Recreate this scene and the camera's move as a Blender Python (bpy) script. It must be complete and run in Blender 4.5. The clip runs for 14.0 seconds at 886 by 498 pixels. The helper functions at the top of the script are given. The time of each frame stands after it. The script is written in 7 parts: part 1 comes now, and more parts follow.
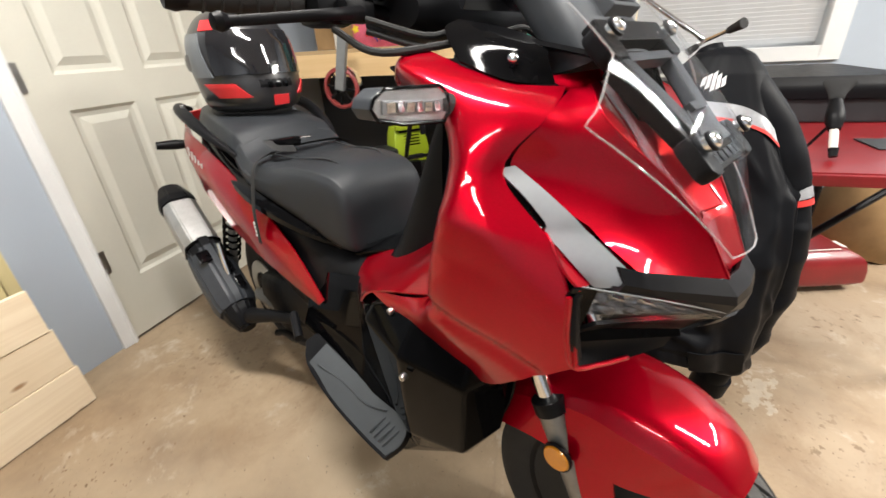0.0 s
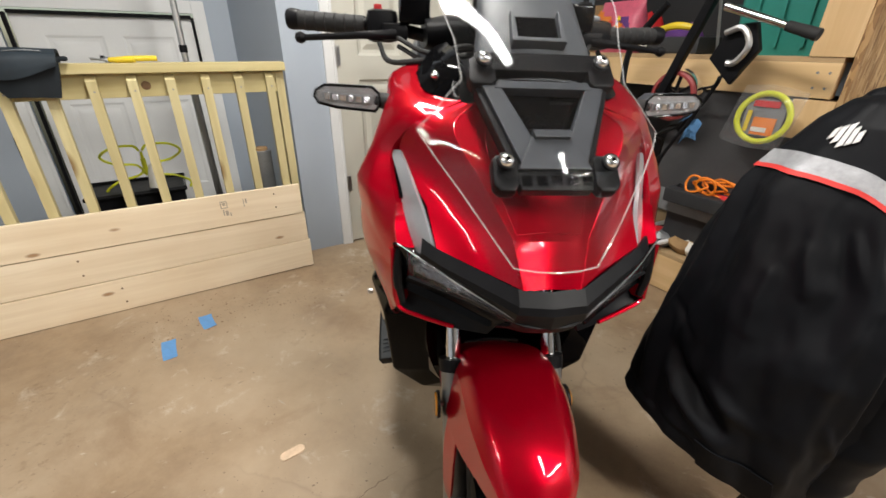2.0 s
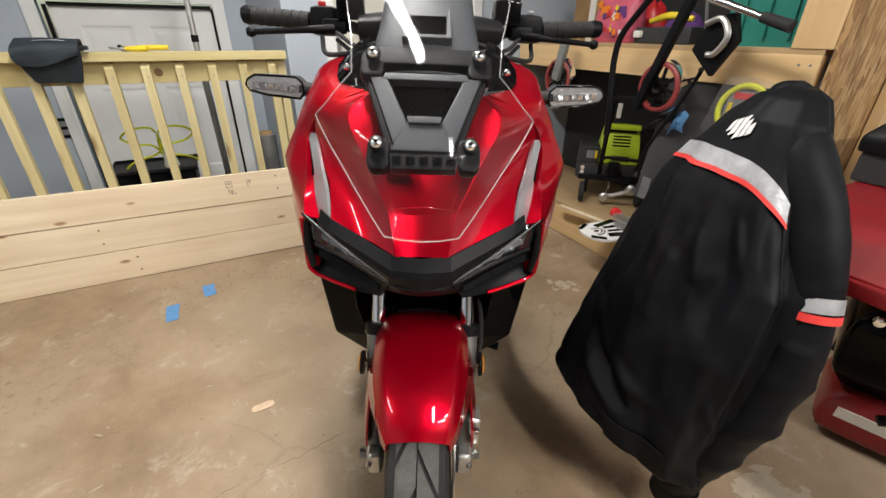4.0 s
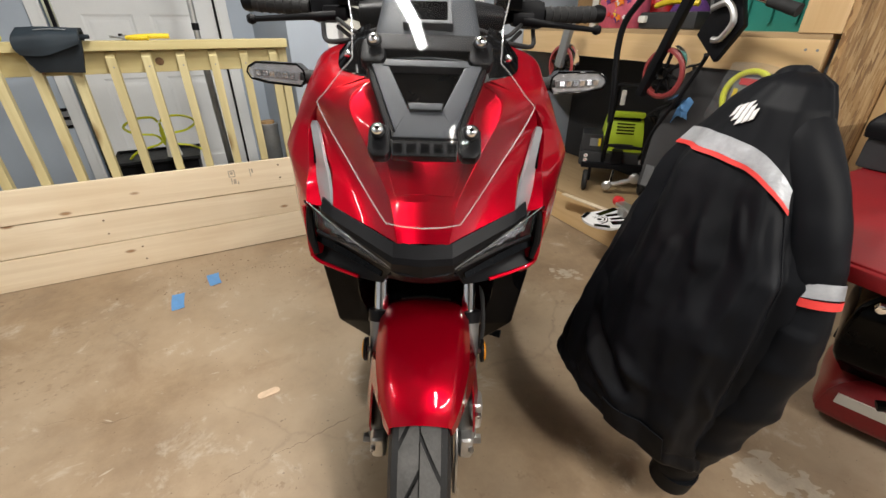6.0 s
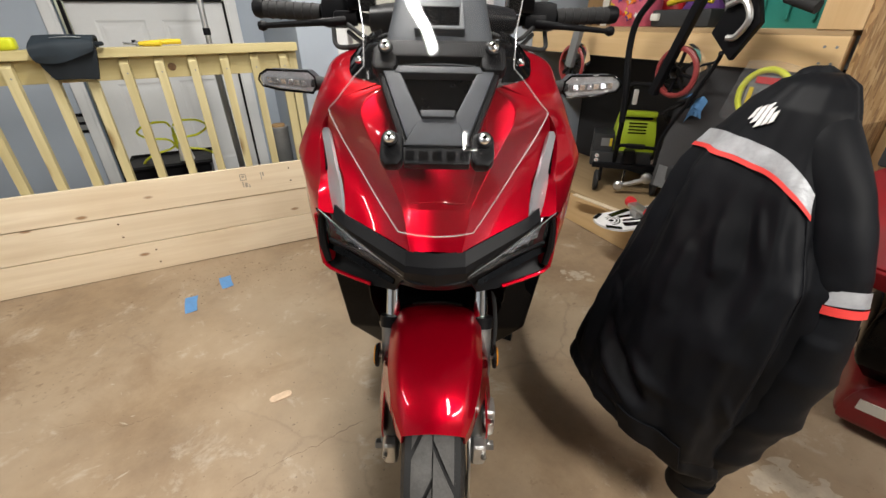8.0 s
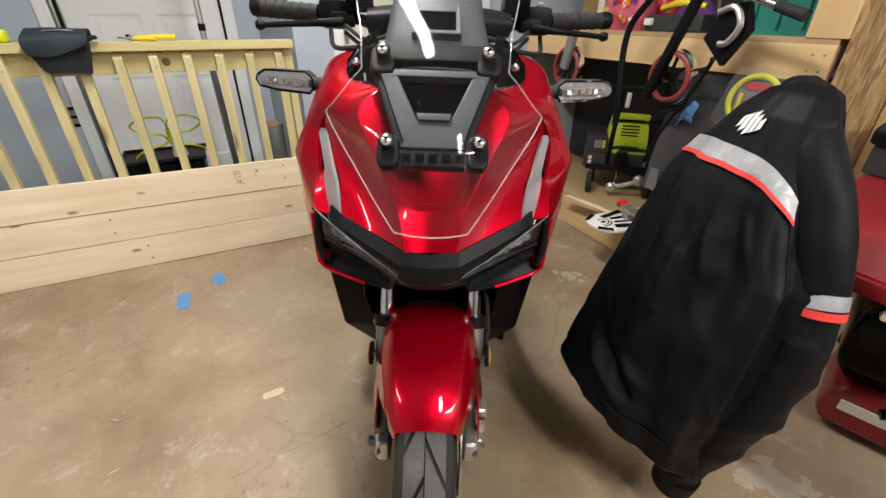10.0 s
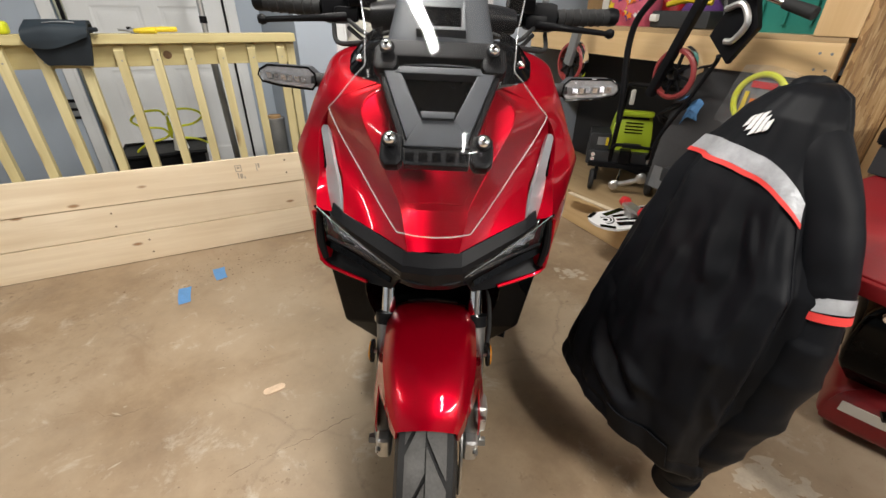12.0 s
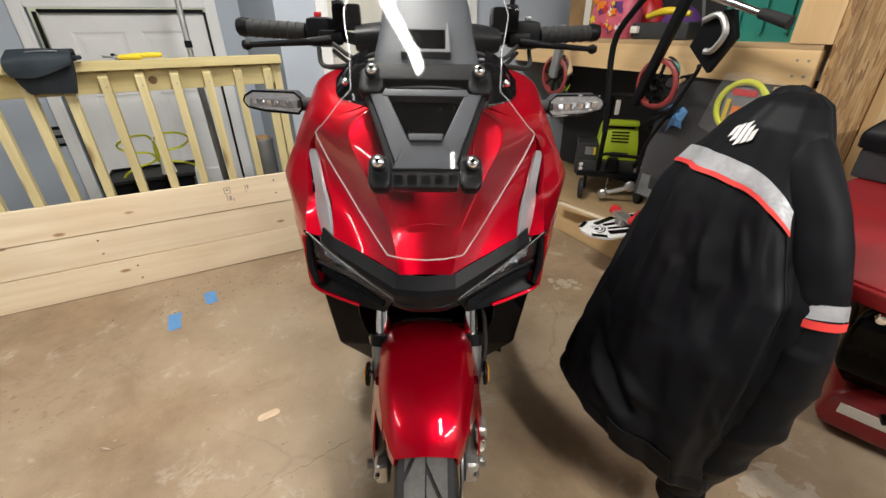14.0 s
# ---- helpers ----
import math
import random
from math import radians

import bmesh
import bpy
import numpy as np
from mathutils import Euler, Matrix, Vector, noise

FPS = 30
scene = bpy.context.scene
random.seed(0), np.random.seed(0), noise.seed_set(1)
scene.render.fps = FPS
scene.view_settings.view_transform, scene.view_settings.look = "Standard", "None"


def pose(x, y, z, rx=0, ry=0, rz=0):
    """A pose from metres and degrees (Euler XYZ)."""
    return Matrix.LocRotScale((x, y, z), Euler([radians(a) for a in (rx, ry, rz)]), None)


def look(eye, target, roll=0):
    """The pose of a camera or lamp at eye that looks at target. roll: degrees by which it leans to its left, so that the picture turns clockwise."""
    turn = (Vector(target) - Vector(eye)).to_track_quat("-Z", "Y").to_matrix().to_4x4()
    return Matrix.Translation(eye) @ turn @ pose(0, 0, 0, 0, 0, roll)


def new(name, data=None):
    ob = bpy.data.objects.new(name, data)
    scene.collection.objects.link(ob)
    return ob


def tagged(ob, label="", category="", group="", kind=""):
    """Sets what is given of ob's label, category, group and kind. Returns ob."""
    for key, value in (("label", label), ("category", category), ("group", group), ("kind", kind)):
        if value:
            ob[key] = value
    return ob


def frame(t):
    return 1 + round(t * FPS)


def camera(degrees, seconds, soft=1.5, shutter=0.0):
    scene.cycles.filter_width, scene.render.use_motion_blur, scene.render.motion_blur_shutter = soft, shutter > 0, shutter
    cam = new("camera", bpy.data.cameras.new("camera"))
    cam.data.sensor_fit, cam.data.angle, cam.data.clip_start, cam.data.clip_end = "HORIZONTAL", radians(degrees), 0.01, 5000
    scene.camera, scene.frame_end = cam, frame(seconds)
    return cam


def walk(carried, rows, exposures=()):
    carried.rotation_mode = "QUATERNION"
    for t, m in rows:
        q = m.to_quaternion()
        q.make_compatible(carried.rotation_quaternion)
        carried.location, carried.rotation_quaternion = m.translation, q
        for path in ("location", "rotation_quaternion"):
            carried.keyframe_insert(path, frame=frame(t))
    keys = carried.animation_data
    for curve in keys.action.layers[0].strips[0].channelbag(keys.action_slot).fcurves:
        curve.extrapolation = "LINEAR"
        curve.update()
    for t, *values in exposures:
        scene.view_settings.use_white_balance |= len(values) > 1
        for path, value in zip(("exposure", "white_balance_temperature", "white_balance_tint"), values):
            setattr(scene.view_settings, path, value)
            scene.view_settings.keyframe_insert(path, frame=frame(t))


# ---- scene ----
cam = camera(93.5, 14.0, shutter=0.4)
PATH = [
    (0, (0.041, -0.032, 1.056), (1.271, 1.273, 0.171), -3.6),
    (0.5, (0.133, -0.163, 1.051), (1.149, 1.313, 0.164), -2.4),
    (1, (0.27, -0.305, 1.074), (1.036, 1.372, 0.299), -2.4),
    (1.5, (0.341, -0.44, 1.097), (0.671, 1.373, 0.32), -1.0),
    (2, (0.427, -0.42, 1.075), (0.582, 1.374, 0.203), 0.5),
    (2.5, (0.526, -0.395, 1.062), (0.685, 1.384, 0.164), -0.9),
    (3, (0.607, -0.46, 1.076), (0.606, 1.319, 0.163), -0.6),
    (3.2, (0.635, -0.492, 1.09), (0.638, 1.291, 0.183), 0.7),
    (5.5, (0.651, -0.53, 1.087), (0.644, 1.228, 0.133), 0.1),
    (6, (0.649, -0.526, 1.087), (0.636, 1.228, 0.127), 0.2),
    (6.5, (0.648, -0.517, 1.092), (0.631, 1.234, 0.126), 0.5),
    (7, (0.65, -0.518, 1.094), (0.63, 1.235, 0.131), 0.7),
    (7.5, (0.649, -0.519, 1.095), (0.626, 1.235, 0.135), 0.3),
    (8, (0.643, -0.514, 1.096), (0.587, 1.238, 0.133), -0.7),
    (10.5, (0.641, -0.524, 1.106), (0.62, 1.223, 0.132), 0.6),
    (11, (0.639, -0.523, 1.104), (0.615, 1.22, 0.124), 0.7),
    (11.5, (0.635, -0.519, 1.099), (0.609, 1.222, 0.116), 0.9),
    (12, (0.638, -0.515, 1.109), (0.611, 1.222, 0.119), 0.9),
    (12.5, (0.638, -0.51, 1.111), (0.609, 1.23, 0.127), 1.2),
    (13, (0.645, -0.494, 1.122), (0.615, 1.259, 0.159), 0.6),
    (13.5, (0.652, -0.493, 1.12), (0.628, 1.27, 0.175), -0.3),
    (14, (0.639, -0.502, 1.119), (0.645, 1.263, 0.178), -0.7),
]
EXPOSURES = [(0.0, 0.48), (0.5, 0.20), (1.0, 0.16), (1.5, 0.03), (2.5, 0.0), (14.0, 0.0)]
walk(cam, [(t, look(eye, target, roll)) for t, eye, target, roll in PATH], EXPOSURES)

# room axes: u runs along the door wall, v away from the camera, turned 27 degrees from the scooter
TURN = radians(27)
ROOM = Matrix.Rotation(TURN, 4, "Z")


def room(u, v, z=0.0, rx=0, ry=0, rz=0):
    """A pose given in room axes."""
    return ROOM @ pose(u, v, z, rx, ry, rz)


# ---------------- world and lamps ----------------
world = bpy.data.worlds.new("world")
scene.world = world
world.use_nodes = True
wn = world.node_tree.nodes
sky = wn.new("ShaderNodeTexSky")
sky.sky_type, sky.sun_disc, sky.sun_elevation, sky.sun_rotation = "NISHITA", False, radians(25), radians(100)
world.node_tree.links.new(sky.outputs[0], wn["Background"].inputs[0])
wn["Background"].inputs[1].default_value = 0.08

CEIL = 2.55
# shop lights under the ceiling: (u, v, turn, watts)
LAMPS = [(0.54, 0.42, 90, 57), (0.85, -2.0, 90, 46), (-1.75, -0.10, 90, 27), (1.75, -3.05, 0, 104)]

# ---------------- materials ----------------
def nodes_of(name):
    m = bpy.data.materials.new(name)
    m.use_nodes = True
    nt = m.node_tree
    return m, nt, nt.nodes["Principled BSDF"]


def put(nt, socket, value):
    if isinstance(value, bpy.types.NodeSocket):
        nt.links.new(value, socket)
    else:
        socket.default_value = value


def node(nt, kind, **sockets):
    n = nt.nodes.new(kind)
    for k, v in sockets.items():
        put(nt, n.inputs[k.replace("_", " ")], v)
    return n


def noise_tex(nt, vec, scale, detail=4.0, rough=0.55, distort=0.0):
    return node(nt, "ShaderNodeTexNoise", Vector=vec, Scale=scale, Detail=detail, Roughness=rough, Distortion=distort)


def ramp(nt, fac, stops):
    r = nt.nodes.new("ShaderNodeValToRGB")
    r.color_ramp.elements[0].position, r.color_ramp.elements[0].color = stops[0][0], (*stops[0][1], 1)
    r.color_ramp.elements[1].position, r.color_ramp.elements[1].color = stops[-1][0], (*stops[-1][1], 1)
    for p, c in stops[1:-1]:
        e = r.color_ramp.elements.new(p)
        e.color = (*c, 1)
    nt.links.new(fac, r.inputs[0])
    return r.outputs[0]


def mix(nt, fac, a, b, mode="MIX"):
    m = nt.nodes.new("ShaderNodeMix")
    m.data_type, m.blend_type = "RGBA", mode
    put(nt, m.inputs[0], fac)
    for s, v in ((m.inputs[6], a), (m.inputs[7], b)):
        put(nt, s, (*v, 1) if isinstance(v, tuple) and len(v) == 3 else v)
    return m.outputs[2]


def math_node(nt, op, a, b=0.0, clamp=False):
    m = nt.nodes.new("ShaderNodeMath")
    m.operation, m.use_clamp = op, clamp
    put(nt, m.inputs[0], a)
    put(nt, m.inputs[1], b)
    return m.outputs[0]


def grey(nt, fac, lo, hi):
    m = nt.nodes.new("ShaderNodeMapRange")
    put(nt, m.inputs[0], fac)
    m.inputs[3].default_value, m.inputs[4].default_value = lo, hi
    return m.outputs[0]


def bump(nt, bsdf, height, strength, dist=0.01):
    b = node(nt, "ShaderNodeBump", Height=height, Strength=strength, Distance=dist)
    nt.links.new(b.outputs[0], bsdf.inputs["Normal"])


def coords(nt, which="Object"):
    return nt.nodes.new("ShaderNodeTexCoord").outputs[which]


def surface(name, col, rough=0.5, metal=0.0, vary=0.18, scale=9.0, fine=140.0, relief=0.15, coat=0.0, coat_rough=0.05, spec=0.5):
    """A plain stuff with wear at two scales."""
    m, nt, b = nodes_of(name)
    v = coords(nt)
    big, small = noise_tex(nt, v, scale), noise_tex(nt, v, fine, 3.0)
    lo = tuple(c * (1 - vary) for c in col)
    hi = tuple(min(1.0, c * (1 + vary)) for c in col)
    both = math_node(nt, "ADD", math_node(nt, "MULTIPLY", big.outputs[0], 0.7), math_node(nt, "MULTIPLY", small.outputs[0], 0.3))
    c = ramp(nt, both, [(0.3, lo), (0.7, hi)])
    nt.links.new(c, b.inputs["Base Color"])
    b.inputs["Metallic"].default_value = metal
    nt.links.new(grey(nt, big.outputs[0], rough * 0.8, min(1.0, rough * 1.25)), b.inputs["Roughness"])
    b.inputs["Coat Weight"].default_value, b.inputs["Coat Roughness"].default_value = coat, coat_rough
    b.inputs["Specular IOR Level"].default_value = spec
    if relief:
        bump(nt, b, small.outputs[0], relief, 0.002)
    return m


def wood(name, light, dark, rough=0.6, along=0, grain=26.0, knots=True, knot=0.07):
    """Sawn timber; the grain runs along one of the object's own axes, and each piece differs."""
    m, nt, b = nodes_of(name)
    info = nt.nodes.new("ShaderNodeObjectInfo")
    vec = nt.nodes.new("ShaderNodeVectorMath")
    vec.operation = "ADD"
    shift = nt.nodes.new("ShaderNodeCombineXYZ")
    for i, k in enumerate((37.0, 19.0, 53.0)):
        nt.links.new(math_node(nt, "MULTIPLY", info.outputs["Random"], k), shift.inputs[i])
    nt.links.new(coords(nt), vec.inputs[0])
    nt.links.new(shift.outputs[0], vec.inputs[1])
    mp = nt.nodes.new("ShaderNodeMapping")
    mp.inputs["Scale"].default_value = [1.2 if i == along else grain for i in range(3)]
    nt.links.new(vec.outputs[0], mp.inputs[0])
    g = noise_tex(nt, mp.outputs[0], 1.0, 6.0, 0.6, 0.6)
    soft = noise_tex(nt, vec.outputs[0], 2.2, 3.0)
    f = math_node(nt, "ADD", math_node(nt, "MULTIPLY", g.outputs[0], 0.65), math_node(nt, "MULTIPLY", soft.outputs[0], 0.35))
    c = ramp(nt, f, [(0.28, dark), (0.5, tuple((a + d) / 2 for a, d in zip(light, dark))), (0.66, light)])
    if knots:
        km = nt.nodes.new("ShaderNodeMapping")
        km.inputs["Scale"].default_value = [3.4 if i == along else 9.0 for i in range(3)]
        nt.links.new(vec.outputs[0], km.inputs[0])
        vor = node(nt, "ShaderNodeTexVoronoi", Vector=km.outputs[0], Scale=1.0)
        k = ramp(nt, vor.outputs["Distance"], [(knot * 0.5, (0.95, 0.95, 0.95)), (knot, (0, 0, 0))])
        c = mix(nt, k, c, tuple(k * d for k, d in zip((0.50, 0.36, 0.26), dark)))
    tint = grey(nt, info.outputs["Random"], 0.88, 1.08)
    c = mix(nt, 1.0, c, tint, "MULTIPLY")
    nt.links.new(c, b.inputs["Base Color"])
    b.inputs["Roughness"].default_value = rough
    bump(nt, b, g.outputs[0], 0.25, 0.002)
    return m


def concrete():
    m, nt, b = nodes_of("concrete")
    v = coords(nt)
    big, mid, fine = noise_tex(nt, v, 0.9, 5.0), noise_tex(nt, v, 4.5, 6.0, 0.65), noise_tex(nt, v, 60.0, 4.0)
    c = ramp(nt, mid.outputs[0], [(0.3, (0.196, 0.134, 0.082)), (0.5, (0.284, 0.202, 0.124)), (0.72, (0.366, 0.274, 0.178))])
    c = mix(nt, ramp(nt, big.outputs[0], [(0.42, (0, 0, 0)), (0.68, (1, 1, 1))]), c, (0.372, 0.294, 0.206))
    # pale scuffs and rust-brown stains
    scuff = noise_tex(nt, v, 7.0, 8.0, 0.75, 0.4)
    c = mix(nt, ramp(nt, scuff.outputs[0], [(0.57, (0, 0, 0)), (0.70, (0.65, 0.65, 0.65))]), c, (0.52, 0.455, 0.37))
    stain = noise_tex(nt, v, 2.1, 6.0, 0.7, 0.8)
    c = mix(nt, ramp(nt, stain.outputs[0], [(0.54, (0, 0, 0)), (0.70, (0.6, 0.6, 0.6))]), c, (0.21, 0.138, 0.08))
    speck = noise_tex(nt, v, 95.0, 2.0)
    c = mix(nt, ramp(nt, speck.outputs[0], [(0.70, (0, 0, 0)), (0.76, (0.75, 0.75, 0.75))]), c, (0.12, 0.085, 0.055))
    grit = noise_tex(nt, v, 38.0, 3.0, 0.6)
    patchy = noise_tex(nt, v, 1.7, 4.0, 0.6, 0.3)
    dirt = math_node(nt, "MULTIPLY", ramp(nt, grit.outputs[0], [(0.58, (0, 0, 0)), (0.66, (0.8, 0.8, 0.8))]), ramp(nt, patchy.outputs[0], [(0.54, (0, 0, 0)), (0.66, (1, 1, 1))]))
    c = mix(nt, dirt, c, (0.16, 0.105, 0.06))
    # hairline cracks
    warp = mix(nt, 0.12, v, mid.outputs["Color"], "ADD")
    vor = nt.nodes.new("ShaderNodeTexVoronoi")
    vor.feature = "DISTANCE_TO_EDGE"
    vor.inputs["Scale"].default_value = 0.75
    nt.links.new(warp, vor.inputs["Vector"])
    crack = ramp(nt, vor.outputs[0], [(0.0015, (1, 1, 1)), (0.005, (0, 0, 0))])
    gate = ramp(nt, big.outputs[0], [(0.45, (0, 0, 0)), (0.6, (0.38, 0.38, 0.38))])
    c = mix(nt, math_node(nt, "MULTIPLY", crack, gate), c, (0.13, 0.09, 0.06))
    nt.links.new(c, b.inputs["Base Color"])
    nt.links.new(grey(nt, mid.outputs[0], 0.42, 0.75), b.inputs["Roughness"])
    h = math_node(nt, "ADD", math_node(nt, "MULTIPLY", fine.outputs[0], 0.5), mid.outputs[0])
    bump(nt, b, h, 0.25, 0.006)
    return m


def candy_red():
    m, nt, b = nodes_of("candy_red_paint")
    v = coords(nt)
    flake = noise_tex(nt, v, 900.0, 1.0)
    dust = noise_tex(nt, v, 14.0, 6.0, 0.7)
    c = ramp(nt, flake.outputs[0], [(0.3, (0.34, 0.0003, 0.0088)), (0.7, (0.45, 0.0005, 0.0145))])
    nt.links.new(c, b.inputs["Base Color"])
    b.inputs["Metallic"].default_value = 0.58
    b.inputs["Specular IOR Level"].default_value = 0.2
    b.inputs["Specular Tint"].default_value = (0.75, 0.05, 0.07, 1)
    nt.links.new(grey(nt, dust.outputs[0], 0.30, 0.38), b.inputs["Roughness"])
    b.inputs["Coat Weight"].default_value = 1.0
    b.inputs["Coat IOR"].default_value = 1.38
    nt.links.new(grey(nt, dust.outputs[0], 0.004, 0.016), b.inputs["Coat Roughness"])
    return m


def clear(name, tint=(1, 1, 1), rough=0.02, ior=1.45, alpha=0.25, rim=0.45):
    """Thin clear plastic: mostly see-through, with gloss on top."""
    m, nt, b = nodes_of(name)
    nt.nodes.remove(b)
    out = nt.nodes["Material Output"]
    smear = noise_tex(nt, coords(nt), 6.0, 5.0, 0.7)
    tr = node(nt, "ShaderNodeBsdfTransparent", Color=(*tint, 1))
    gl = node(nt, "ShaderNodeBsdfGlossy", Roughness=grey(nt, smear.outputs[0], rough, rough * 4))
    df = node(nt, "ShaderNodeBsdfDiffuse", Color=(0.75, 0.75, 0.75, 1))
    haze = nt.nodes.new("ShaderNodeMixShader")
    put(nt, haze.inputs[0], grey(nt, smear.outputs[0], 0.0, alpha))
    nt.links.new(tr.outputs[0], haze.inputs[1])
    nt.links.new(df.outputs[0], haze.inputs[2])
    lw = node(nt, "ShaderNodeLayerWeight", Blend=0.5)
    edge = math_node(nt, "POWER", lw.outputs["Facing"], 4.0)
    gloss = math_node(nt, "ADD", math_node(nt, "MULTIPLY", edge, rim), ((ior - 1) / (ior + 1)) ** 2)
    ms = nt.nodes.new("ShaderNodeMixShader")
    nt.links.new(gloss, ms.inputs[0])
    nt.links.new(haze.outputs[0], ms.inputs[1])
    nt.links.new(gl.outputs[0], ms.inputs[2])
    nt.links.new(ms.outputs[0], out.inputs[0])
    return m


def cloth(name, col, rough=0.8, weave=900.0, spec=0.3):
    m, nt, b = nodes_of(name)
    v = coords(nt)
    w, s = noise_tex(nt, v, weave, 2.0), noise_tex(nt, v, 5.0, 5.0)
    c = ramp(nt, s.outputs[0], [(0.3, tuple(k * 0.75 for k in col)), (0.7, tuple(k * 1.3 for k in col))])
    nt.links.new(c, b.inputs["Base Color"])
    b.inputs["Roughness"].default_value = rough
    b.inputs["Specular IOR Level"].default_value = spec
    bump(nt, b, w.outputs[0], 0.2, 0.001)
    return m


def glow(name, col, power):
    m, nt, b = nodes_of(name)
    b.inputs["Emission Color"].default_value = (*col, 1)
    b.inputs["Emission Strength"].default_value = power
    return m


def osb():
    """Pressed wood strands: layered cells of three directions, each strand of its own tone, with fine streaks along it."""
    m, nt, b = nodes_of("strand_board")
    v = coords(nt)
    c, tops = None, None
    for k, (turn, size) in enumerate(((12, (70, 70, 17)), (62, (64, 64, 20)), (-38, (76, 76, 16)))):
        mp = nt.nodes.new("ShaderNodeMapping")
        mp.inputs["Rotation"].default_value = (radians(turn), radians(turn * 0.7), radians(9 * k))
        mp.inputs["Scale"].default_value = size
        mp.inputs["Location"].default_value = (3.1 * k, 1.7 * k, 5.3 * k)
        nt.links.new(v, mp.inputs[0])
        warp = mix(nt, 0.35, mp.outputs[0], noise_tex(nt, mp.outputs[0], 0.8, 2.0).outputs["Color"], "ADD")
        vor = node(nt, "ShaderNodeTexVoronoi", Vector=warp, Scale=1.0, Randomness=1.0)
        sep = nt.nodes.new("ShaderNodeSeparateColor")
        nt.links.new(vor.outputs["Color"], sep.inputs[0])
        tone = ramp(nt, sep.outputs[0], [(0.05, (0.20, 0.105, 0.042)), (0.45, (0.40, 0.235, 0.095)), (0.95, (0.56, 0.38, 0.19))])
        streak = noise_tex(nt, mp.outputs[0], 2.2, 5.0, 0.7)
        tone = mix(nt, grey(nt, streak.outputs[0], 0.0, 0.45), tone, (0.30, 0.165, 0.065))
        if c is None:
            c, tops = tone, vor.outputs["Distance"]
        else:
            pick = ramp(nt, sep.outputs[1], [(0.54, (0, 0, 0)), (0.58, (1, 1, 1))])
            c = mix(nt, pick, c, tone)
    nt.links.new(c, b.inputs["Base Color"])
    b.inputs["Roughness"].default_value = 0.7
    bump(nt, b, tops, 0.3, 0.003)
    return m


RED = candy_red()
FLOOR = concrete()
PINE = wood("pine_timber", (0.85, 0.735, 0.555), (0.66, 0.52, 0.345), knot=0.095)
TREATED = wood("treated_timber", (0.62, 0.545, 0.305), (0.43, 0.355, 0.165), along=2, knot=0.24)
TREATED_X = wood("treated_rail_timber", (0.62, 0.54, 0.28), (0.46, 0.375, 0.165), along=0)
SHELF = wood("shelf_timber", (0.70, 0.50, 0.27), (0.56, 0.37, 0.17), along=1, knot=0.12)
POST = wood("post_timber", (0.68, 0.48, 0.26), (0.54, 0.35, 0.16), along=2, knot=0.12)
PLY = wood("deck_plywood", (0.50, 0.36, 0.20), (0.36, 0.24, 0.12), along=1, grain=14.0)
OSB = osb()
WALL = surface("blue_grey_wall_paint", (0.365, 0.415, 0.480), 0.6, vary=0.06, scale=2.0, fine=220, relief=0.12)
CEILING_PAINT = surface("ceiling_paint", (0.30, 0.29, 0.27), 0.8, vary=0.05, scale=2.0)
DIMWALL = surface("dark_panelled_wall", (0.10, 0.095, 0.09), 0.7, vary=0.2, scale=2.0, relief=0.12)
WHITE = surface("white_trim_paint", (0.68, 0.69, 0.69), 0.4, vary=0.05, scale=5.0, relief=0.05)
CREAM = surface("cream_door_paint", (0.54, 0.53, 0.465), 0.42, vary=0.05, scale=4.0, relief=0.06)
GLOSSBLACK = surface("gloss_black_plastic", (0.003, 0.003, 0.0034), 0.07, vary=0.2, scale=20, relief=0.01, spec=0.10)
MATTBLACK = surface("matt_black_plastic", (0.0060, 0.0061, 0.0072), 0.42, vary=0.2, scale=30, fine=300, relief=0.0, spec=0.13)
SLATE = surface("slate_plastic", (0.036, 0.040, 0.047), 0.42, vary=0.2, scale=25, fine=300, relief=0.0, spec=0.3)
DARKGREY = surface("dark_grey_plastic", (0.024, 0.0255, 0.028), 0.5, vary=0.2, scale=25, fine=300, relief=0.0)
TREAD = surface("dusty_tread_rubber", (0.085, 0.083, 0.080), 0.8, vary=0.35, scale=22, fine=200, relief=0.3)
RUBBER = surface("rubber", (0.011, 0.011, 0.0115), 0.75, vary=0.3, scale=18, fine=200, relief=0.3)
MATRUBBER = surface("footboard_rubber", (0.042, 0.048, 0.054), 0.6, vary=0.15, scale=18, fine=300, relief=0.2)
VINYL = surface("seat_vinyl", (0.022, 0.0243, 0.028), 0.42, vary=0.15, scale=12, fine=700, relief=0.35, spec=0.3)
SILVER = surface("silver_painted_trim", (0.34, 0.355, 0.375), 0.36, 0.35, vary=0.06, scale=14, relief=0.03, coat=0.4)
ALU = surface("cast_aluminium", (0.55, 0.55, 0.54), 0.36, 0.85, vary=0.12, scale=25, relief=0.15)
CHROME = surface("chrome", (0.85, 0.85, 0.86), 0.08, 1.0, vary=0.05, scale=20, relief=0.0)
STEEL = surface("zinc_steel", (0.5, 0.5, 0.5), 0.3, 1.0, vary=0.15, scale=30, relief=0.05)
AMBER = surface("amber_reflector", (0.65, 0.25, 0.015), 0.2, vary=0.1, relief=0.05, coat=0.6)
GOLD = surface("brass_knob", (0.5, 0.32, 0.08), 0.3, 0.8, relief=0.05)
FORKGREY = surface("dull_cast_fork", (0.24, 0.24, 0.235), 0.42, 0.7, vary=0.15, scale=25, relief=0.15)
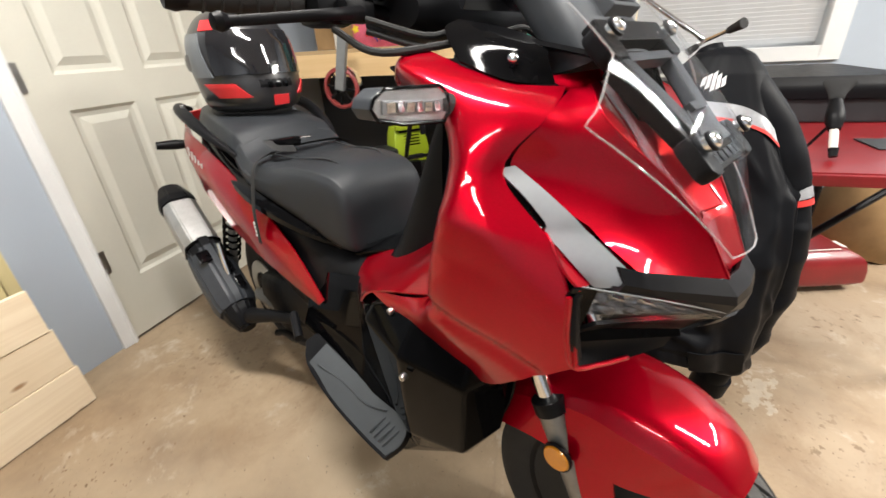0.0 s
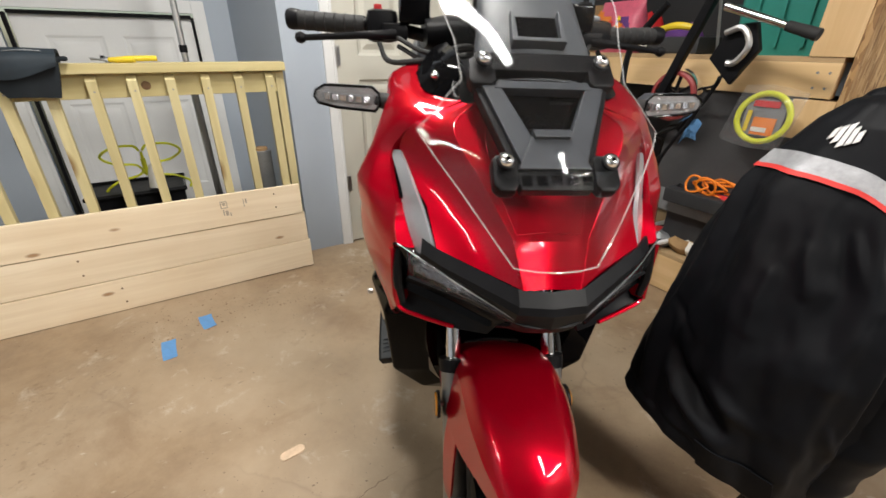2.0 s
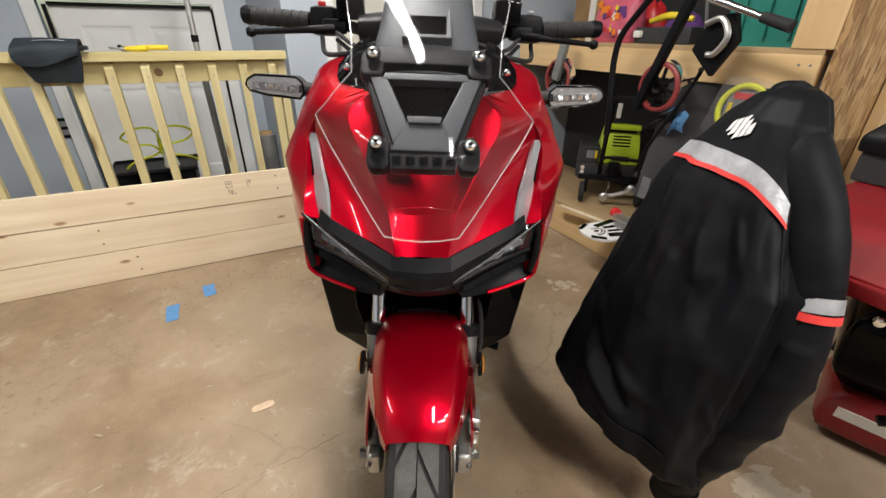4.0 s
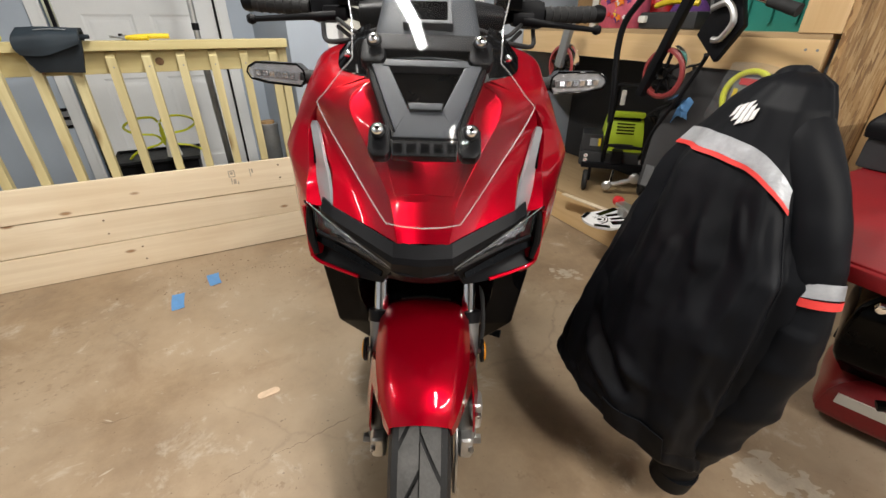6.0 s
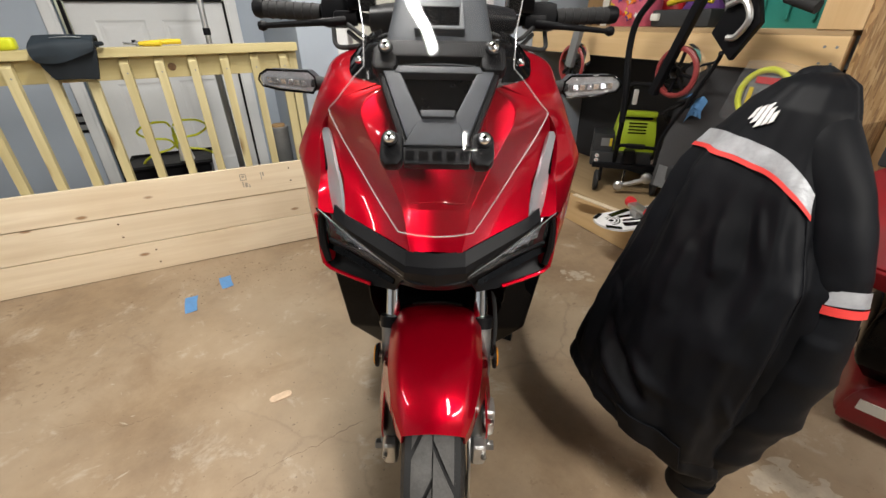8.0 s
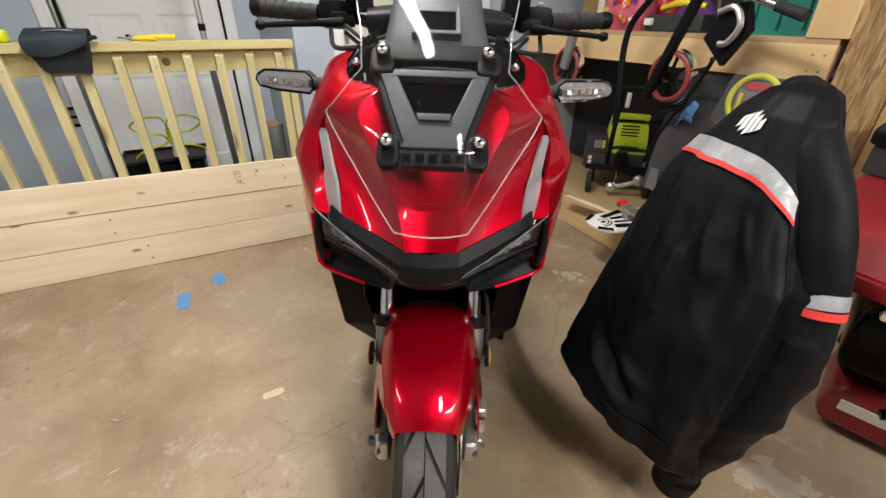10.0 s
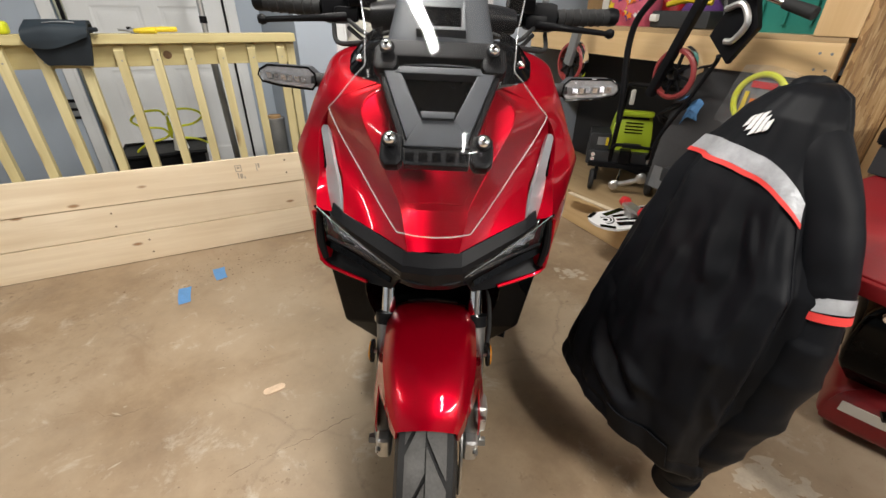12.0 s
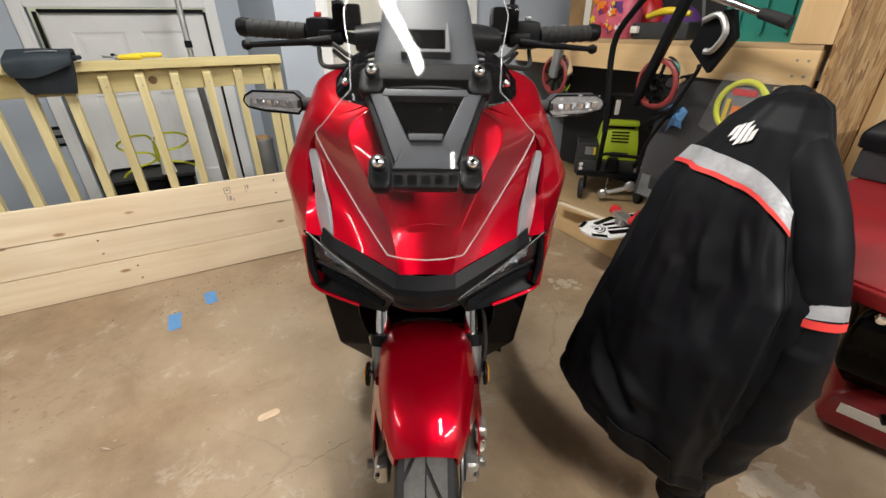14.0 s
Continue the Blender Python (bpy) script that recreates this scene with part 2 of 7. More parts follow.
PIANOBLACK = surface("deep_gloss_black_panel", (0.0022, 0.0022, 0.0025), 0.04, vary=0.2, scale=20, relief=0.01, spec=0.05)
# hood plastic, its colour lifted to stand in for the screen's reflected haze
HOOD = surface("haze_lightened_hood_plastic", (0.050, 0.055, 0.063), 0.5, vary=0.15, scale=25, fine=300, relief=0.0)
BRIGHTBOLT = surface("polished_bolt", (0.85, 0.86, 0.87), 0.20, 1.0, vary=0.05, scale=40, relief=0.0)
SCREEN = clear("clear_windscreen", (0.975, 0.98, 0.985), 0.003, 1.32, 0.004, 0.14)
# strong diffuse haze paints the bright highlight along the screen's edge
SCREENEDGE = clear("pale_screen_edge_highlight", (0.95, 0.95, 0.96), 0.03, 1.5, 0.45, 0.5)
LENS = clear("lamp_lens", (0.95, 0.95, 0.96), 0.03, 1.4, 0.02, 0.25)
BAG = clear("crinkled_bag_film", (0.95, 0.95, 0.95), 0.05, 1.40, 0.07, 0.3)
BOWL = surface("indicator_bowl", (0.60, 0.61, 0.63), 0.25, 0.6, vary=0.2, scale=60, relief=0.1)
REFLECTOR = surface("lamp_reflector", (0.60, 0.60, 0.62), 0.18, 0.9, vary=0.5, scale=70, fine=250, relief=0.6)
JACKET = cloth("black_jacket_cloth", (0.0042, 0.0047, 0.0062), 0.52, 900.0, 0.11)
REFLECT_TAPE = surface("grey_reflective_tape", (0.34, 0.35, 0.37), 0.38, 0.25, vary=0.25, scale=26, fine=90, relief=0.5)
REDTAPE = surface("red_piping", (0.62, 0.035, 0.03), 0.6, vary=0.1, relief=0.1)
PRINT = surface("white_print", (0.7, 0.7, 0.7), 0.6, vary=0.06, relief=0.05)
TOOLRED = surface("red_enamel", (0.19, 0.007, 0.010), 0.35, vary=0.2, scale=8, relief=0.08, coat=0.2)
LIME = surface("lime_plastic", (0.38, 0.50, 0.02), 0.45, vary=0.1, relief=0.1)
YELLOW = surface("yellow_plastic", (0.70, 0.52, 0.02), 0.45, vary=0.1, relief=0.1)
ACID = surface("fluorescent_yellow_plastic", (0.62, 0.66, 0.02), 0.4, vary=0.1, relief=0.05)
ORANGE = surface("orange_cord", (0.75, 0.20, 0.01), 0.5, vary=0.1, relief=0.1)
BLUETAPE = surface("blue_masking_tape", (0.10, 0.26, 0.52), 0.75, vary=0.12, scale=40, relief=0.3)
TEAL = surface("teal_tote_plastic", (0.02, 0.20, 0.16), 0.45, vary=0.12, scale=6, relief=0.1)
CHARCOAL = cloth("dark_pouch_cloth", (0.009, 0.013, 0.017), 0.7)
POUCHFLAP = cloth("pouch_flap_cloth", (0.020, 0.028, 0.036), 0.5)
PALE = surface("pale_wood_chip", (0.58, 0.43, 0.30), 0.7, vary=0.15, scale=40)
BURLAP = cloth("brown_sack", (0.30, 0.19, 0.09), 0.9, 300.0)
PAPER = surface("paper_label", (0.68, 0.67, 0.62), 0.7, vary=0.06, relief=0.05)
VISOR = surface("smoked_visor", (0.012, 0.012, 0.014), 0.08, vary=0.1, relief=0.0, coat=1.0)
HELMETBLACK = surface("helmet_black_shell", (0.02, 0.02, 0.022), 0.3, vary=0.2, relief=0.05, coat=0.3)
HELMETRED = surface("helmet_red_graphic", (0.55, 0.02, 0.025), 0.4, vary=0.1, relief=0.05)
HELMETGREY = surface("helmet_grey_graphic", (0.12, 0.13, 0.14), 0.35, vary=0.15, relief=0.05)
BLIND = surface("white_blind_slat", (0.72, 0.73, 0.74), 0.5, vary=0.05, relief=0.05)
GREYMETAL = surface("grey_metal", (0.25, 0.26, 0.27), 0.45, 0.5, vary=0.2, relief=0.1)
DARKBOARD = surface("near_black_shelf_back", (0.022, 0.022, 0.024), 0.7, vary=0.3, scale=4, relief=0.2)
PINK = surface("pink_seed_bag", (0.55, 0.10, 0.16), 0.45, vary=0.3, scale=14, relief=0.2)
PURPLE = surface("purple_cloth", (0.12, 0.04, 0.20), 0.8, vary=0.3)
KNOT = surface("dark_knot_wood", (0.15, 0.085, 0.04), 0.7, vary=0.4, scale=60, relief=0.3)
STAMP = surface("faint_grey_stamp_ink", (0.42, 0.35, 0.27), 0.8, vary=0.35, scale=90, relief=0.05)
TUBE = glow("lamp_tube", (1.0, 0.97, 0.92), 9.0)

# ---------------- mesh helpers ----------------


def smooth_mesh(bm, name, sharp=35):
    me = bpy.data.meshes.new(name)
    bm.normal_update()
    for f in bm.faces:
        f.smooth = True
    lim = radians(sharp)
    for e in bm.edges:
        e.smooth = len(e.link_faces) == 2 and e.calc_face_angle(3.2) < lim
    areas = [f.calc_area() for f in bm.faces]
    loops = None
    if len(areas) < 1500 and max(areas) > 30 * (sum(areas) / len(areas)) / 4:
        loops = []
        for f in bm.faces:
            for c in f.loops:
                group, todo = {f}, [f]
                while todo:
                    g = todo.pop()
                    for e in g.edges:
                        if e.smooth and c.vert in e.verts:
                            for h in e.link_faces:
                                if h not in group:
                                    group.add(h)
                                    todo.append(h)
                n = sum((g.normal * g.calc_area() for g in group), Vector())
                loops.append(n.normalized() if n.length > 1e-12 else f.normal.copy())
    bm.to_mesh(me)
    bm.free()
    if loops:
        me.normals_split_custom_set(loops)
    return me


def part(name, bm, material, parent, label="", m=None, sharp=35):
    """Links a bmesh as one mesh object under a thing or a part."""
    ob = new(name, smooth_mesh(bm, name, sharp))
    ob.data.materials.append(material)
    if parent is not None:
        ob.parent = parent
    if m is not None:
        ob.matrix_basis = m
    if label:
        ob["label"] = label
    return ob


def thing(name, m, label, category, group="", kind=""):
    ob = new(name)
    ob.empty_display_size = 0.1
    ob.matrix_basis = m
    return tagged(ob, label, category, group, kind)


def solo(name, bm, material, m, label, category="", group="", kind="", sharp=35):
    ob = part(name, bm, material, None, "", m, sharp)
    return tagged(ob, label, category, group, kind)


def box(sx, sy, sz, bev=0.0, at=(0, 0, 0), m=None, bm=None, seg=2):
    """A box with rounded edges, its middle at `at`."""
    b = bmesh.new()
    bmesh.ops.create_cube(b, size=1.0)
    bmesh.ops.scale(b, vec=(sx, sy, sz), verts=b.verts)
    if bev:
        bmesh.ops.bevel(b, geom=b.edges[:], offset=bev, segments=seg, profile=0.6, affect="EDGES")
    bmesh.ops.translate(b, vec=at, verts=b.verts)
    if m is not None:
        bmesh.ops.transform(b, matrix=m, verts=b.verts)
    return b if bm is None else merge(bm, b)


def merge(bm, other):
    me = bpy.data.meshes.new("tmp")
    other.to_mesh(me)
    other.free()
    bm.from_mesh(me)
    bpy.data.meshes.remove(me)
    return bm


def catmull(p, t):
    n = len(p) - 1
    i = min(int(t * n), n - 1)
    f = t * n - i
    a, b, c, d = (np.asarray(p[max(0, min(n, i + k))], float) for k in (-1, 0, 1, 2))
    if i == 0:
        a = 2 * b - c
    if i + 1 == n:
        d = 2 * c - b
    return 0.5 * (2 * b + (c - a) * f + (2 * a - 5 * b + 4 * c - d) * f * f + (3 * b - a - 3 * c + d) * f ** 3)


def curve(points, n):
    return [catmull(points, i / n) for i in range(n + 1)]


def tube(points, r, sides=10, steps=0, closed=False, bm=None, caps=True, flat=1.0):
    """A round bar along points; r may be a list of radii, flat squashes it across."""
    bm = bm or bmesh.new()
    pts = [Vector(p) for p in (curve(points, steps) if steps else points)]
    n = len(pts)
    rad = [r] * n if not isinstance(r, (list, tuple)) else [float(catmull([(k, 0, 0) for k in r], i / (n - 1))[0]) for i in range(n)]
    tang = []
    for i in range(n):
        a, b = (pts[i - 1], pts[(i + 1) % n]) if closed else (pts[max(0, i - 1)], pts[min(n - 1, i + 1)])
        tang.append((b - a).normalized())
    up = Vector((0, 0, 1)) if abs(tang[0].z) < 0.9 else Vector((1, 0, 0))
    side = tang[0].cross(up).normalized()
    rings = []
    for i in range(n):
        side = (side - tang[i] * side.dot(tang[i])).normalized()
        nor = tang[i].cross(side)
        rings.append([bm.verts.new(pts[i] + rad[i] * (math.cos(a) * side + flat * math.sin(a) * nor)) for a in (2 * math.pi * k / sides for k in range(sides))])
    for i in range(n if closed else n - 1):
        q, s = rings[i], rings[(i + 1) % n]
        for k in range(sides):
            bm.faces.new((q[k], q[(k + 1) % sides], s[(k + 1) % sides], s[k]))
    if caps and not closed:
        bm.faces.new(rings[0][::-1])
        bm.faces.new(rings[-1])
    return bm


def lathe(profile, sides=32, axis="x", m=None, bm=None, close=False):
    """Turns (radius, along) round an axis."""
    b = bmesh.new()
    rings = []
    for r, h in profile:
        ring = []
        for k in range(sides):
            a = 2 * math.pi * k / sides
            c, s = r * math.cos(a), r * math.sin(a)
            ring.append(b.verts.new({"x": (h, c, s), "y": (s, h, c), "z": (c, s, h)}[axis]))
        rings.append(ring)
    n = len(rings)
    for i in range(n if close else n - 1):
        q, s = rings[i], rings[(i + 1) % n]
        for k in range(sides):
            b.faces.new((q[k], q[(k + 1) % sides], s[(k + 1) % sides], s[k]))
    if not close:
        if profile[0][0] > 1e-5:
            b.faces.new(rings[0][::-1])
        if profile[-1][0] > 1e-5:
            b.faces.new(rings[-1])
    bmesh.ops.remove_doubles(b, verts=b.verts, dist=1e-5)
    bmesh.ops.recalc_face_normals(b, faces=b.faces)
    if m is not None:
        bmesh.ops.transform(b, matrix=m, verts=b.verts)
    return b if bm is None else merge(bm, b)


def patch(rows, nu=16, nv=16, thick=0.0, side=1, out=None, bm=None, fn=None, closed=False):
    """A smooth sheet through a small cage of rows; side -1 mirrors it in x; thick grows away from `out`'s opposite side."""
    b = bmesh.new()
    cols = [curve([(p[0] * side, p[1], p[2]) for p in row], nu) for row in rows]
    grid = []
    for i in range(nv + 1):
        line = []
        for j in range(nu + 1 - (1 if closed else 0)):
            p = catmull([c[j] for c in cols], i / nv)
            if fn:
                p = fn(p, j / nu, i / nv)
            line.append(b.verts.new(p))
        grid.append(line)
    w = len(grid[0])
    for i in range(nv):
        for j in range(w if closed else w - 1):
            b.faces.new((grid[i][j], grid[i][(j + 1) % w], grid[i + 1][(j + 1) % w], grid[i + 1][j]))
    b.normal_update()
    if out is not None:
        avg = sum((f.normal for f in b.faces), Vector())
        if avg.dot(Vector((out[0] * side, out[1], out[2]))) < 0:
            bmesh.ops.reverse_faces(b, faces=b.faces)
            b.normal_update()
    if thick:
        bmesh.ops.solidify(b, geom=b.faces[:], thickness=thick)
        bmesh.ops.recalc_face_normals(b, faces=b.faces)
    return b if bm is None else merge(bm, b)


def loft(rings, steps=24, sides=28, cap=True, bm=None, fn=None):
    """A closed skin through closed rings of points."""
    b = bmesh.new()
    closed = []
    for ring in rings:
        k = len(ring)
        pts = []
        for j in range(sides):
            t = j / sides * k
            i, f = int(t) % k, t - int(t)
            q = [np.asarray(ring[(i + o) % k], float) for o in (-1, 0, 1, 2)]
            pts.append(0.5 * (2 * q[1] + (q[2] - q[0]) * f + (2 * q[0] - 5 * q[1] + 4 * q[2] - q[3]) * f * f + (3 * q[1] - q[0] - 3 * q[2] + q[3]) * f ** 3))
        closed.append(pts)
    grid = []
    for i in range(steps + 1):
        line = []
        for j in range(sides):
            p = catmull([c[j] for c in closed], i / steps)
            if fn:
                p = fn(p, j / sides, i / steps)
            line.append(b.verts.new(p))
        grid.append(line)
    for i in range(steps):
        for j in range(sides):
            b.faces.new((grid[i][j], grid[i][(j + 1) % sides], grid[i + 1][(j + 1) % sides], grid[i + 1][j]))
    if cap:
        b.faces.new(grid[0][::-1])
        b.faces.new(grid[-1])
    bmesh.ops.recalc_face_normals(b, faces=b.faces)
    return b if bm is None else merge(bm, b)


def slab(outline, depth, axis="y", at=0.0, bev=0.0, m=None, bm=None, side=1):
    """A flat plate: an outline of 2-D points pushed out along an axis, from `at` to `at + depth`."""
    b = bmesh.new()
    put3 = {"x": lambda p, h: (h, p[0], p[1]), "y": lambda p, h: (p[0], h, p[1]), "z": lambda p, h: (p[0], p[1], h)}[axis]
    lo = [b.verts.new(put3(p, at)) for p in outline]
    hi = [b.verts.new(put3(p, at + depth)) for p in outline]
    n = len(outline)
    b.faces.new(lo[::-1])
    b.faces.new(hi)
    for i in range(n):
        b.faces.new((lo[i], lo[(i + 1) % n], hi[(i + 1) % n], hi[i]))
    if side < 0:
        bmesh.ops.scale(b, vec=(-1, 1, 1), verts=b.verts)
    bmesh.ops.recalc_face_normals(b, faces=b.faces)
    if bev:
        bmesh.ops.bevel(b, geom=b.edges[:], offset=bev, segments=2, profile=0.6, affect="EDGES")
    if m is not None:
        bmesh.ops.transform(b, matrix=m, verts=b.verts)
    return b if bm is None else merge(bm, b)


def dome(at, way, r=0.009, h=0.008):
    """A polished domed bolt head."""
    m = Matrix.Translation(at) @ Vector(way).to_track_quat("Z", "Y").to_matrix().to_4x4()
    return lathe([(0.0, h), (r * 0.45, h * 0.96), (r * 0.82, h * 0.72), (r, h * 0.3), (r, -h)], 18, "z", m)


def bolt(at, way, r=0.006, h=0.005, bm=None):
    """A domed screw head with a socket."""
    m = Matrix.Translation(at) @ Vector(way).to_track_quat("Z", "Y").to_matrix().to_4x4()
    return lathe([(r * 0.45, h * 0.4), (r * 0.45, h), (r * 0.8, h), (r, h * 0.5), (r, -h)], 14, "z", m, bm)


def rect(a, b, z, r=0.2, dx=0.0, dy=0.0):
    """A ring for loft: a rectangle of half sizes a and b with rounded corners."""
    k = min(a, b) * r
    half = [(-a + k, -b), (0, -b), (a - k, -b), (a - k * 0.3, -b + k * 0.3), (a, -b + k), (a, 0), (a, b - k), (a - k * 0.3, b - k * 0.3)]
    return [(x + dx, y + dy, z) for x, y in half] + [(-x + dx, -y + dy, z) for x, y in half]

# ---------------- the room ----------------
def panel(name, u0, u1, v0, v1, z0, z1, material, label, kind="structure", bev=0.0):
    ob = solo(name, box(u1 - u0, v1 - v0, z1 - z0, bev), material, room((u0 + u1) / 2, (v0 + v1) / 2, (z0 + z1) / 2), label, "", "", kind)
    return ob


UW, VW, ULEFT, VBACK, VFAR = 2.84, 1.69, -2.6, -3.4, 2.52
panel("floor", ULEFT, UW + 0.1, VBACK, 2.02, -0.12, 0.0, FLOOR, "stained tan concrete garage floor with hairline cracks")
panel("landing", ULEFT, 0.75, 2.02, VFAR + 0.1, -0.92, -0.80, FLOOR, "sunken concrete landing behind the railing")
panel("landing_riser", ULEFT, 0.75, 2.0, 2.02, -0.80, -0.12, FLOOR, "concrete riser down to the landing")
panel("ceiling", ULEFT - 0.1, UW + 0.1, VBACK - 0.1, VFAR + 0.1, CEIL, CEIL + 0.1, CEILING_PAINT, "plain dull plasterboard garage ceiling")

# wall with the interior door: opening u 0.95 to 1.76
DU0, DU1, DTOP = 0.945, 1.765, 2.04
panel("wall_door_left", 0.69, DU0 - 0.0, VW, VW + 0.11, 0.0, CEIL, WALL, "blue-grey painted wall beside the door")
panel("wall_door_right", DU1, UW, VW, VW + 0.11, 0.0, CEIL, WALL, "blue-grey painted wall behind the shelves")
panel("wall_door_head", DU0, DU1, VW, VW + 0.11, DTOP, CEIL, WALL, "blue-grey painted wall over the door")
panel("wall_window_low", UW, UW + 0.12, VBACK, VW, 0.0, 0.93, WALL, "blue-grey painted wall under the window")
panel("wall_window_near", UW, UW + 0.12, VBACK, -1.14, 0.93, CEIL, WALL, "blue-grey painted wall beside the window")
panel("wall_window_far", UW, UW + 0.12, -0.23, VW, 0.93, CEIL, WALL, "blue-grey painted wall beside the window")
panel("wall_window_head", UW, UW + 0.12, -1.14, -0.23, 1.95, CEIL, WALL, "blue-grey painted wall over the window")
panel("wall_behind", ULEFT, UW + 0.12, VBACK - 0.12, VBACK, 0.0, CEIL, DIMWALL, "plain dark garage wall")
panel("wall_left", ULEFT - 0.12, ULEFT, VBACK, VFAR + 0.1, -0.92, CEIL, WALL, "plain blue-grey garage wall")

# recess with the outside door
ED0, ED1, EDZ = -0.44, 0.405, 1.235
panel("wall_outer_left", ULEFT, ED0 - 0.02, VFAR, VFAR + 0.12, -0.8, CEIL, WALL, "blue-grey painted wall beside the outside door")
panel("wall_outer_right", ED1 + 0.02, 0.75, VFAR, VFAR + 0.12, -0.8, CEIL, WALL, "blue-grey painted wall beside the outside door")
panel("wall_outer_head", ED0 - 0.02, ED1 + 0.02, VFAR, VFAR + 0.12, EDZ + 0.02, CEIL, WALL, "blue-grey painted wall over the outside door")
rw = slab([(0.69, VW + 0.001), (0.80, VW + 0.11), (0.72, VFAR), (0.60, VFAR)], CEIL + 0.8, "z", -0.8)
solo("wall_return", rw, WALL, ROOM, "blue-grey painted return wall of the recess", "", "", "structure")


def casing(name, u0, u1, z0, z1, v, w, d, label):
    """Door trim round three sides, with a bead along it."""
    ob = thing(name, ROOM, label, "trim", "", "structure")
    for k, (a, b) in enumerate(((u0 - w, u0), (u1, u1 + w))):
        part("casing_leg", box(b - a, d, z1 - z0 + w, 0.004, ((a + b) / 2, v - d / 2, (z0 + z1 + w) / 2)), WHITE, ob)
        part("casing_bead", box(0.012, 0.006, z1 - z0, 0.003, ((b - 0.012 if k == 0 else a + 0.012), v - d - 0.002, (z0 + z1) / 2)), WHITE, ob)
    part("casing_head", box(u1 - u0, d, w, 0.004, ((u0 + u1) / 2, v - d / 2, z1 + w / 2)), WHITE, ob)
    return ob


casing("trim_inner_door", DU0, DU1, 0.0, DTOP, VW, 0.06, 0.018, "white painted casing round the interior door")
casing("trim_outer_door", ED0, ED1, -0.8, EDZ, VFAR, 0.065, 0.02, "white painted casing round the outside door")


def raised_panel(w, h, depth, material, parent, x, z, y):
    """A door panel: sunk frame with a raised field."""
    bm = bmesh.new()
    steps = [(0.0, 0.0), (0.012, 0.010), (0.028, 0.012), (0.055, 0.002)]
    loops = []
    for inset, dip in steps:
        a, b = w / 2 - inset, h / 2 - inset
        loops.append([bm.verts.new((x + sx * a, y + dip * depth, z + sz * b)) for sx, sz in ((-1, -1), (1, -1), (1, 1), (-1, 1))])
    for q, s in zip(loops, loops[1:]):
        for k in range(4):
            bm.faces.new((q[k], q[(k + 1) % 4], s[(k + 1) % 4], s[k]))
    bm.faces.new(loops[-1])
    bmesh.ops.recalc_face_normals(bm, faces=bm.faces)
    return part("door_panel", bm, material, parent, sharp=10)


def six_panel_door(name, w, h, m, material, label, layout, relief=1.0):
    """Stiles and rails with panels let into them; layout lists (x0, x1, z0, z1) of the panels."""
    door = thing(name, m, label, "door", "", "structure")
    xs = sorted({0.0, w, *[a for p in layout for a in p[:2]]})
    zs = sorted({0.0, h, *[a for p in layout for a in p[2:]]})
    bm = bmesh.new()
    for x0, x1 in zip(xs, xs[1:]):
        for z0, z1 in zip(zs, zs[1:]):
            if not any(p[0] <= x0 and x1 <= p[1] and p[2] <= z0 and z1 <= p[3] for p in layout):
                vs = [bm.verts.new(c) for c in ((x0, 0, z0), (x1, 0, z0), (x1, 0, z1), (x0, 0, z1))]
                bm.faces.new(vs)
    bmesh.ops.remove_doubles(bm, verts=bm.verts, dist=1e-5)
    box(w, 0.03, h, 0, (w / 2, 0.030, h / 2), bm=bm)
    part("leaf", bm, material, door)
    for x0, x1, z0, z1 in layout:
        raised_panel(x1 - x0, z1 - z0, relief, material, door, (x0 + x1) / 2, (z0 + z1) / 2, 0.0)
    return door


DW = DU1 - DU0 - 0.006
lay = [(a, b, z0, z1) for a, b in ((0.115, 0.365), (0.45, 0.70)) for z0, z1 in ((0.245, 0.905), (1.02, 1.60), (1.70, 1.92))]
door1 = six_panel_door("door_1", DW, DTOP - 0.02, room(DU0 + 0.003, VW - 0.004, 0.012), CREAM, "closed cream six-panel interior door with hinges", lay)
for z in (0.355, 1.02, 1.82):
    part("hinge", lathe([(0.006, -0.045), (0.006, 0.045)], 10, "z", pose(-0.004, -0.008, z)), STEEL, door1, "worn steel hinge")
    part("hinge_leaf", box(0.022, 0.004, 0.09, 0.001, (0.010, -0.002, z)), STEEL, door1)
part("door_knob", lathe([(0.0, -0.065), (0.022, -0.06), (0.027, -0.045), (0.018, -0.03), (0.01, -0.02), (0.028, -0.006), (0.028, 0)], 20, "y", pose(DW - 0.07, 0, 0.93)), STEEL, door1)
EW = ED1 - ED0 - 0.05
lay2 = [(a, b, z0, z1) for a, b in ((0.11, 0.36), (0.44, 0.69)) for z0, z1 in ((0.24, 0.92), (1.04, 1.56), (1.66, 1.90))]
door2 = six_panel_door("door_2", EW, 2.0, room(ED0 + 0.04, VFAR + 0.03, -0.785), WHITE, "closed white steel panelled outside door", lay2, 0.4)
part("weather_strip", box(0.018, 0.02, 2.0, 0.003, (EW + 0.006, -0.012, 1.0)), MATTBLACK, door2, "dark rubber weather strip")
part("weather_strip", box(0.018, 0.02, 2.0, 0.003, (-0.014, -0.012, 1.0)), MATTBLACK, door2, "dark rubber weather strip")
part("weather_strip", box(EW, 0.02, 0.018, 0.003, (EW / 2, -0.012, 2.003)), MATTBLACK, door2, "dark rubber weather strip")
part("door_knob", lathe([(0.0, -0.065), (0.022, -0.06), (0.027, -0.045), (0.018, -0.03), (0.01, -0.02), (0.03, -0.006), (0.03, 0)], 20, "y", pose(0.07, 0, 0.93)), GOLD, door2, "brown metal knob")
switch = thing("light_switch", room(-0.522, VFAR, 0.572), "black double switch plate on the blue-grey wall", "switch")
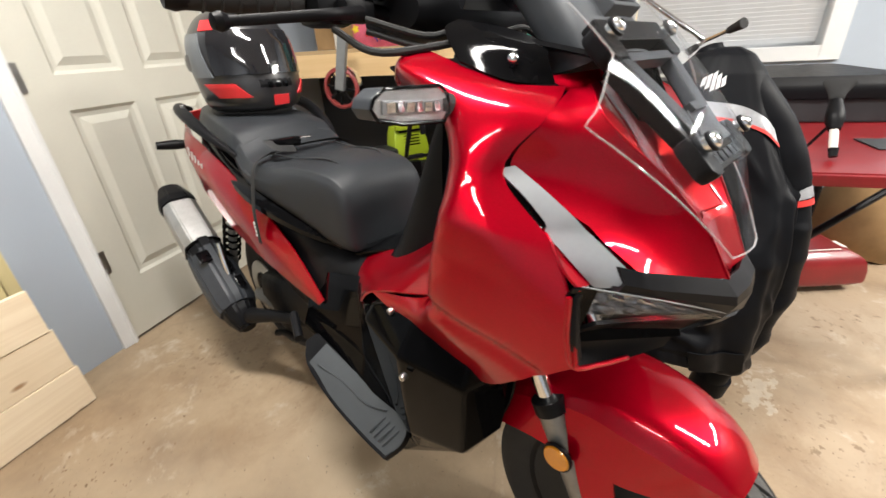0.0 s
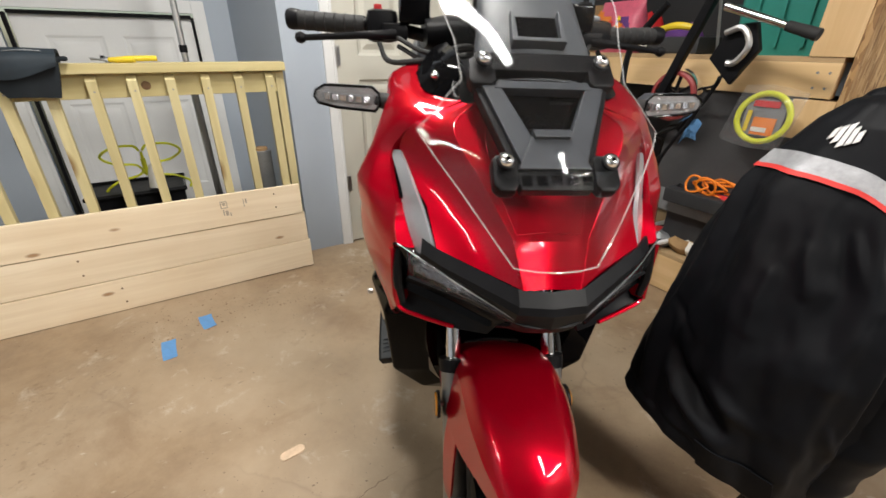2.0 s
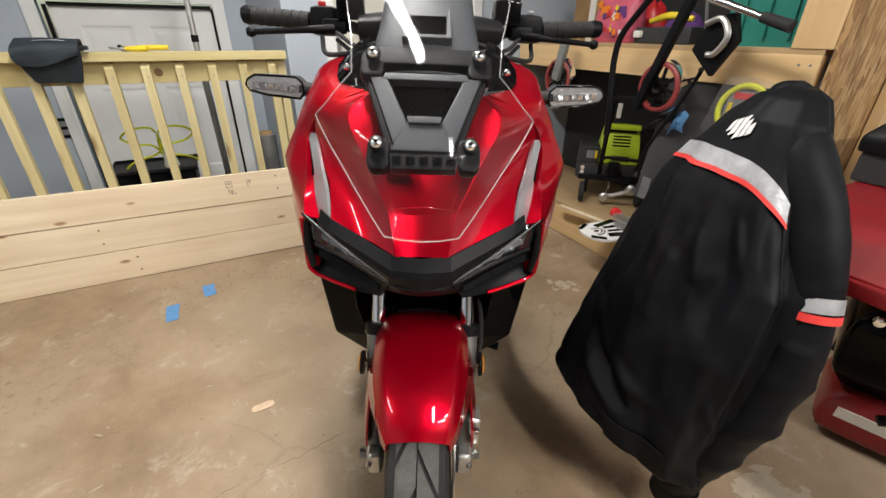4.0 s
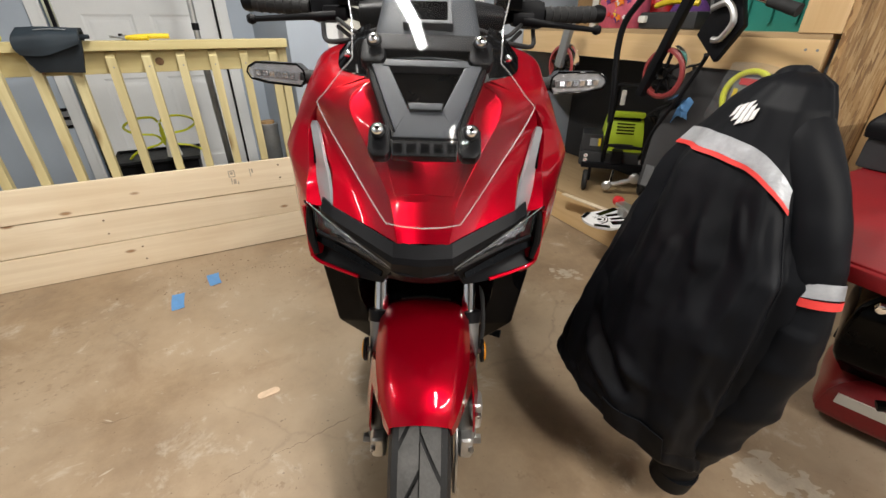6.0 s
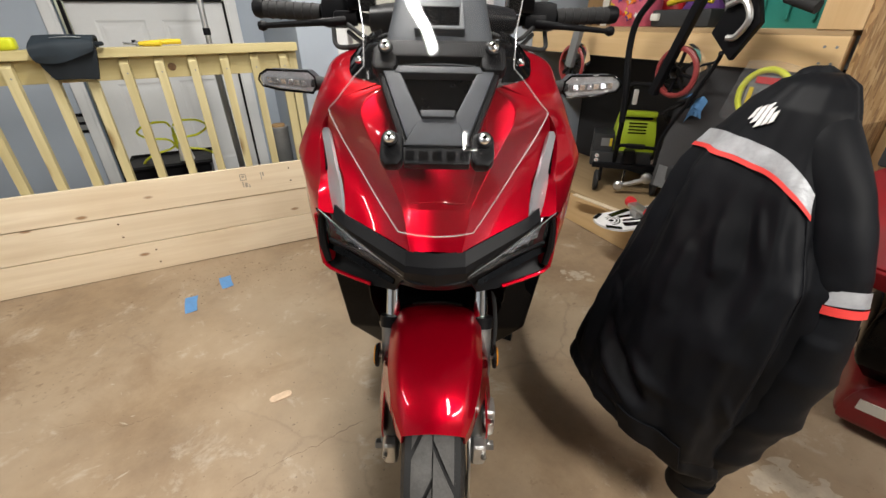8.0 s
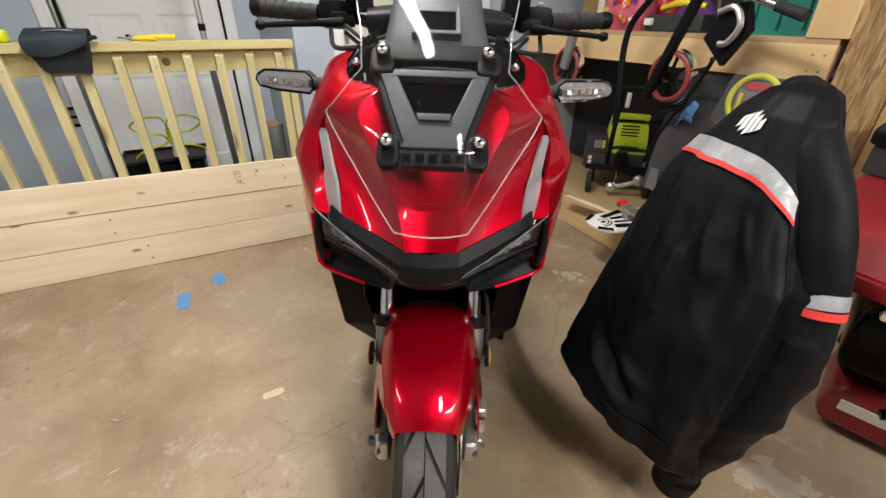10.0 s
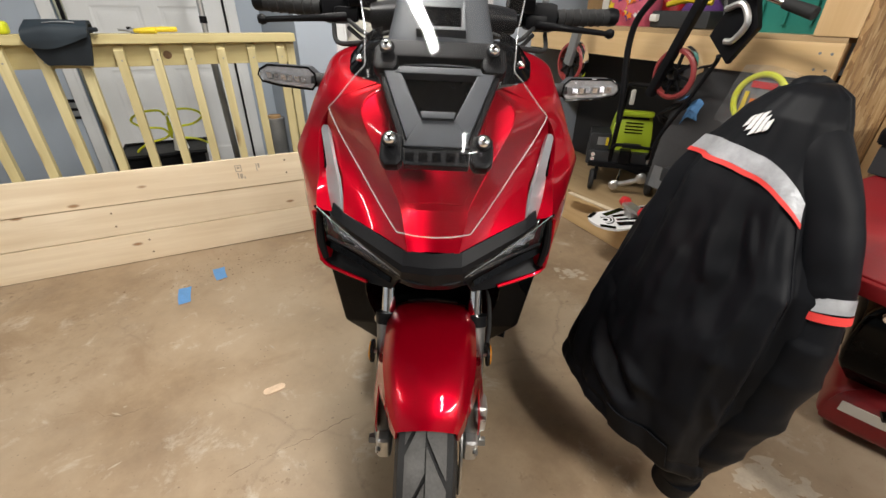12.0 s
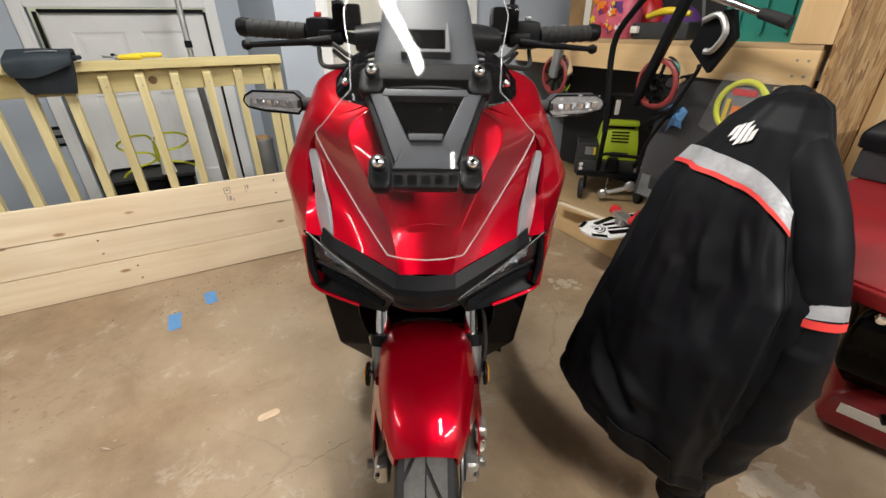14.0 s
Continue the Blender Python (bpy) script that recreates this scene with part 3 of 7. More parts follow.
part("plate", box(0.075, 0.008, 0.115, 0.003, (0, -0.004, 0)), MATTBLACK, switch)
for dz in (-0.024, 0.024):
    part("rocker", box(0.04, 0.006, 0.03, 0.002, (0, -0.010, dz)), GREYMETAL, switch, "grey rocker")

# window with a lowered blind
win = thing("window_1", room(UW, -0.685, 1.44), "white window with a lowered slatted blind", "window", "", "structure")
for sv in (-1, 1):
    part("casing_leg", box(0.02, 0.09, 1.14, 0.004, (-0.01, sv * 0.485, 0)), WHITE, win)
    part("jamb", box(0.12, 0.015, 1.02, 0.002, (0.061, sv * 0.447, 0)), WHITE, win)
for sz in (-1, 1):
    part("casing_rail", box(0.02, 0.88, 0.07, 0.004, (-0.01, 0, sz * 0.535)), WHITE, win)
    part("window_frame", box(0.04, 0.88, 0.05, 0.003, (0.09, 0, sz * 0.485)), WHITE, win)
part("pane", box(0.005, 0.88, 0.96, 0, (0.10, 0, 0)), LENS, win)
slat = box(0.024, 0.86, 0.0025, 0.0008, (0, 0, 0), pose(0, 0, 0, 0, 62, 0))
slat_me = smooth_mesh(slat, "blind_slat")
slat_me.materials.append(BLIND)
for i in range(46):
    ob = new("blind_slat", slat_me)
    ob.parent = win
    ob.location = (0.035, 0, -0.47 + i * 0.021)
part("blind_cord", tube([(0.015, -0.40, 0.5), (0.012, -0.40, -0.3)], 0.0025, 6), MATTBLACK, win, "dark pull cord")
outlet = thing("wall_outlet", room(UW, -0.035, 1.156), "white electrical outlet plate on the wall", "outlet")
part("plate", box(0.008, 0.16, 0.12, 0.003, (-0.004, 0, 0)), PAPER, outlet)
for dy in (-0.04, 0.04):
    part("socket", lathe([(0.017, 0.0), (0.017, 0.004), (0.0, 0.004)], 16, "x", pose(-0.012, dy, 0)), WHITE, outlet)

# shop lights
for u, v, turn, watts in LAMPS:
    lamp = thing("shop_light", room(u, v, CEIL, 0, 0, turn), "white ceiling shop light with a long bright tube", "ceiling light", "ceiling shop lights")
    part("housing", slab([(-0.07, 0), (0.07, 0), (0.09, -0.04), (-0.09, -0.04)], 1.26, "x", -0.63, 0.003), WHITE, lamp)
    part("diffuser", box(1.22, 0.145, 0.012, 0.004, (0, 0, -0.046)), TUBE, lamp, "glowing diffuser")
    light = bpy.data.lights.new("shop_light_tube", "AREA")
    light.shape, light.size, light.size_y, light.energy, light.color = "RECTANGLE", 1.2, 0.14, watts, (1.0, 0.96, 0.90)
    lo = new("shop_light_tube", light)
    lo.parent = lamp
    lo.location = (0, 0, -0.056)

# ---------------- the scooter (own axes: x to its left, y to its tail, z up) ----------------
scooter = thing("scooter", pose(0.592, 0.11, 0, 0, 1.5, 1.0), "glossy candy-red adventure scooter with black trim on its stand", "scooter")
both = (1, -1)


def S(p, s):
    return (p[0] * s, p[1], p[2])


def beam(a, b, w, h, bev=0.003, up=(0, 0, 1), bm=None, taper=1.0):
    """A straight bar of rectangular section from a to b."""
    a, b = Vector(a), Vector(b)
    d = (b - a).normalized()
    x = d.cross(Vector(up)).normalized()
    z = x.cross(d)
    m = Matrix((( x.x, d.x, z.x, (a.x + b.x) / 2), (x.y, d.y, z.y, (a.y + b.y) / 2), (x.z, d.z, z.z, (a.z + b.z) / 2), (0, 0, 0, 1)))
    q = box(w, (b - a).length, h, 0)
    for v in q.verts:
        if v.co.y > 0:
            v.co.x *= taper
            v.co.z *= taper
    if bev:
        bmesh.ops.bevel(q, geom=q.edges[:], offset=bev, segments=2, profile=0.6, affect="EDGES")
    bmesh.ops.transform(q, matrix=m, verts=q.verts)
    return q if bm is None else merge(bm, q)


def wheel(name, y, r, w, rim_r, parent, grooves):
    m = pose(0, y, r - 0.004)
    hub = part(name, lathe([(0.0, -0.06), (0.035, -0.06), (0.035, 0.06), (0.0, 0.06)], 24, "x"), MATTBLACK, parent, "", m)
    rimp = [(rim_r, -w * 0.36), (rim_r - 0.012, -w * 0.34), (rim_r - 0.022, -w * 0.1), (rim_r - 0.022, w * 0.1), (rim_r - 0.012, w * 0.34), (rim_r, w * 0.36), (rim_r - 0.006, w * 0.3), (rim_r - 0.03, w * 0.08), (rim_r - 0.03, -w * 0.08), (rim_r - 0.006, -w * 0.3)]
    part("rim", lathe(rimp, 48, "x", close=True), MATTBLACK, hub)
    for k in range(5):
        a = 2 * math.pi * k / 5 + 0.3
        c, s = math.cos(a), math.sin(a)
        q = bmesh.new()
        for da in (-0.16, 0.16):
            beam((0, 0.03 * math.cos(a), 0.03 * math.sin(a)), (0, (rim_r - 0.02) * math.cos(a + da), (rim_r - 0.02) * math.sin(a + da)), 0.03, 0.022, 0.004, (1, 0, 0), q)
        part("spoke", q, MATTBLACK, hub)
    # carcass section, then tread blocks proud of it
    hw, depth = w / 2, r - rim_r
    prof = [(rim_r - 0.008, -hw * 0.66), (rim_r + depth * 0.25, -hw * 0.92), (rim_r + depth * 0.55, -hw), (rim_r + depth * 0.82, -hw * 0.86), (r - 0.010, -hw * 0.5), (r - 0.005, 0),
            (r - 0.010, hw * 0.5), (rim_r + depth * 0.82, hw * 0.86), (rim_r + depth * 0.55, hw), (rim_r + depth * 0.25, hw * 0.92), (rim_r - 0.008, hw * 0.66)]
    part("tyre", lathe(prof, 72, "x"), RUBBER, hub, "black block-tread tyre", sharp=50)
    bm = bmesh.new()

    def on(x, a, lift):
        t = x / hw
        rr = (r - 0.0055) - 0.030 * abs(t) ** 2.4 + lift
        return (x, rr * math.cos(a), rr * math.sin(a))

    step = 2 * math.pi / grooves
    for k in range(grooves):
        for s in both:
            for x0, x1, slant, g0, g1 in ((0.02, 0.66, 1.0, 0.06, 0.92), (0.70, 0.93, -0.5, 0.08, 0.90)):
                lo, hi = [], []
                n = 3
                for i in range(n + 1):
                    x = hw * (x0 + (x1 - x0) * i / n)
                    a0 = (k + (0.5 if s < 0 else 0) + g0 + slant * x / hw) * step
                    a1 = (k + (0.5 if s < 0 else 0) + g1 + slant * x / hw) * step
                    for dst, lift in ((lo, -0.002), (hi, 0.0058)):
                        dst.append([bm.verts.new(on(s * x, a, lift)) for a in (a0, (a0 + a1) / 2, a1)])
                for i in range(n):
                    for j in range(2):
                        bm.faces.new((hi[i][j], hi[i][j + 1], hi[i + 1][j + 1], hi[i + 1][j]))
                for i in range(n):
                    for j in (0, 2):
                        bm.faces.new((lo[i][j], hi[i][j], hi[i + 1][j], lo[i + 1][j]))
                for i in (0, n):
                    for j in range(2):
                        bm.faces.new((lo[i][j], lo[i][j + 1], hi[i][j + 1], hi[i][j]))
    bmesh.ops.recalc_face_normals(bm, faces=bm.faces)
    tagged(part("tread", bm, TREAD, hub), kind="stuff")
    return hub


RF, RR, WB = 0.262, 0.252, 1.324
front_wheel = wheel("front_wheel", 0.0, RF, 0.112, 0.182, scooter, 14)
rear_wheel = wheel("rear_wheel", WB, RR, 0.132, 0.168, scooter, 17)
for k, sx in ((front_wheel, 0.072), (rear_wheel, -0.085)):
    disc = lathe([(0.075, -0.002), (0.12, -0.002), (0.12, 0.002), (0.075, 0.002)], 40, "x", pose(sx, 0, 0), close=True)
    part("brake_disc", disc, STEEL, k)

# fork
for s in both:
    ax = Vector((0.098 * s, -0.005, 0.258))
    top = Vector((0.098 * s, 0.235, 0.745))
    leg = part("fork_leg", tube([ax, ax + (top - ax) * 0.28, ax + (top - ax) * 0.50], [0.024, 0.023, 0.025], 16, 8), FORKGREY, scooter, "dull grey lower fork leg")
    part("stanchion", tube([ax + (top - ax) * 0.48, top], 0.0155, 16), CHROME, leg, "chrome fork tube")
    part("axle_lug", box(0.034, 0.060, 0.064, 0.014, tuple(ax + Vector((-0.001 * s, -0.008, -0.002))), seg=3), ALU, leg)
    part("dust_seal", tube([ax + (top - ax) * 0.485, ax + (top - ax) * 0.53], 0.028, 16), MATTBLACK, leg)
    part("axle_nut", lathe([(0.011, 0), (0.011, 0.016), (0.0, 0.016)], 6, "x", pose(ax.x + 0.018 * s, -0.012, 0.256, 0, 0, 0 if s > 0 else 180)), STEEL, leg)
    part("reflector", lathe([(0.0, 0.003), (0.021, 0.0025), (0.023, 0.0), (0.023, -0.001)], 24, "x", pose(0.134 * s, 0.078, 0.438, 0, 0, 0 if s > 0 else 180)), AMBER, leg, "round amber reflector")
    part("reflector_backing", lathe([(0.0, 0.0), (0.026, 0.0), (0.026, -0.006), (0.0, -0.006)], 24, "x", pose(0.133 * s, 0.078, 0.438, 0, 0, 0 if s > 0 else 180)), MATTBLACK, leg)
    part("reflector_stay", tube([S((0.128, 0.078, 0.438), s), S((0.108, 0.082, 0.438), s)], 0.006, 8), STEEL, leg)
    part("pinch_bolt", bolt((ax.x + 0.01 * s, -0.045, 0.262), (0, -1, 0), 0.006, 0.006), STEEL, leg)
caliper = part("brake_caliper", box(0.030, 0.050, 0.080, 0.012, (0.118, 0.022, 0.312), None, seg=3), ALU, scooter, "grey front brake caliper")
part("caliper_bolt", bolt((0.122, -0.012, 0.33), (0, -1, 0), 0.007), STEEL, caliper)
part("brake_hose", tube([(0.10, 0.09, 0.35), (0.135, 0.13, 0.45), (0.12, 0.20, 0.58), (0.06, 0.24, 0.66)], 0.0055, 8, 14), RUBBER, scooter)

# front mudguard: a long beak over the tyre
mg = []
for y, z, w, drop in ((0.205, 0.490, 0.098, 0.060), (0.13, 0.532, 0.101, 0.085), (0.05, 0.556, 0.099, 0.105), (-0.03, 0.548, 0.095, 0.11), (-0.095, 0.526, 0.082, 0.095), (-0.132, 0.502, 0.069, 0.065), (-0.152, 0.480, 0.057, 0.040)):
    k = 1.0 + 0.17 * min(1.0, max(0.0, (y + 0.09) / 0.10))
    mg.append([(-w * k, y + drop * 0.15, z - drop - 0.10 * (k - 1)), (-w * 0.96, y, z - drop * 0.35), (-w * 0.70, y - 0.004, z - 0.005), (0, y - 0.008, z + 0.004), (w * 0.70, y - 0.004, z - 0.005), (w * 0.96, y, z - drop * 0.35), (w * k, y + drop * 0.15, z - drop - 0.10 * (k - 1))])
mgb = patch([r[1:6] for r in mg], 24, 26, 0.004, 1, (0, 0, 1))
patch([r[:2] for r in mg], 5, 26, 0.004, 1, (-1, 0, 0.2), mgb)
patch([r[5:] for r in mg], 5, 26, 0.004, 1, (1, 0, 0.2), mgb)
guard = part("front_mudguard", mgb, RED, scooter, "glossy red front mudguard")
for s in both:
    arm = [[(0.101, 0.075, 0.470), (0.099, 0.010, 0.485)], [(0.119, 0.042, 0.395), (0.108, -0.012, 0.405)], [(0.123, 0.012, 0.325), (0.113, -0.032, 0.335)], [(0.119, -0.004, 0.292), (0.114, -0.026, 0.296)]]
    part("mudguard_arm", patch(arm, 4, 10, 0.004, s, (1, 0, 0)), RED, guard)
    part("mudguard_bolt", bolt((0.103 * s, 0.05, 0.43), (s, 0, 0), 0.007), STEEL, guard)
rear_flap = [[(-0.06, 0.205, 0.49), (0, 0.20, 0.50), (0.06, 0.205, 0.49)], [(-0.07, 0.255, 0.40), (0, 0.262, 0.405), (0.07, 0.255, 0.40)], [(-0.07, 0.275, 0.30), (0, 0.287, 0.30), (0.07, 0.275, 0.30)]]
part("mudguard_flap", patch(rear_flap, 8, 10, 0.003, 1, (0, 1, 0)), MATTBLACK, guard)

# nose: red centre face, black beak, lamp pods
# crisp facets: half rows run centre, pleat, ridge, edge; a small step crosses the middle
facets = [
    [(0, 0.128, 1.000), (0.060, 0.114, 1.002), (0.088, 0.108, 1.001), (0.105, 0.125, 0.998)],
    [(0, 0.088, 0.952), (0.078, 0.064, 0.957), (0.124, 0.066, 0.968), (0.174, 0.113, 0.972)],
    [(0, 0.040, 0.893), (0.064, 0.022, 0.896), (0.087, 0.008, 0.905), (0.200, 0.136, 0.918)],
    [(0, -0.017, 0.846), (0.045, -0.027, 0.848), (0.053, -0.036, 0.846), (0.160, 0.056, 0.858)],
    [(0, -0.030, 0.838), (0.043, -0.036, 0.840), (0.051, -0.041, 0.838), (0.158, 0.046, 0.848)],
    [(0, -0.063, 0.782), (0.033, -0.068, 0.784), (0.040, -0.068, 0.785), (0.150, 0.000, 0.816)],
]
skin = bmesh.new()
for lo, hi, n in ((0, 4, 26), (3, 5, 1), (4, 6, 6)):
    span = facets[lo:hi]
    patch([[S(r[1], -1), (0, r[0][1] + 0.001, r[0][2]), r[1]] for r in span], 14, n, 0.0, 1, (0, -1, 0.5), skin)
    for s in both:
        patch([r[1:3] for r in span], 3, n, 0.0, s, (0, -1, 0.5), skin)
        patch([[r[2], tuple((p + q) / 2 + d for p, q, d in zip(r[2], r[3], (0, 0.004, -0.002))), r[3]] for r in span], 12, n, 0.0, s, (0, -1, 0.5), skin)
bmesh.ops.remove_doubles(skin, verts=skin.verts, dist=2e-4)
bmesh.ops.recalc_face_normals(skin, faces=skin.faces)
cowl = part("front_cowl", skin, RED, scooter, "glossy red front cowl with sharp facets", None, 22)
for s in both:
    part("cowl_ridge", tube([S((r[2][0], r[2][1] + 0.0004, r[2][2]), s) for r in facets[:4]], 0.0016, 8, 30), RED, cowl)
    part("cowl_ridge", tube([S((r[2][0], r[2][1] + 0.0004, r[2][2]), s) for r in facets[4:]], 0.0016, 8), RED, cowl)
    part("cowl_pleat", tube([S((r[1][0], r[1][1] + 0.0006, r[1][2]), s) for r in facets[:4]], 0.0014, 8, 30), RED, cowl)
part("cowl_step", tube([S(facets[3][1], -1), (-0.024, -0.0235, 0.8475), (0, -0.0165, 0.8465), (0.024, -0.0235, 0.8475), facets[3][1]], 0.0013, 8, 16), RED, cowl)
# beak: flat middle and two straight wings, half rows run outward
beak = [
    [(0, -0.070, 0.783), (0.046, -0.066, 0.786), (0.152, -0.003, 0.818), (0.170, 0.014, 0.826)],
    [(0, -0.086, 0.766), (0.046, -0.082, 0.768), (0.146, -0.018, 0.798), (0.172, 0.004, 0.808)],
    [(0, -0.090, 0.756), (0.048, -0.084, 0.757), (0.140, -0.021, 0.788), (0.174, 0.008, 0.800)],
    [(0, -0.086, 0.732), (0.050, -0.074, 0.738), (0.136, -0.014, 0.780), (0.172, 0.018, 0.796)],
]
bk = bmesh.new()
for s in both:
    for i in range(3):
        two = beak[i:i + 2]
        for c in range(3):
            patch([r[c:c + 2] for r in two], 3, 2, 0.0, s, (0, -1, 0.2), bk)
bmesh.ops.remove_doubles(bk, verts=bk.verts, dist=1e-5)
bk.normal_update()
bmesh.ops.solidify(bk, geom=bk.faces[:], thickness=0.005)
bmesh.ops.recalc_face_normals(bk, faces=bk.faces)
part("beak", bk, MATTBLACK, scooter, "matt black nose trim", None, 12)
chin = [
    [(-0.050, -0.074, 0.738), (-0.025, -0.083, 0.734), (0.025, -0.083, 0.734), (0.050, -0.074, 0.738)],
    [(-0.054, -0.052, 0.716), (-0.025, -0.060, 0.710), (0.025, -0.060, 0.710), (0.054, -0.052, 0.716)],
    [(-0.085, 0.014, 0.680), (-0.03, 0.008, 0.672), (0.03, 0.008, 0.672), (0.085, 0.014, 0.680)],
    [(-0.095, 0.090, 0.625), (-0.03, 0.085, 0.612), (0.03, 0.085, 0.612), (0.095, 0.090, 0.625)],
]
part("chin", patch(chin, 14, 14, 0.005, 1, (0, -1, -0.3)), MATTBLACK, scooter, "matt black chin panel")
CREASE = [(0.205, 0.880), (0.120, 0.860), (0.060, 0.828), (0.030, 0.812)]
GROOVE = [(0.285, 0.738), (0.200, 0.728), (0.140, 0.700), (0.085, 0.668)]


def ridge(y, z, line, w):
    """1 on a line of the fairing's side, falling straight to 0 at the distance w."""
    best = w
    for (y0, z0), (y1, z1) in zip(line, line[1:]):
        dy, dz = y1 - y0, z1 - z0
        k = min(1.0, max(0.0, ((y - y0) * dy + (z - z0) * dz) / (dy * dy + dz * dz)))
        best = min(best, math.hypot(y - y0 - k * dy, z - z0 - k * dz))
    return 1 - best / w


for s in both:
    pod = part("headlight_pod", patch([
        [(0.190, 0.022, 0.757), (0.125, -0.018, 0.748), (0.048, -0.064, 0.731)],
        [(0.194, 0.044, 0.738), (0.115, 0.000, 0.732), (0.054, -0.050, 0.722)],
        [(0.196, 0.056, 0.712), (0.120, 0.018, 0.700), (0.062, -0.032, 0.702)],
        [(0.204, 0.042, 0.694), (0.130, 0.012, 0.674), (0.072, -0.024, 0.682)],
    ], 14, 12, 0.005, s, (0, -1, 0)), MATTBLACK, scooter, "black headlight pod")
    lens = patch([[(0.192, 0.026, 0.802), (0.132, -0.024, 0.780), (0.050, -0.074, 0.744)], [(0.190, 0.018, 0.778), (0.130, -0.031, 0.764), (0.048, -0.075, 0.738)], [(0.184, 0.022, 0.757), (0.122, -0.024, 0.748), (0.047, -0.069, 0.731)]], 16, 8, 0.003, s, (0, -1, 0))
    part("lamp_lens", lens, LENS, pod, "clear headlight lens")

    def facet(p, i, j):
        return p + np.array([0, 0.008, 0]) * (math.sin(26 * i) * math.cos(14 * j))

    refl = patch([[(0.188, 0.044, 0.797), (0.130, -0.006, 0.776), (0.054, -0.056, 0.742)], [(0.186, 0.048, 0.774), (0.128, 0.000, 0.760), (0.054, -0.050, 0.737)], [(0.180, 0.042, 0.757), (0.120, -0.004, 0.748), (0.052, -0.050, 0.733)]], 40, 12, 0.0, s, (0, -1, 0), fn=facet)
    part("lamp_reflector", refl, REFLECTOR, pod, "bright faceted reflector")
    part("lamp_brow", tube([S((0.205, 0.036, 0.808), s), S((0.136, -0.025, 0.783), s), S((0.050, -0.076, 0.745), s)], 0.0009, 8, 14), GREYMETAL, pod, "thin bright edge of the lamp")
    part("pod_frame", tube([S((0.199, 0.040, 0.800), s), S((0.204, 0.043, 0.785), s), S((0.205, 0.040, 0.740), s), S((0.198, 0.036, 0.706), s)], [0.004, 0.006, 0.008, 0.006], 8, 20), MATTBLACK, pod)
    part("pod_inlet", patch([[(0.212, 0.042, 0.806), (0.190, 0.024, 0.803)], [(0.210, 0.062, 0.770), (0.192, 0.034, 0.765)], [(0.204, 0.050, 0.712), (0.196, 0.050, 0.714)]], 4, 8, 0.003, s, (0, -1, 0)), GLOSSBLACK, pod)
    part("intake_blade", patch([[(0.200, 0.05, 0.742), (0.13, 0.008, 0.726), (0.070, -0.036, 0.714)], [(0.200, 0.044, 0.728), (0.13, 0.002, 0.714), (0.072, -0.040, 0.706)]], 10, 3, 0.004, s, (0, -1, 0)), GLOSSBLACK, pod)
    part("pod_rim", tube([S((0.2135, 0.046, 0.795), s), S((0.212, 0.044, 0.740), s), S((0.204, 0.036, 0.698), s), S((0.165, 0.022, 0.684), s), S((0.119, 0.004, 0.677), s)], 0.0036, 8, 24), RED, pod, "red lower rim")
    # silver blade
    blade = [[(0.195, 0.136, 0.922), (0.211, 0.150, 0.919)], [(0.183, 0.104, 0.897), (0.200, 0.120, 0.892)], [(0.171, 0.072, 0.870), (0.191, 0.095, 0.863)], [(0.163, 0.054, 0.851), (0.193, 0.092, 0.851)], [(0.153, 0.020, 0.822), (0.184, 0.064, 0.823)], [(0.146, -0.007, 0.799), (0.172, 0.038, 0.794)]]
    part("silver_blade", patch(blade, 6, 18, -0.006, s, (1, -1, 0.3)), SILVER, scooter, "satin silver blade trim")
    slot = [[(0.211, 0.148, 0.918), (0.220, 0.156, 0.914)], [(0.200, 0.119, 0.891), (0.213, 0.124, 0.885)], [(0.191, 0.095, 0.862), (0.205, 0.094, 0.857)]]
    part("blade_slot", patch(slot, 3, 8, 0.002, s, (1, -0.4, 0)), GLOSSBLACK, scooter, "gloss black slot beside the blade")
    lip = [[(0.192, 0.095, 0.857), (0.2065, 0.076, 0.852)], [(0.184, 0.067, 0.825), (0.2085, 0.056, 0.822)], [(0.172, 0.041, 0.797), (0.2055, 0.037, 0.803)]]
    part("fairing_lip", patch(lip, 6, 12, 0.003, s, (0.6, -1, 0)), RED, scooter)
    part("lip_edge", tube([S(p, s) for p in ((0.192, 0.094, 0.857), (0.184, 0.066, 0.825), (0.172, 0.040, 0.797))], 0.0022, 8, 12), RED, scooter)
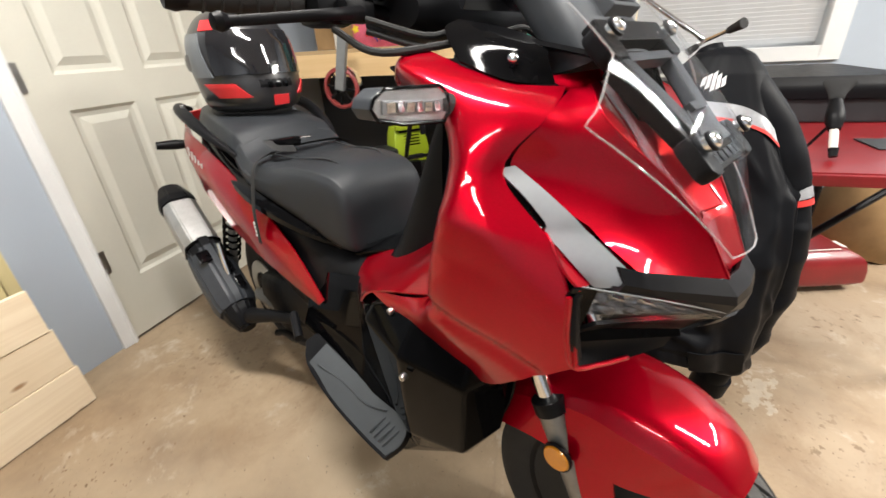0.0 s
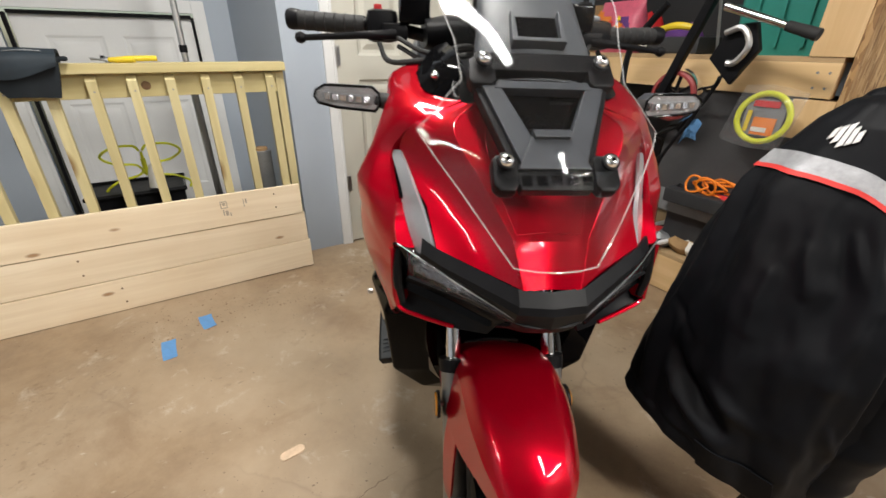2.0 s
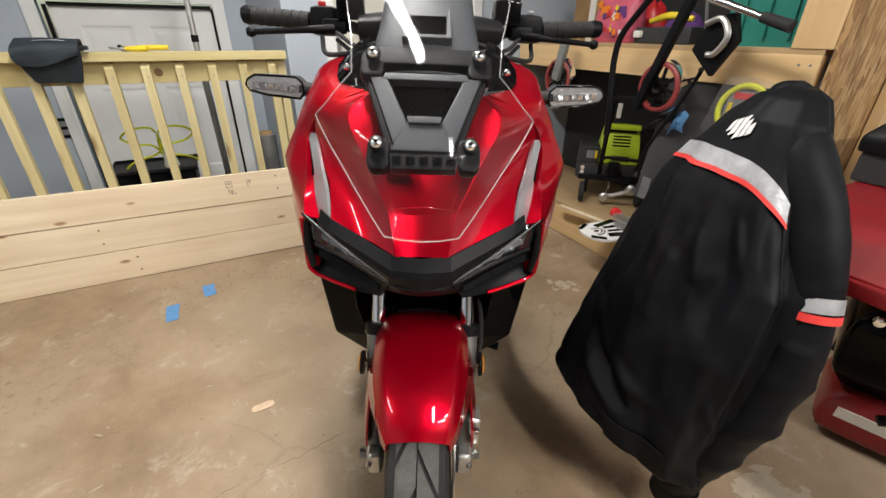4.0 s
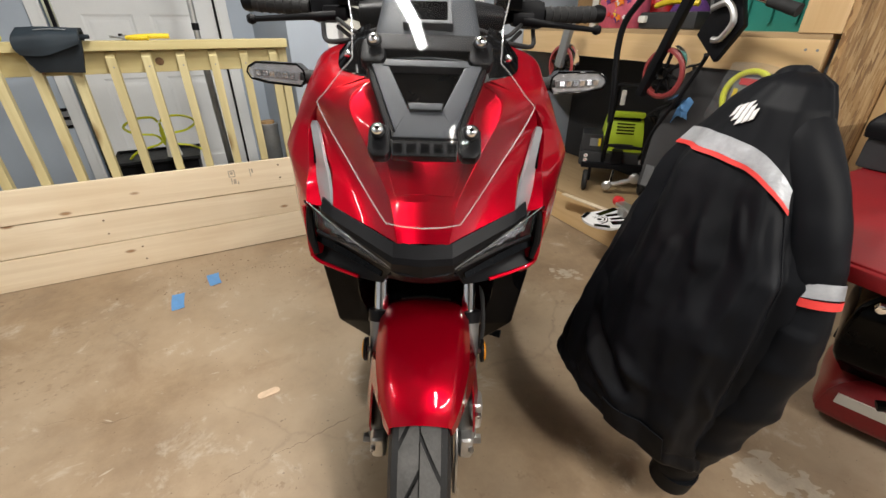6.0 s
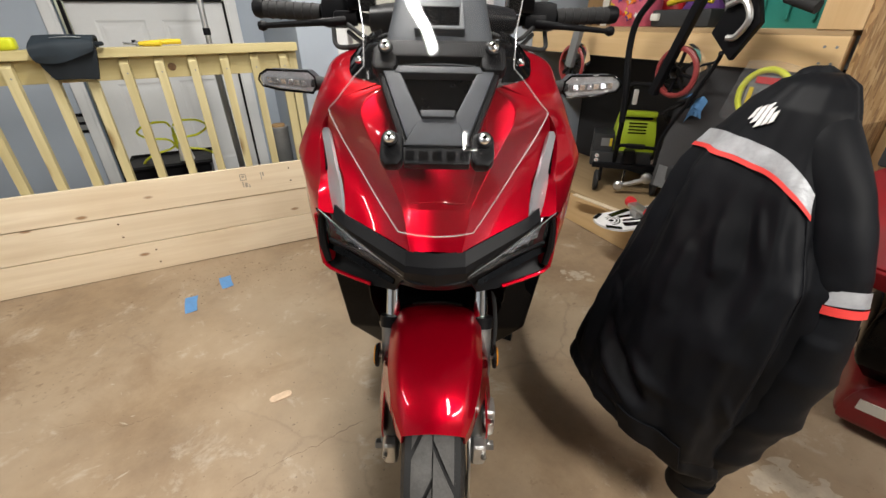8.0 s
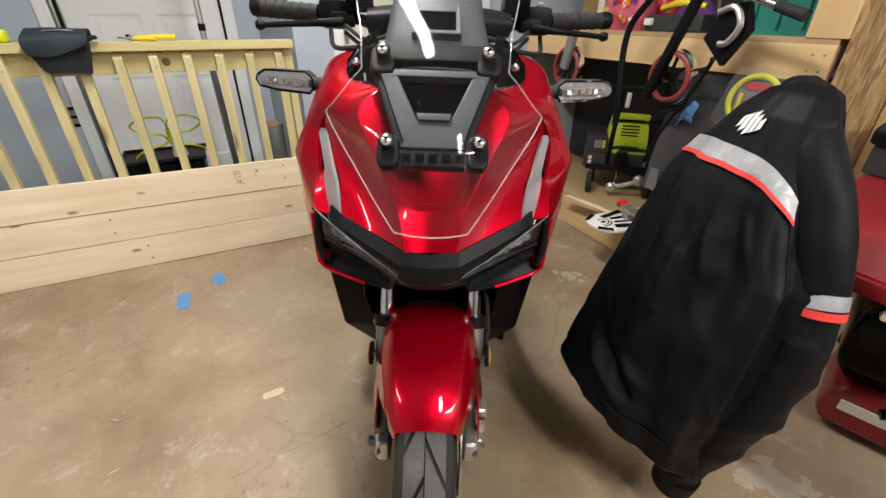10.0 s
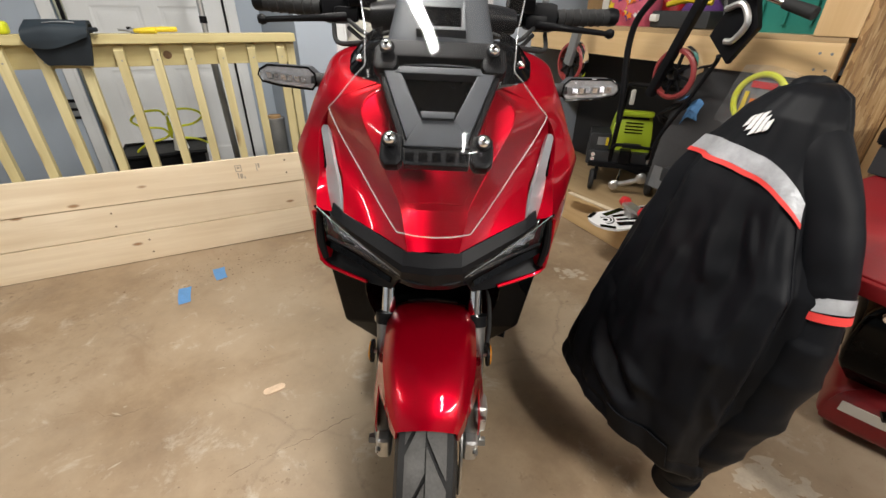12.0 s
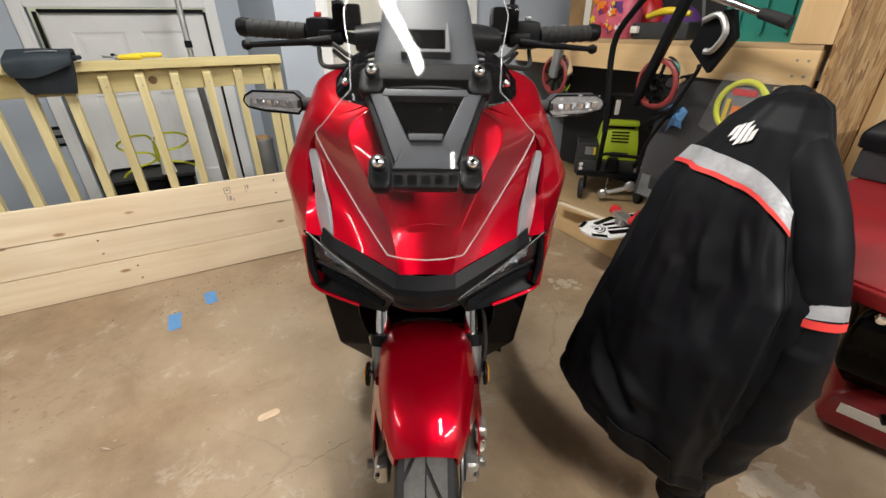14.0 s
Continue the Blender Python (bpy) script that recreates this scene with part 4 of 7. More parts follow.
    # side fairing
    side = [
        [(0.085, 0.150, 0.985), (0.108, 0.128, 1.000), (0.151, 0.172, 1.006), (0.166, 0.225, 1.022), (0.160, 0.333, 1.050), (0.140, 0.400, 1.022)],
        [(0.110, 0.140, 0.972), (0.140, 0.118, 0.988), (0.178, 0.158, 0.998), (0.206, 0.225, 1.012), (0.212, 0.302, 1.024), (0.165, 0.360, 0.998)],
        [(0.140, 0.135, 0.958), (0.175, 0.114, 0.971), (0.207, 0.152, 0.976), (0.225, 0.196, 0.978), (0.212, 0.232, 0.972), (0.165, 0.262, 0.958)],
        [(0.175, 0.165, 0.905), (0.214, 0.138, 0.918), (0.237, 0.154, 0.914), (0.252, 0.174, 0.904), (0.236, 0.200, 0.893), (0.188, 0.218, 0.880)],
        [(0.180, 0.110, 0.838), (0.206, 0.074, 0.845), (0.248, 0.132, 0.840), (0.269, 0.186, 0.826), (0.256, 0.216, 0.812), (0.198, 0.236, 0.800)],
        [(0.180, 0.075, 0.762), (0.209, 0.040, 0.770), (0.243, 0.110, 0.750), (0.262, 0.186, 0.726), (0.250, 0.240, 0.708), (0.206, 0.280, 0.700)],
        [(0.182, 0.060, 0.700), (0.207, 0.030, 0.702), (0.218, 0.100, 0.648), (0.207, 0.178, 0.592), (0.218, 0.290, 0.620), (0.219, 0.420, 0.660)],
    ]
    shell = patch([r[:2] for r in side], 3, 36, 0.003, s, (0, -1, 0))
    patch([r[1:] for r in side], 72, 84, 0.004, s, (1, 0, 0), shell, fn=lambda p, a, b: Vector((p[0] + s * (0.011 * ridge(p[1], p[2], CREASE, 0.050) - 0.010 * ridge(p[1], p[2], GROOVE, 0.020)) * min(1.0, 5 * a), p[1], p[2])))
    fairing = part("side_fairing", shell, RED, scooter, "glossy red side fairing")
    part("fairing_screw", bolt(S((0.224, 0.36, 0.645), s), (s, 0, -0.2), 0.006), STEEL, fairing)
    part("fairing_screw", bolt(S((0.216, 0.24, 0.610), s), (s, 0, -0.3), 0.006), STEEL, fairing)
    # inside of the leg shield
    shield = [[(0.148, 0.400, 1.022), (0.07, 0.37, 1.03), (0.0, 0.36, 1.03)], [(0.163, 0.258, 0.957), (0.10, 0.30, 0.93), (0.0, 0.33, 0.92)], [(0.186, 0.214, 0.88), (0.12, 0.275, 0.85), (0.0, 0.33, 0.85)], [(0.196, 0.232, 0.80), (0.13, 0.285, 0.77), (0.0, 0.34, 0.77)], [(0.204, 0.278, 0.70), (0.14, 0.33, 0.69), (0.0, 0.37, 0.69)], [(0.220, 0.420, 0.636), (0.14, 0.44, 0.60), (0.0, 0.45, 0.60)]]
    part("leg_shield", patch(shield, 10, 16, 0.004, s, (0, 1, 0)), MATTBLACK, scooter, "matt black inner leg shield")
    wing = [[(0.207, 0.278, 0.703), (0.150, 0.325, 0.728), (0.085, 0.365, 0.742)], [(0.219, 0.415, 0.662), (0.15, 0.44, 0.675), (0.085, 0.45, 0.690)], [(0.214, 0.47, 0.615), (0.15, 0.52, 0.64), (0.088, 0.54, 0.655)], [(0.175, 0.52, 0.585), (0.14, 0.58, 0.605), (0.085, 0.62, 0.615)]]
    part("tunnel_wing", patch(wing, 12, 18, 0.004, s, (0.4, 0.4, 1)), RED, scooter, "red wing of the centre tunnel")
    # belly and footboard
    belly = [
        [(0.140, 0.180, 0.690), (0.190, 0.190, 0.690), (0.200, 0.240, 0.690), (0.200, 0.300, 0.680), (0.205, 0.42, 0.645), (0.150, 0.56, 0.610), (0.140, 0.70, 0.575), (0.135, 0.82, 0.53)],
        [(0.150, 0.150, 0.600), (0.235, 0.185, 0.585), (0.262, 0.240, 0.595), (0.266, 0.298, 0.605), (0.240, 0.42, 0.61), (0.16, 0.56, 0.58), (0.145, 0.70, 0.55), (0.140, 0.82, 0.51)],
        [(0.145, 0.165, 0.500), (0.250, 0.200, 0.496), (0.262, 0.250, 0.490), (0.255, 0.320, 0.480), (0.222, 0.42, 0.50), (0.155, 0.55, 0.52), (0.150, 0.70, 0.50), (0.150, 0.82, 0.47)],
        [(0.140, 0.185, 0.430), (0.219, 0.205, 0.419), (0.250, 0.260, 0.400), (0.226, 0.342, 0.372), (0.200, 0.42, 0.37), (0.18, 0.54, 0.42), (0.165, 0.70, 0.43), (0.165, 0.82, 0.42)],
        [(0.100, 0.245, 0.335), (0.150, 0.250, 0.320), (0.215, 0.300, 0.312), (0.205, 0.350, 0.310), (0.185, 0.41, 0.300), (0.20, 0.54, 0.34), (0.19, 0.70, 0.37), (0.185, 0.82, 0.38)],
        [(0.060, 0.300, 0.265), (0.100, 0.310, 0.258), (0.160, 0.350, 0.250), (0.200, 0.400, 0.250), (0.180, 0.44, 0.250), (0.17, 0.54, 0.27), (0.16, 0.70, 0.30), (0.15, 0.82, 0.33)],
    ]
    hull = bmesh.new()
    cage = [[hull.verts.new(S(belly[i][j], s)) for j in (0, 1, 3, 4, 5, 7)] for i in (0, 1, 3, 4, 5)]
    for up, dn in zip(cage, cage[1:]):
        for j in range(5):
            hull.faces.new((up[j], up[j + 1], dn[j + 1], dn[j]))
    bmesh.ops.recalc_face_normals(hull, faces=hull.faces)
    if sum((f.normal.x * f.calc_area() for f in hull.faces)) * s < 0:
        bmesh.ops.reverse_faces(hull, faces=hull.faces)
    bmesh.ops.bevel(hull, geom=[e for e in hull.edges if len(e.link_faces) == 2], offset=0.007, segments=3, profile=0.6, affect="EDGES")
    part("belly_panel", hull, PIANOBLACK, scooter, "gloss black lower body panel", None, 40)
    part("belly_screw", bolt(S((0.268, 0.285, 0.575), s), (s, -0.2, 0), 0.006), STEEL, scooter)
    front = [[(0.140, 0.180, 0.690), (0.08, 0.21, 0.69), (0.0, 0.22, 0.69)], [(0.150, 0.150, 0.600), (0.08, 0.20, 0.60), (0.0, 0.22, 0.60)], [(0.145, 0.165, 0.50), (0.08, 0.235, 0.50), (0.0, 0.25, 0.50)], [(0.100, 0.245, 0.335), (0.06, 0.295, 0.335), (0.0, 0.31, 0.34)], [(0.060, 0.300, 0.265), (0.03, 0.33, 0.265), (0.0, 0.335, 0.27)]]
    part("belly_front", patch(front, 10, 16, 0.004, s, (0, -1, 0)), PIANOBLACK, scooter)
    fb = [[(0.262, 0.388, 0.290), (0.222, 0.372, 0.312), (0.180, 0.385, 0.345)], [(0.264, 0.460, 0.298), (0.225, 0.450, 0.322), (0.184, 0.460, 0.348)], [(0.263, 0.580, 0.320), (0.228, 0.570, 0.340), (0.189, 0.569, 0.364)], [(0.252, 0.690, 0.358), (0.225, 0.685, 0.374), (0.193, 0.680, 0.392)], [(0.222, 0.740, 0.386), (0.208, 0.738, 0.392), (0.192, 0.730, 0.400)]]
    foot = part("footboard", patch(fb, 12, 20, 0.02, s, (0, 0, 1)), MATTBLACK, scooter, "black footboard with a ribbed grey mat")
    mat_rows = [[(p[0] + (0.004 if k == 2 else -0.006 if k == 0 else 0), p[1], p[2] + 0.004) for k, p in enumerate(r)] for r in fb[:-1]]
    part("foot_mat", patch(mat_rows, 12, 18, 0.004, s, (0, 0, 1)), MATRUBBER, foot, "grey rubber mat")
    for k in range(4):
        part("mat_rib", tube([S((0.250, 0.405 + 0.014 * k, 0.304 + 0.003 * k), s), S((0.212, 0.392 + 0.015 * k, 0.326 + 0.002 * k), s)], 0.003, 6), MATRUBBER, foot)
    part("mat_edge", tube([S((0.205, 0.44, 0.344), s), S((0.222, 0.50, 0.338), s), S((0.222, 0.58, 0.350), s), S((0.238, 0.66, 0.366), s)], 0.0024, 6, 10), MATRUBBER, foot)
    part("pillion_peg", tube([S((0.19, 0.86, 0.40), s), S((0.222, 0.78, 0.375), s)], 0.012, 10), MATTBLACK, scooter)
    # body side behind the footboard
    panel_rows = [
        [(0.166, 0.715, 0.492), (0.168, 0.84, 0.610), (0.180, 1.00, 0.715), (0.185, 1.20, 0.800), (0.178, 1.40, 0.850), (0.120, 1.60, 0.880)],
        [(0.172, 0.725, 0.482), (0.182, 0.86, 0.556), (0.200, 1.02, 0.640), (0.208, 1.22, 0.725), (0.194, 1.42, 0.795), (0.115, 1.62, 0.845)],
        [(0.172, 0.735, 0.472), (0.180, 0.88, 0.500), (0.192, 1.04, 0.545), (0.198, 1.24, 0.622), (0.180, 1.44, 0.715), (0.108, 1.63, 0.800)],
    ]
    rp = part("rear_side_panel", patch(panel_rows, 30, 12, 0.004, s, (1, 0, 0)), RED, scooter, "glossy red tail side panel")
    for k in range(5):
        part("badge_bar", box(0.002, 0.012, 0.030 - 0.003 * (k % 2), 0.0008, (0, 0, 0), pose(0.205 * s, 1.26 + 0.022 * k, 0.752 + 0.010 * k, 20, 0, 0)), PRINT, rp, "pale badge bar")
    under = [
        [(0.110, 0.80, 0.560), (0.130, 1.00, 0.655), (0.142, 1.25, 0.745), (0.100, 1.55, 0.840)],
        [(0.118, 0.80, 0.500), (0.138, 1.00, 0.560), (0.145, 1.25, 0.650), (0.09, 1.55, 0.800)],
        [(0.118, 0.80, 0.420), (0.128, 1.00, 0.480), (0.130, 1.25, 0.600), (0.09, 1.50, 0.760)],
    ]
    part("inner_side_panel", patch(under, 20, 10, 0.004, s, (1, 0, 0)), GLOSSBLACK, scooter)
    rail = part("grab_rail", tube([S((0.160, 1.08, 0.805), s), S((0.186, 1.18, 0.850), s), S((0.194, 1.30, 0.895), s), S((0.180, 1.41, 0.915), s), S((0.130, 1.47, 0.905), s)], [0.005, 0.013, 0.018, 0.016, 0.006], 12, 20), MATTBLACK, scooter, "black passenger grab rail")
    part("rail_bolt", bolt(S((0.188, 1.34, 0.925), s), (0, 0, 1), 0.007), STEEL, rail)
    rind = part("rear_indicator", tube([S((0.10, 1.68, 0.765), s), S((0.150, 1.69, 0.768), s), S((0.215, 1.70, 0.772), s)], [0.012, 0.018, 0.014], 12, 8), MATTBLACK, scooter, "slim black rear indicator")
    # rear shock
    shock = part("rear_shock", tube([S((0.165, 1.36, 0.36), s), S((0.150, 1.26, 0.66), s)], 0.013, 12), GREYMETAL, scooter)
    spring = [S((0.165 - 0.015 * t + 0.027 * math.cos(t * 50), 1.36 - 0.10 * t + 0.008 * math.sin(t * 50), 0.40 + 0.22 * t + 0.026 * math.sin(t * 50)), s) for t in (k / 90 for k in range(91))]
    part("spring", tube(spring, 0.0045, 6), GLOSSBLACK, shock)

# spine and engine inside
part("frame_spine", loft([[(x, y, z) for x, z in ((-w, z0), (-w, z1), (w, z1), (w, z0))] for y, w, z0, z1 in ((0.36, 0.07, 0.62, 0.98), (0.50, 0.11, 0.38, 0.66), (0.70, 0.12, 0.34, 0.60), (0.95, 0.13, 0.40, 0.72), (1.25, 0.12, 0.52, 0.80), (1.55, 0.08, 0.74, 0.86))], 30, 24), MATTBLACK, scooter)
part("tunnel_cover", patch([[(-0.085, 0.45, 0.688), (0, 0.45, 0.70), (0.085, 0.45, 0.688)], [(-0.09, 0.55, 0.655), (0, 0.55, 0.665), (0.09, 0.55, 0.655)], [(-0.10, 0.68, 0.605), (0, 0.68, 0.615), (0.10, 0.68, 0.605)]], 10, 10, 0.004, 1, (0, 0, 1)), GLOSSBLACK, scooter)
engine = part("engine", loft([[(x * w, y, z0 + (z1 - z0) * k) for x, k in ((-1, 0.1), (-1, 0.9), (-0.5, 1), (0.5, 1), (1, 0.9), (1, 0.1), (0.5, 0), (-0.5, 0))] for y, w, z0, z1 in ((0.74, 0.10, 0.24, 0.42), (0.85, 0.13, 0.19, 0.46), (1.05, 0.14, 0.19, 0.42), (1.25, 0.12, 0.20, 0.36))], 20, 32), MATTBLACK, scooter, "dark engine block")
part("transmission_case", loft([[(x, y, z) for x, z in ((0.10, zc - h), (0.10, zc + h), (0.17, zc + h * 0.9), (0.19, zc), (0.17, zc - h * 0.9))] for y, zc, h in ((0.85, 0.30, 0.08), (1.0, 0.29, 0.10), (1.2, 0.27, 0.085), (1.34, 0.255, 0.09), (1.44, 0.255, 0.04))], 20, 24), MATTBLACK, engine)
part("swing_arm", tube([(-0.10, 0.95, 0.30), (-0.115, 1.15, 0.27), (-0.115, WB, 0.25)], [0.03, 0.025, 0.022], 12, 10), GREYMETAL, engine)
part("centre_stand", tube([(-0.14, 0.82, 0.28), (-0.145, 0.94, 0.235), (-0.15, 1.06, 0.215), (-0.165, 1.10, 0.205)], 0.011, 10, 14), MATTBLACK, scooter)
part("side_stand", tube([(0.15, 0.58, 0.28), (0.20, 0.62, 0.14), (0.245, 0.65, 0.018), (0.285, 0.64, 0.012)], [0.012, 0.012, 0.012, 0.018], 10, 14), MATTBLACK, scooter)
part("rear_mudguard", patch([[(-0.08, 1.05, 0.47), (0, 1.05, 0.49), (0.08, 1.05, 0.47)], [(-0.085, 1.28, 0.52), (0, 1.28, 0.545), (0.085, 1.28, 0.52)], [(-0.085, 1.50, 0.46), (0, 1.52, 0.48), (0.085, 1.50, 0.46)]], 12, 14, 0.004, 1, (0, 0, 1)), MATTBLACK, scooter)
part("tail_fender", patch([[(-0.09, 1.58, 0.80), (0, 1.58, 0.81), (0.09, 1.58, 0.80)], [(-0.085, 1.68, 0.68), (0, 1.69, 0.69), (0.085, 1.68, 0.68)], [(-0.08, 1.76, 0.55), (0, 1.77, 0.55), (0.08, 1.76, 0.55)]], 8, 10, 0.006, 1, (0, 1, 0)), MATTBLACK, scooter)
part("tail_lamp", patch([[(-0.11, 1.60, 0.885), (0, 1.645, 0.89), (0.11, 1.60, 0.885)], [(-0.10, 1.62, 0.835), (0, 1.66, 0.835), (0.10, 1.62, 0.835)]], 12, 4, 0.006, 1, (0, 1, 0)), HELMETRED, scooter, "red tail lamp")

# exhaust on the scooter's right
def facet_tube(stations, cut=0.32, bev=0.004):
    """A straight-sided casing along the sloping exhaust: (along, half width, half height) at each station, corners cut."""
    m = Matrix(((1, 0, 0, -0.226), (0, 0.794, -0.608, 1.30), (0, 0.608, 0.794, 0.330), (0, 0, 0, 1)))
    bm = bmesh.new()
    rings = []
    for d, hw, hh in stations:
        k = cut * min(hw, hh) * 2
        pts = ((-hw, hh - k), (-hw + k, hh), (hw - k, hh), (hw, hh - k), (hw, k - hh), (hw - k, -hh), (k - hw, -hh), (-hw, k - hh))
        rings.append([bm.verts.new(m @ Vector((x, d, n))) for x, n in pts])
    for a, b in zip(rings, rings[1:]):
        for i in range(8):
            bm.faces.new((a[i], a[(i + 1) % 8], b[(i + 1) % 8], b[i]))
    bm.faces.new(rings[0])
    bm.faces.new(rings[-1])
    bmesh.ops.recalc_face_normals(bm, faces=bm.faces)
    bmesh.ops.bevel(bm, geom=[e for e in bm.edges if e.calc_face_angle() > 0.3], offset=bev, segments=2, affect="EDGES")
    return bm


muffler = part("muffler", facet_tube([(-0.17, 0.030, 0.032), (-0.12, 0.050, 0.056), (0.0, 0.058, 0.072), (0.14, 0.058, 0.066), (0.20, 0.056, 0.058)], 0.30, 0.008), MATTBLACK, scooter, "black and silver exhaust muffler")
part("silver_sleeve", facet_tube([(0.180, 0.058, 0.056), (0.375, 0.055, 0.052)], 0.22, 0.004), ALU, muffler, "silver muffler sleeve")
part("sleeve_clamp", facet_tube([(0.172, 0.060, 0.060), (0.184, 0.060, 0.060)], 0.24, 0.002), GLOSSBLACK, muffler)
part("muffler_cap", facet_tube([(0.372, 0.060, 0.058), (0.405, 0.059, 0.056), (0.470, 0.036, 0.030)], 0.28, 0.005), MATTBLACK, muffler, "black muffler end cap")
part("heat_shield", facet_tube([(-0.10, 0.058, 0.066), (-0.06, 0.066, 0.080), (0.09, 0.066, 0.076), (0.16, 0.062, 0.066)], 0.34, 0.010), SLATE, muffler, "black heat shield")
for x, d, w in ((0.020, 0.035, 0.030), (0.030, -0.030, 0.024), (-0.030, 0.10, 0.040)):
    shield_at = Matrix(((1, 0, 0, -0.226 + x), (0, 0.794, -0.608, 1.30 + 0.794 * d - 0.608 * 0.0785), (0, 0.608, 0.794, 0.330 + 0.608 * d + 0.794 * 0.0785), (0, 0, 0, 1)))
    part("shield_slot", box(w, 0.045, 0.006, 0.0028, (0, 0, 0), shield_at), GLOSSBLACK, muffler)
part("exhaust_pipe", tube([(-0.10, 0.80, 0.33), (-0.13, 0.92, 0.31), (-0.170, 1.04, 0.30), (-0.212, 1.17, 0.268)], [0.016, 0.017, 0.019, 0.028], 14, 16), MATTBLACK, muffler)
part("pipe_guard", tube([(-0.210, 1.292, 0.500), (-0.213, 1.275, 0.445), (-0.213, 1.262, 0.395)], [0.009, 0.012, 0.010], 12, 10), CHROME, muffler, "bright pipe guard")

# seat
def seat_ring(y, zt, w, crown, zb):
    half = [(0.98, zb), (1.03, zb + 0.45 * (zt - zb)), (1.00, zt - 0.030), (0.93, zt - 0.011), (0.84, zt - 0.003), (0.45, zt + crown * 0.8)]
    return [(-k * w, y, z) for k, z in half] + [(0, y, zt + crown)] + [(k * w, y, z) for k, z in half[::-1]] + [(0.5 * w, y, zb - 0.004), (-0.5 * w, y, zb - 0.004)]


seat = part("seat", loft([seat_ring(*r) for r in ((0.628, 0.668, 0.070, 0.0, 0.640), (0.632, 0.745, 0.105, 0.003, 0.632), (0.650, 0.786, 0.120, 0.007, 0.634), (0.70, 0.807, 0.130, 0.010, 0.645), (0.80, 0.812, 0.146, 0.008, 0.680), (0.92, 0.800, 0.163, 0.004, 0.715), (1.02, 0.806, 0.168, 0.006, 0.740), (1.09, 0.845, 0.158, 0.018, 0.770))], 56, 60), VINYL, scooter, "black vinyl seat", sharp=60)
part("pillion_seat", loft([seat_ring(*r) for r in ((1.075, 0.840, 0.150, 0.010, 0.775), (1.12, 0.868, 0.156, 0.012, 0.790), (1.25, 0.888, 0.150, 0.012, 0.815), (1.42, 0.902, 0.125, 0.010, 0.840), (1.55, 0.905, 0.080, 0.006, 0.860), (1.585, 0.895, 0.05, 0.0, 0.870))], 36, 44), VINYL, seat, "raised passenger seat", sharp=60)
for s in both:
    part("seat_seam", tube([S((0.05, 0.66, 0.778), s), S((0.068, 0.74, 0.822), s), S((0.085, 0.88, 0.812), s), S((0.10, 1.0, 0.812), s)], 0.0022, 6, 16), DARKGREY, seat)
part("seat_base", loft([[(-w, y, z0), (-w, y, z1), (w, y, z1), (w, y, z0)] for y, w, z0, z1 in ((0.63, 0.07, 0.60, 0.645), (0.80, 0.13, 0.635, 0.685), (1.05, 0.155, 0.69, 0.755), (1.50, 0.10, 0.82, 0.865))], 16, 20), GLOSSBLACK, seat)

# windscreen on its black bracket
skeys = ((0.056, -0.078, 0.816), (0.116, -0.055, 0.884), (0.176, -0.033, 0.944), (0.116, 0.030, 1.022), (0.122, 0.078, 1.072), (0.140, 0.138, 1.124), (0.125, 0.240, 1.200))
srows = []
for k in range(37):
    t = k / 36 * (len(skeys) - 1)
    i = min(int(t), len(skeys) - 2)
    w = skeys[i][0] + (skeys[i + 1][0] - skeys[i][0]) * (t - i)
    _, yc, zc = catmull([(0, *q[1:]) for q in skeys], k / 36)
    srows.append([(w * j, yc + 3.2 * (w * j) ** 2, zc + 0.8 * (w * j) ** 2) for j in (-1, -0.5, 0, 0.5, 1)])
screen = part("windscreen", patch(srows, 12, 36, 0.0035, 1, (0, -1, 0.6)), SCREEN, scooter, "clear plastic windscreen")
screen.visible_shadow = False
part("screen_edge", tube([tuple(catmull([r[0] for r in srows], k / 60)) for k in range(61)] + srows[-1][1:4] + [tuple(catmull([r[4] for r in srows], 1 - k / 60)) for k in range(61)] + srows[0][3:0:-1], 0.0012, 6, closed=True), SCREENEDGE, screen, "pale highlight line along the screen edge")
# added black sheet gives the bracket's opening the darkness of a shaded cavity
part("dark_void_sheet", patch([[(-0.088, 0.108, 1.040), (0, 0.104, 1.036), (0.088, 0.108, 1.040)], [(-0.070, 0.086, 1.002), (0, 0.078, 0.996), (0.070, 0.086, 1.002)], [(-0.052, 0.056, 0.962), (0, 0.046, 0.954), (0.052, 0.056, 0.962)]], 12, 14, 0.006, 1, (0, -1, 0.6)), GLOSSBLACK, scooter, "black sheet standing in for the shaded void under the windscreen")


def plate(outline, d0, d1, bev=0.003):
    """A prism in the sloping plane of the windscreen bracket: outline in (across, up the slope), from depth d0 out to d1."""
    m = Matrix(((1, 0, 0, 0), (0, 0.703, -0.711, -0.024), (0, 0.711, 0.703, 0.947), (0, 0, 0, 1)))
    return slab(outline, d1 - d0, "z", d0, bev, m)


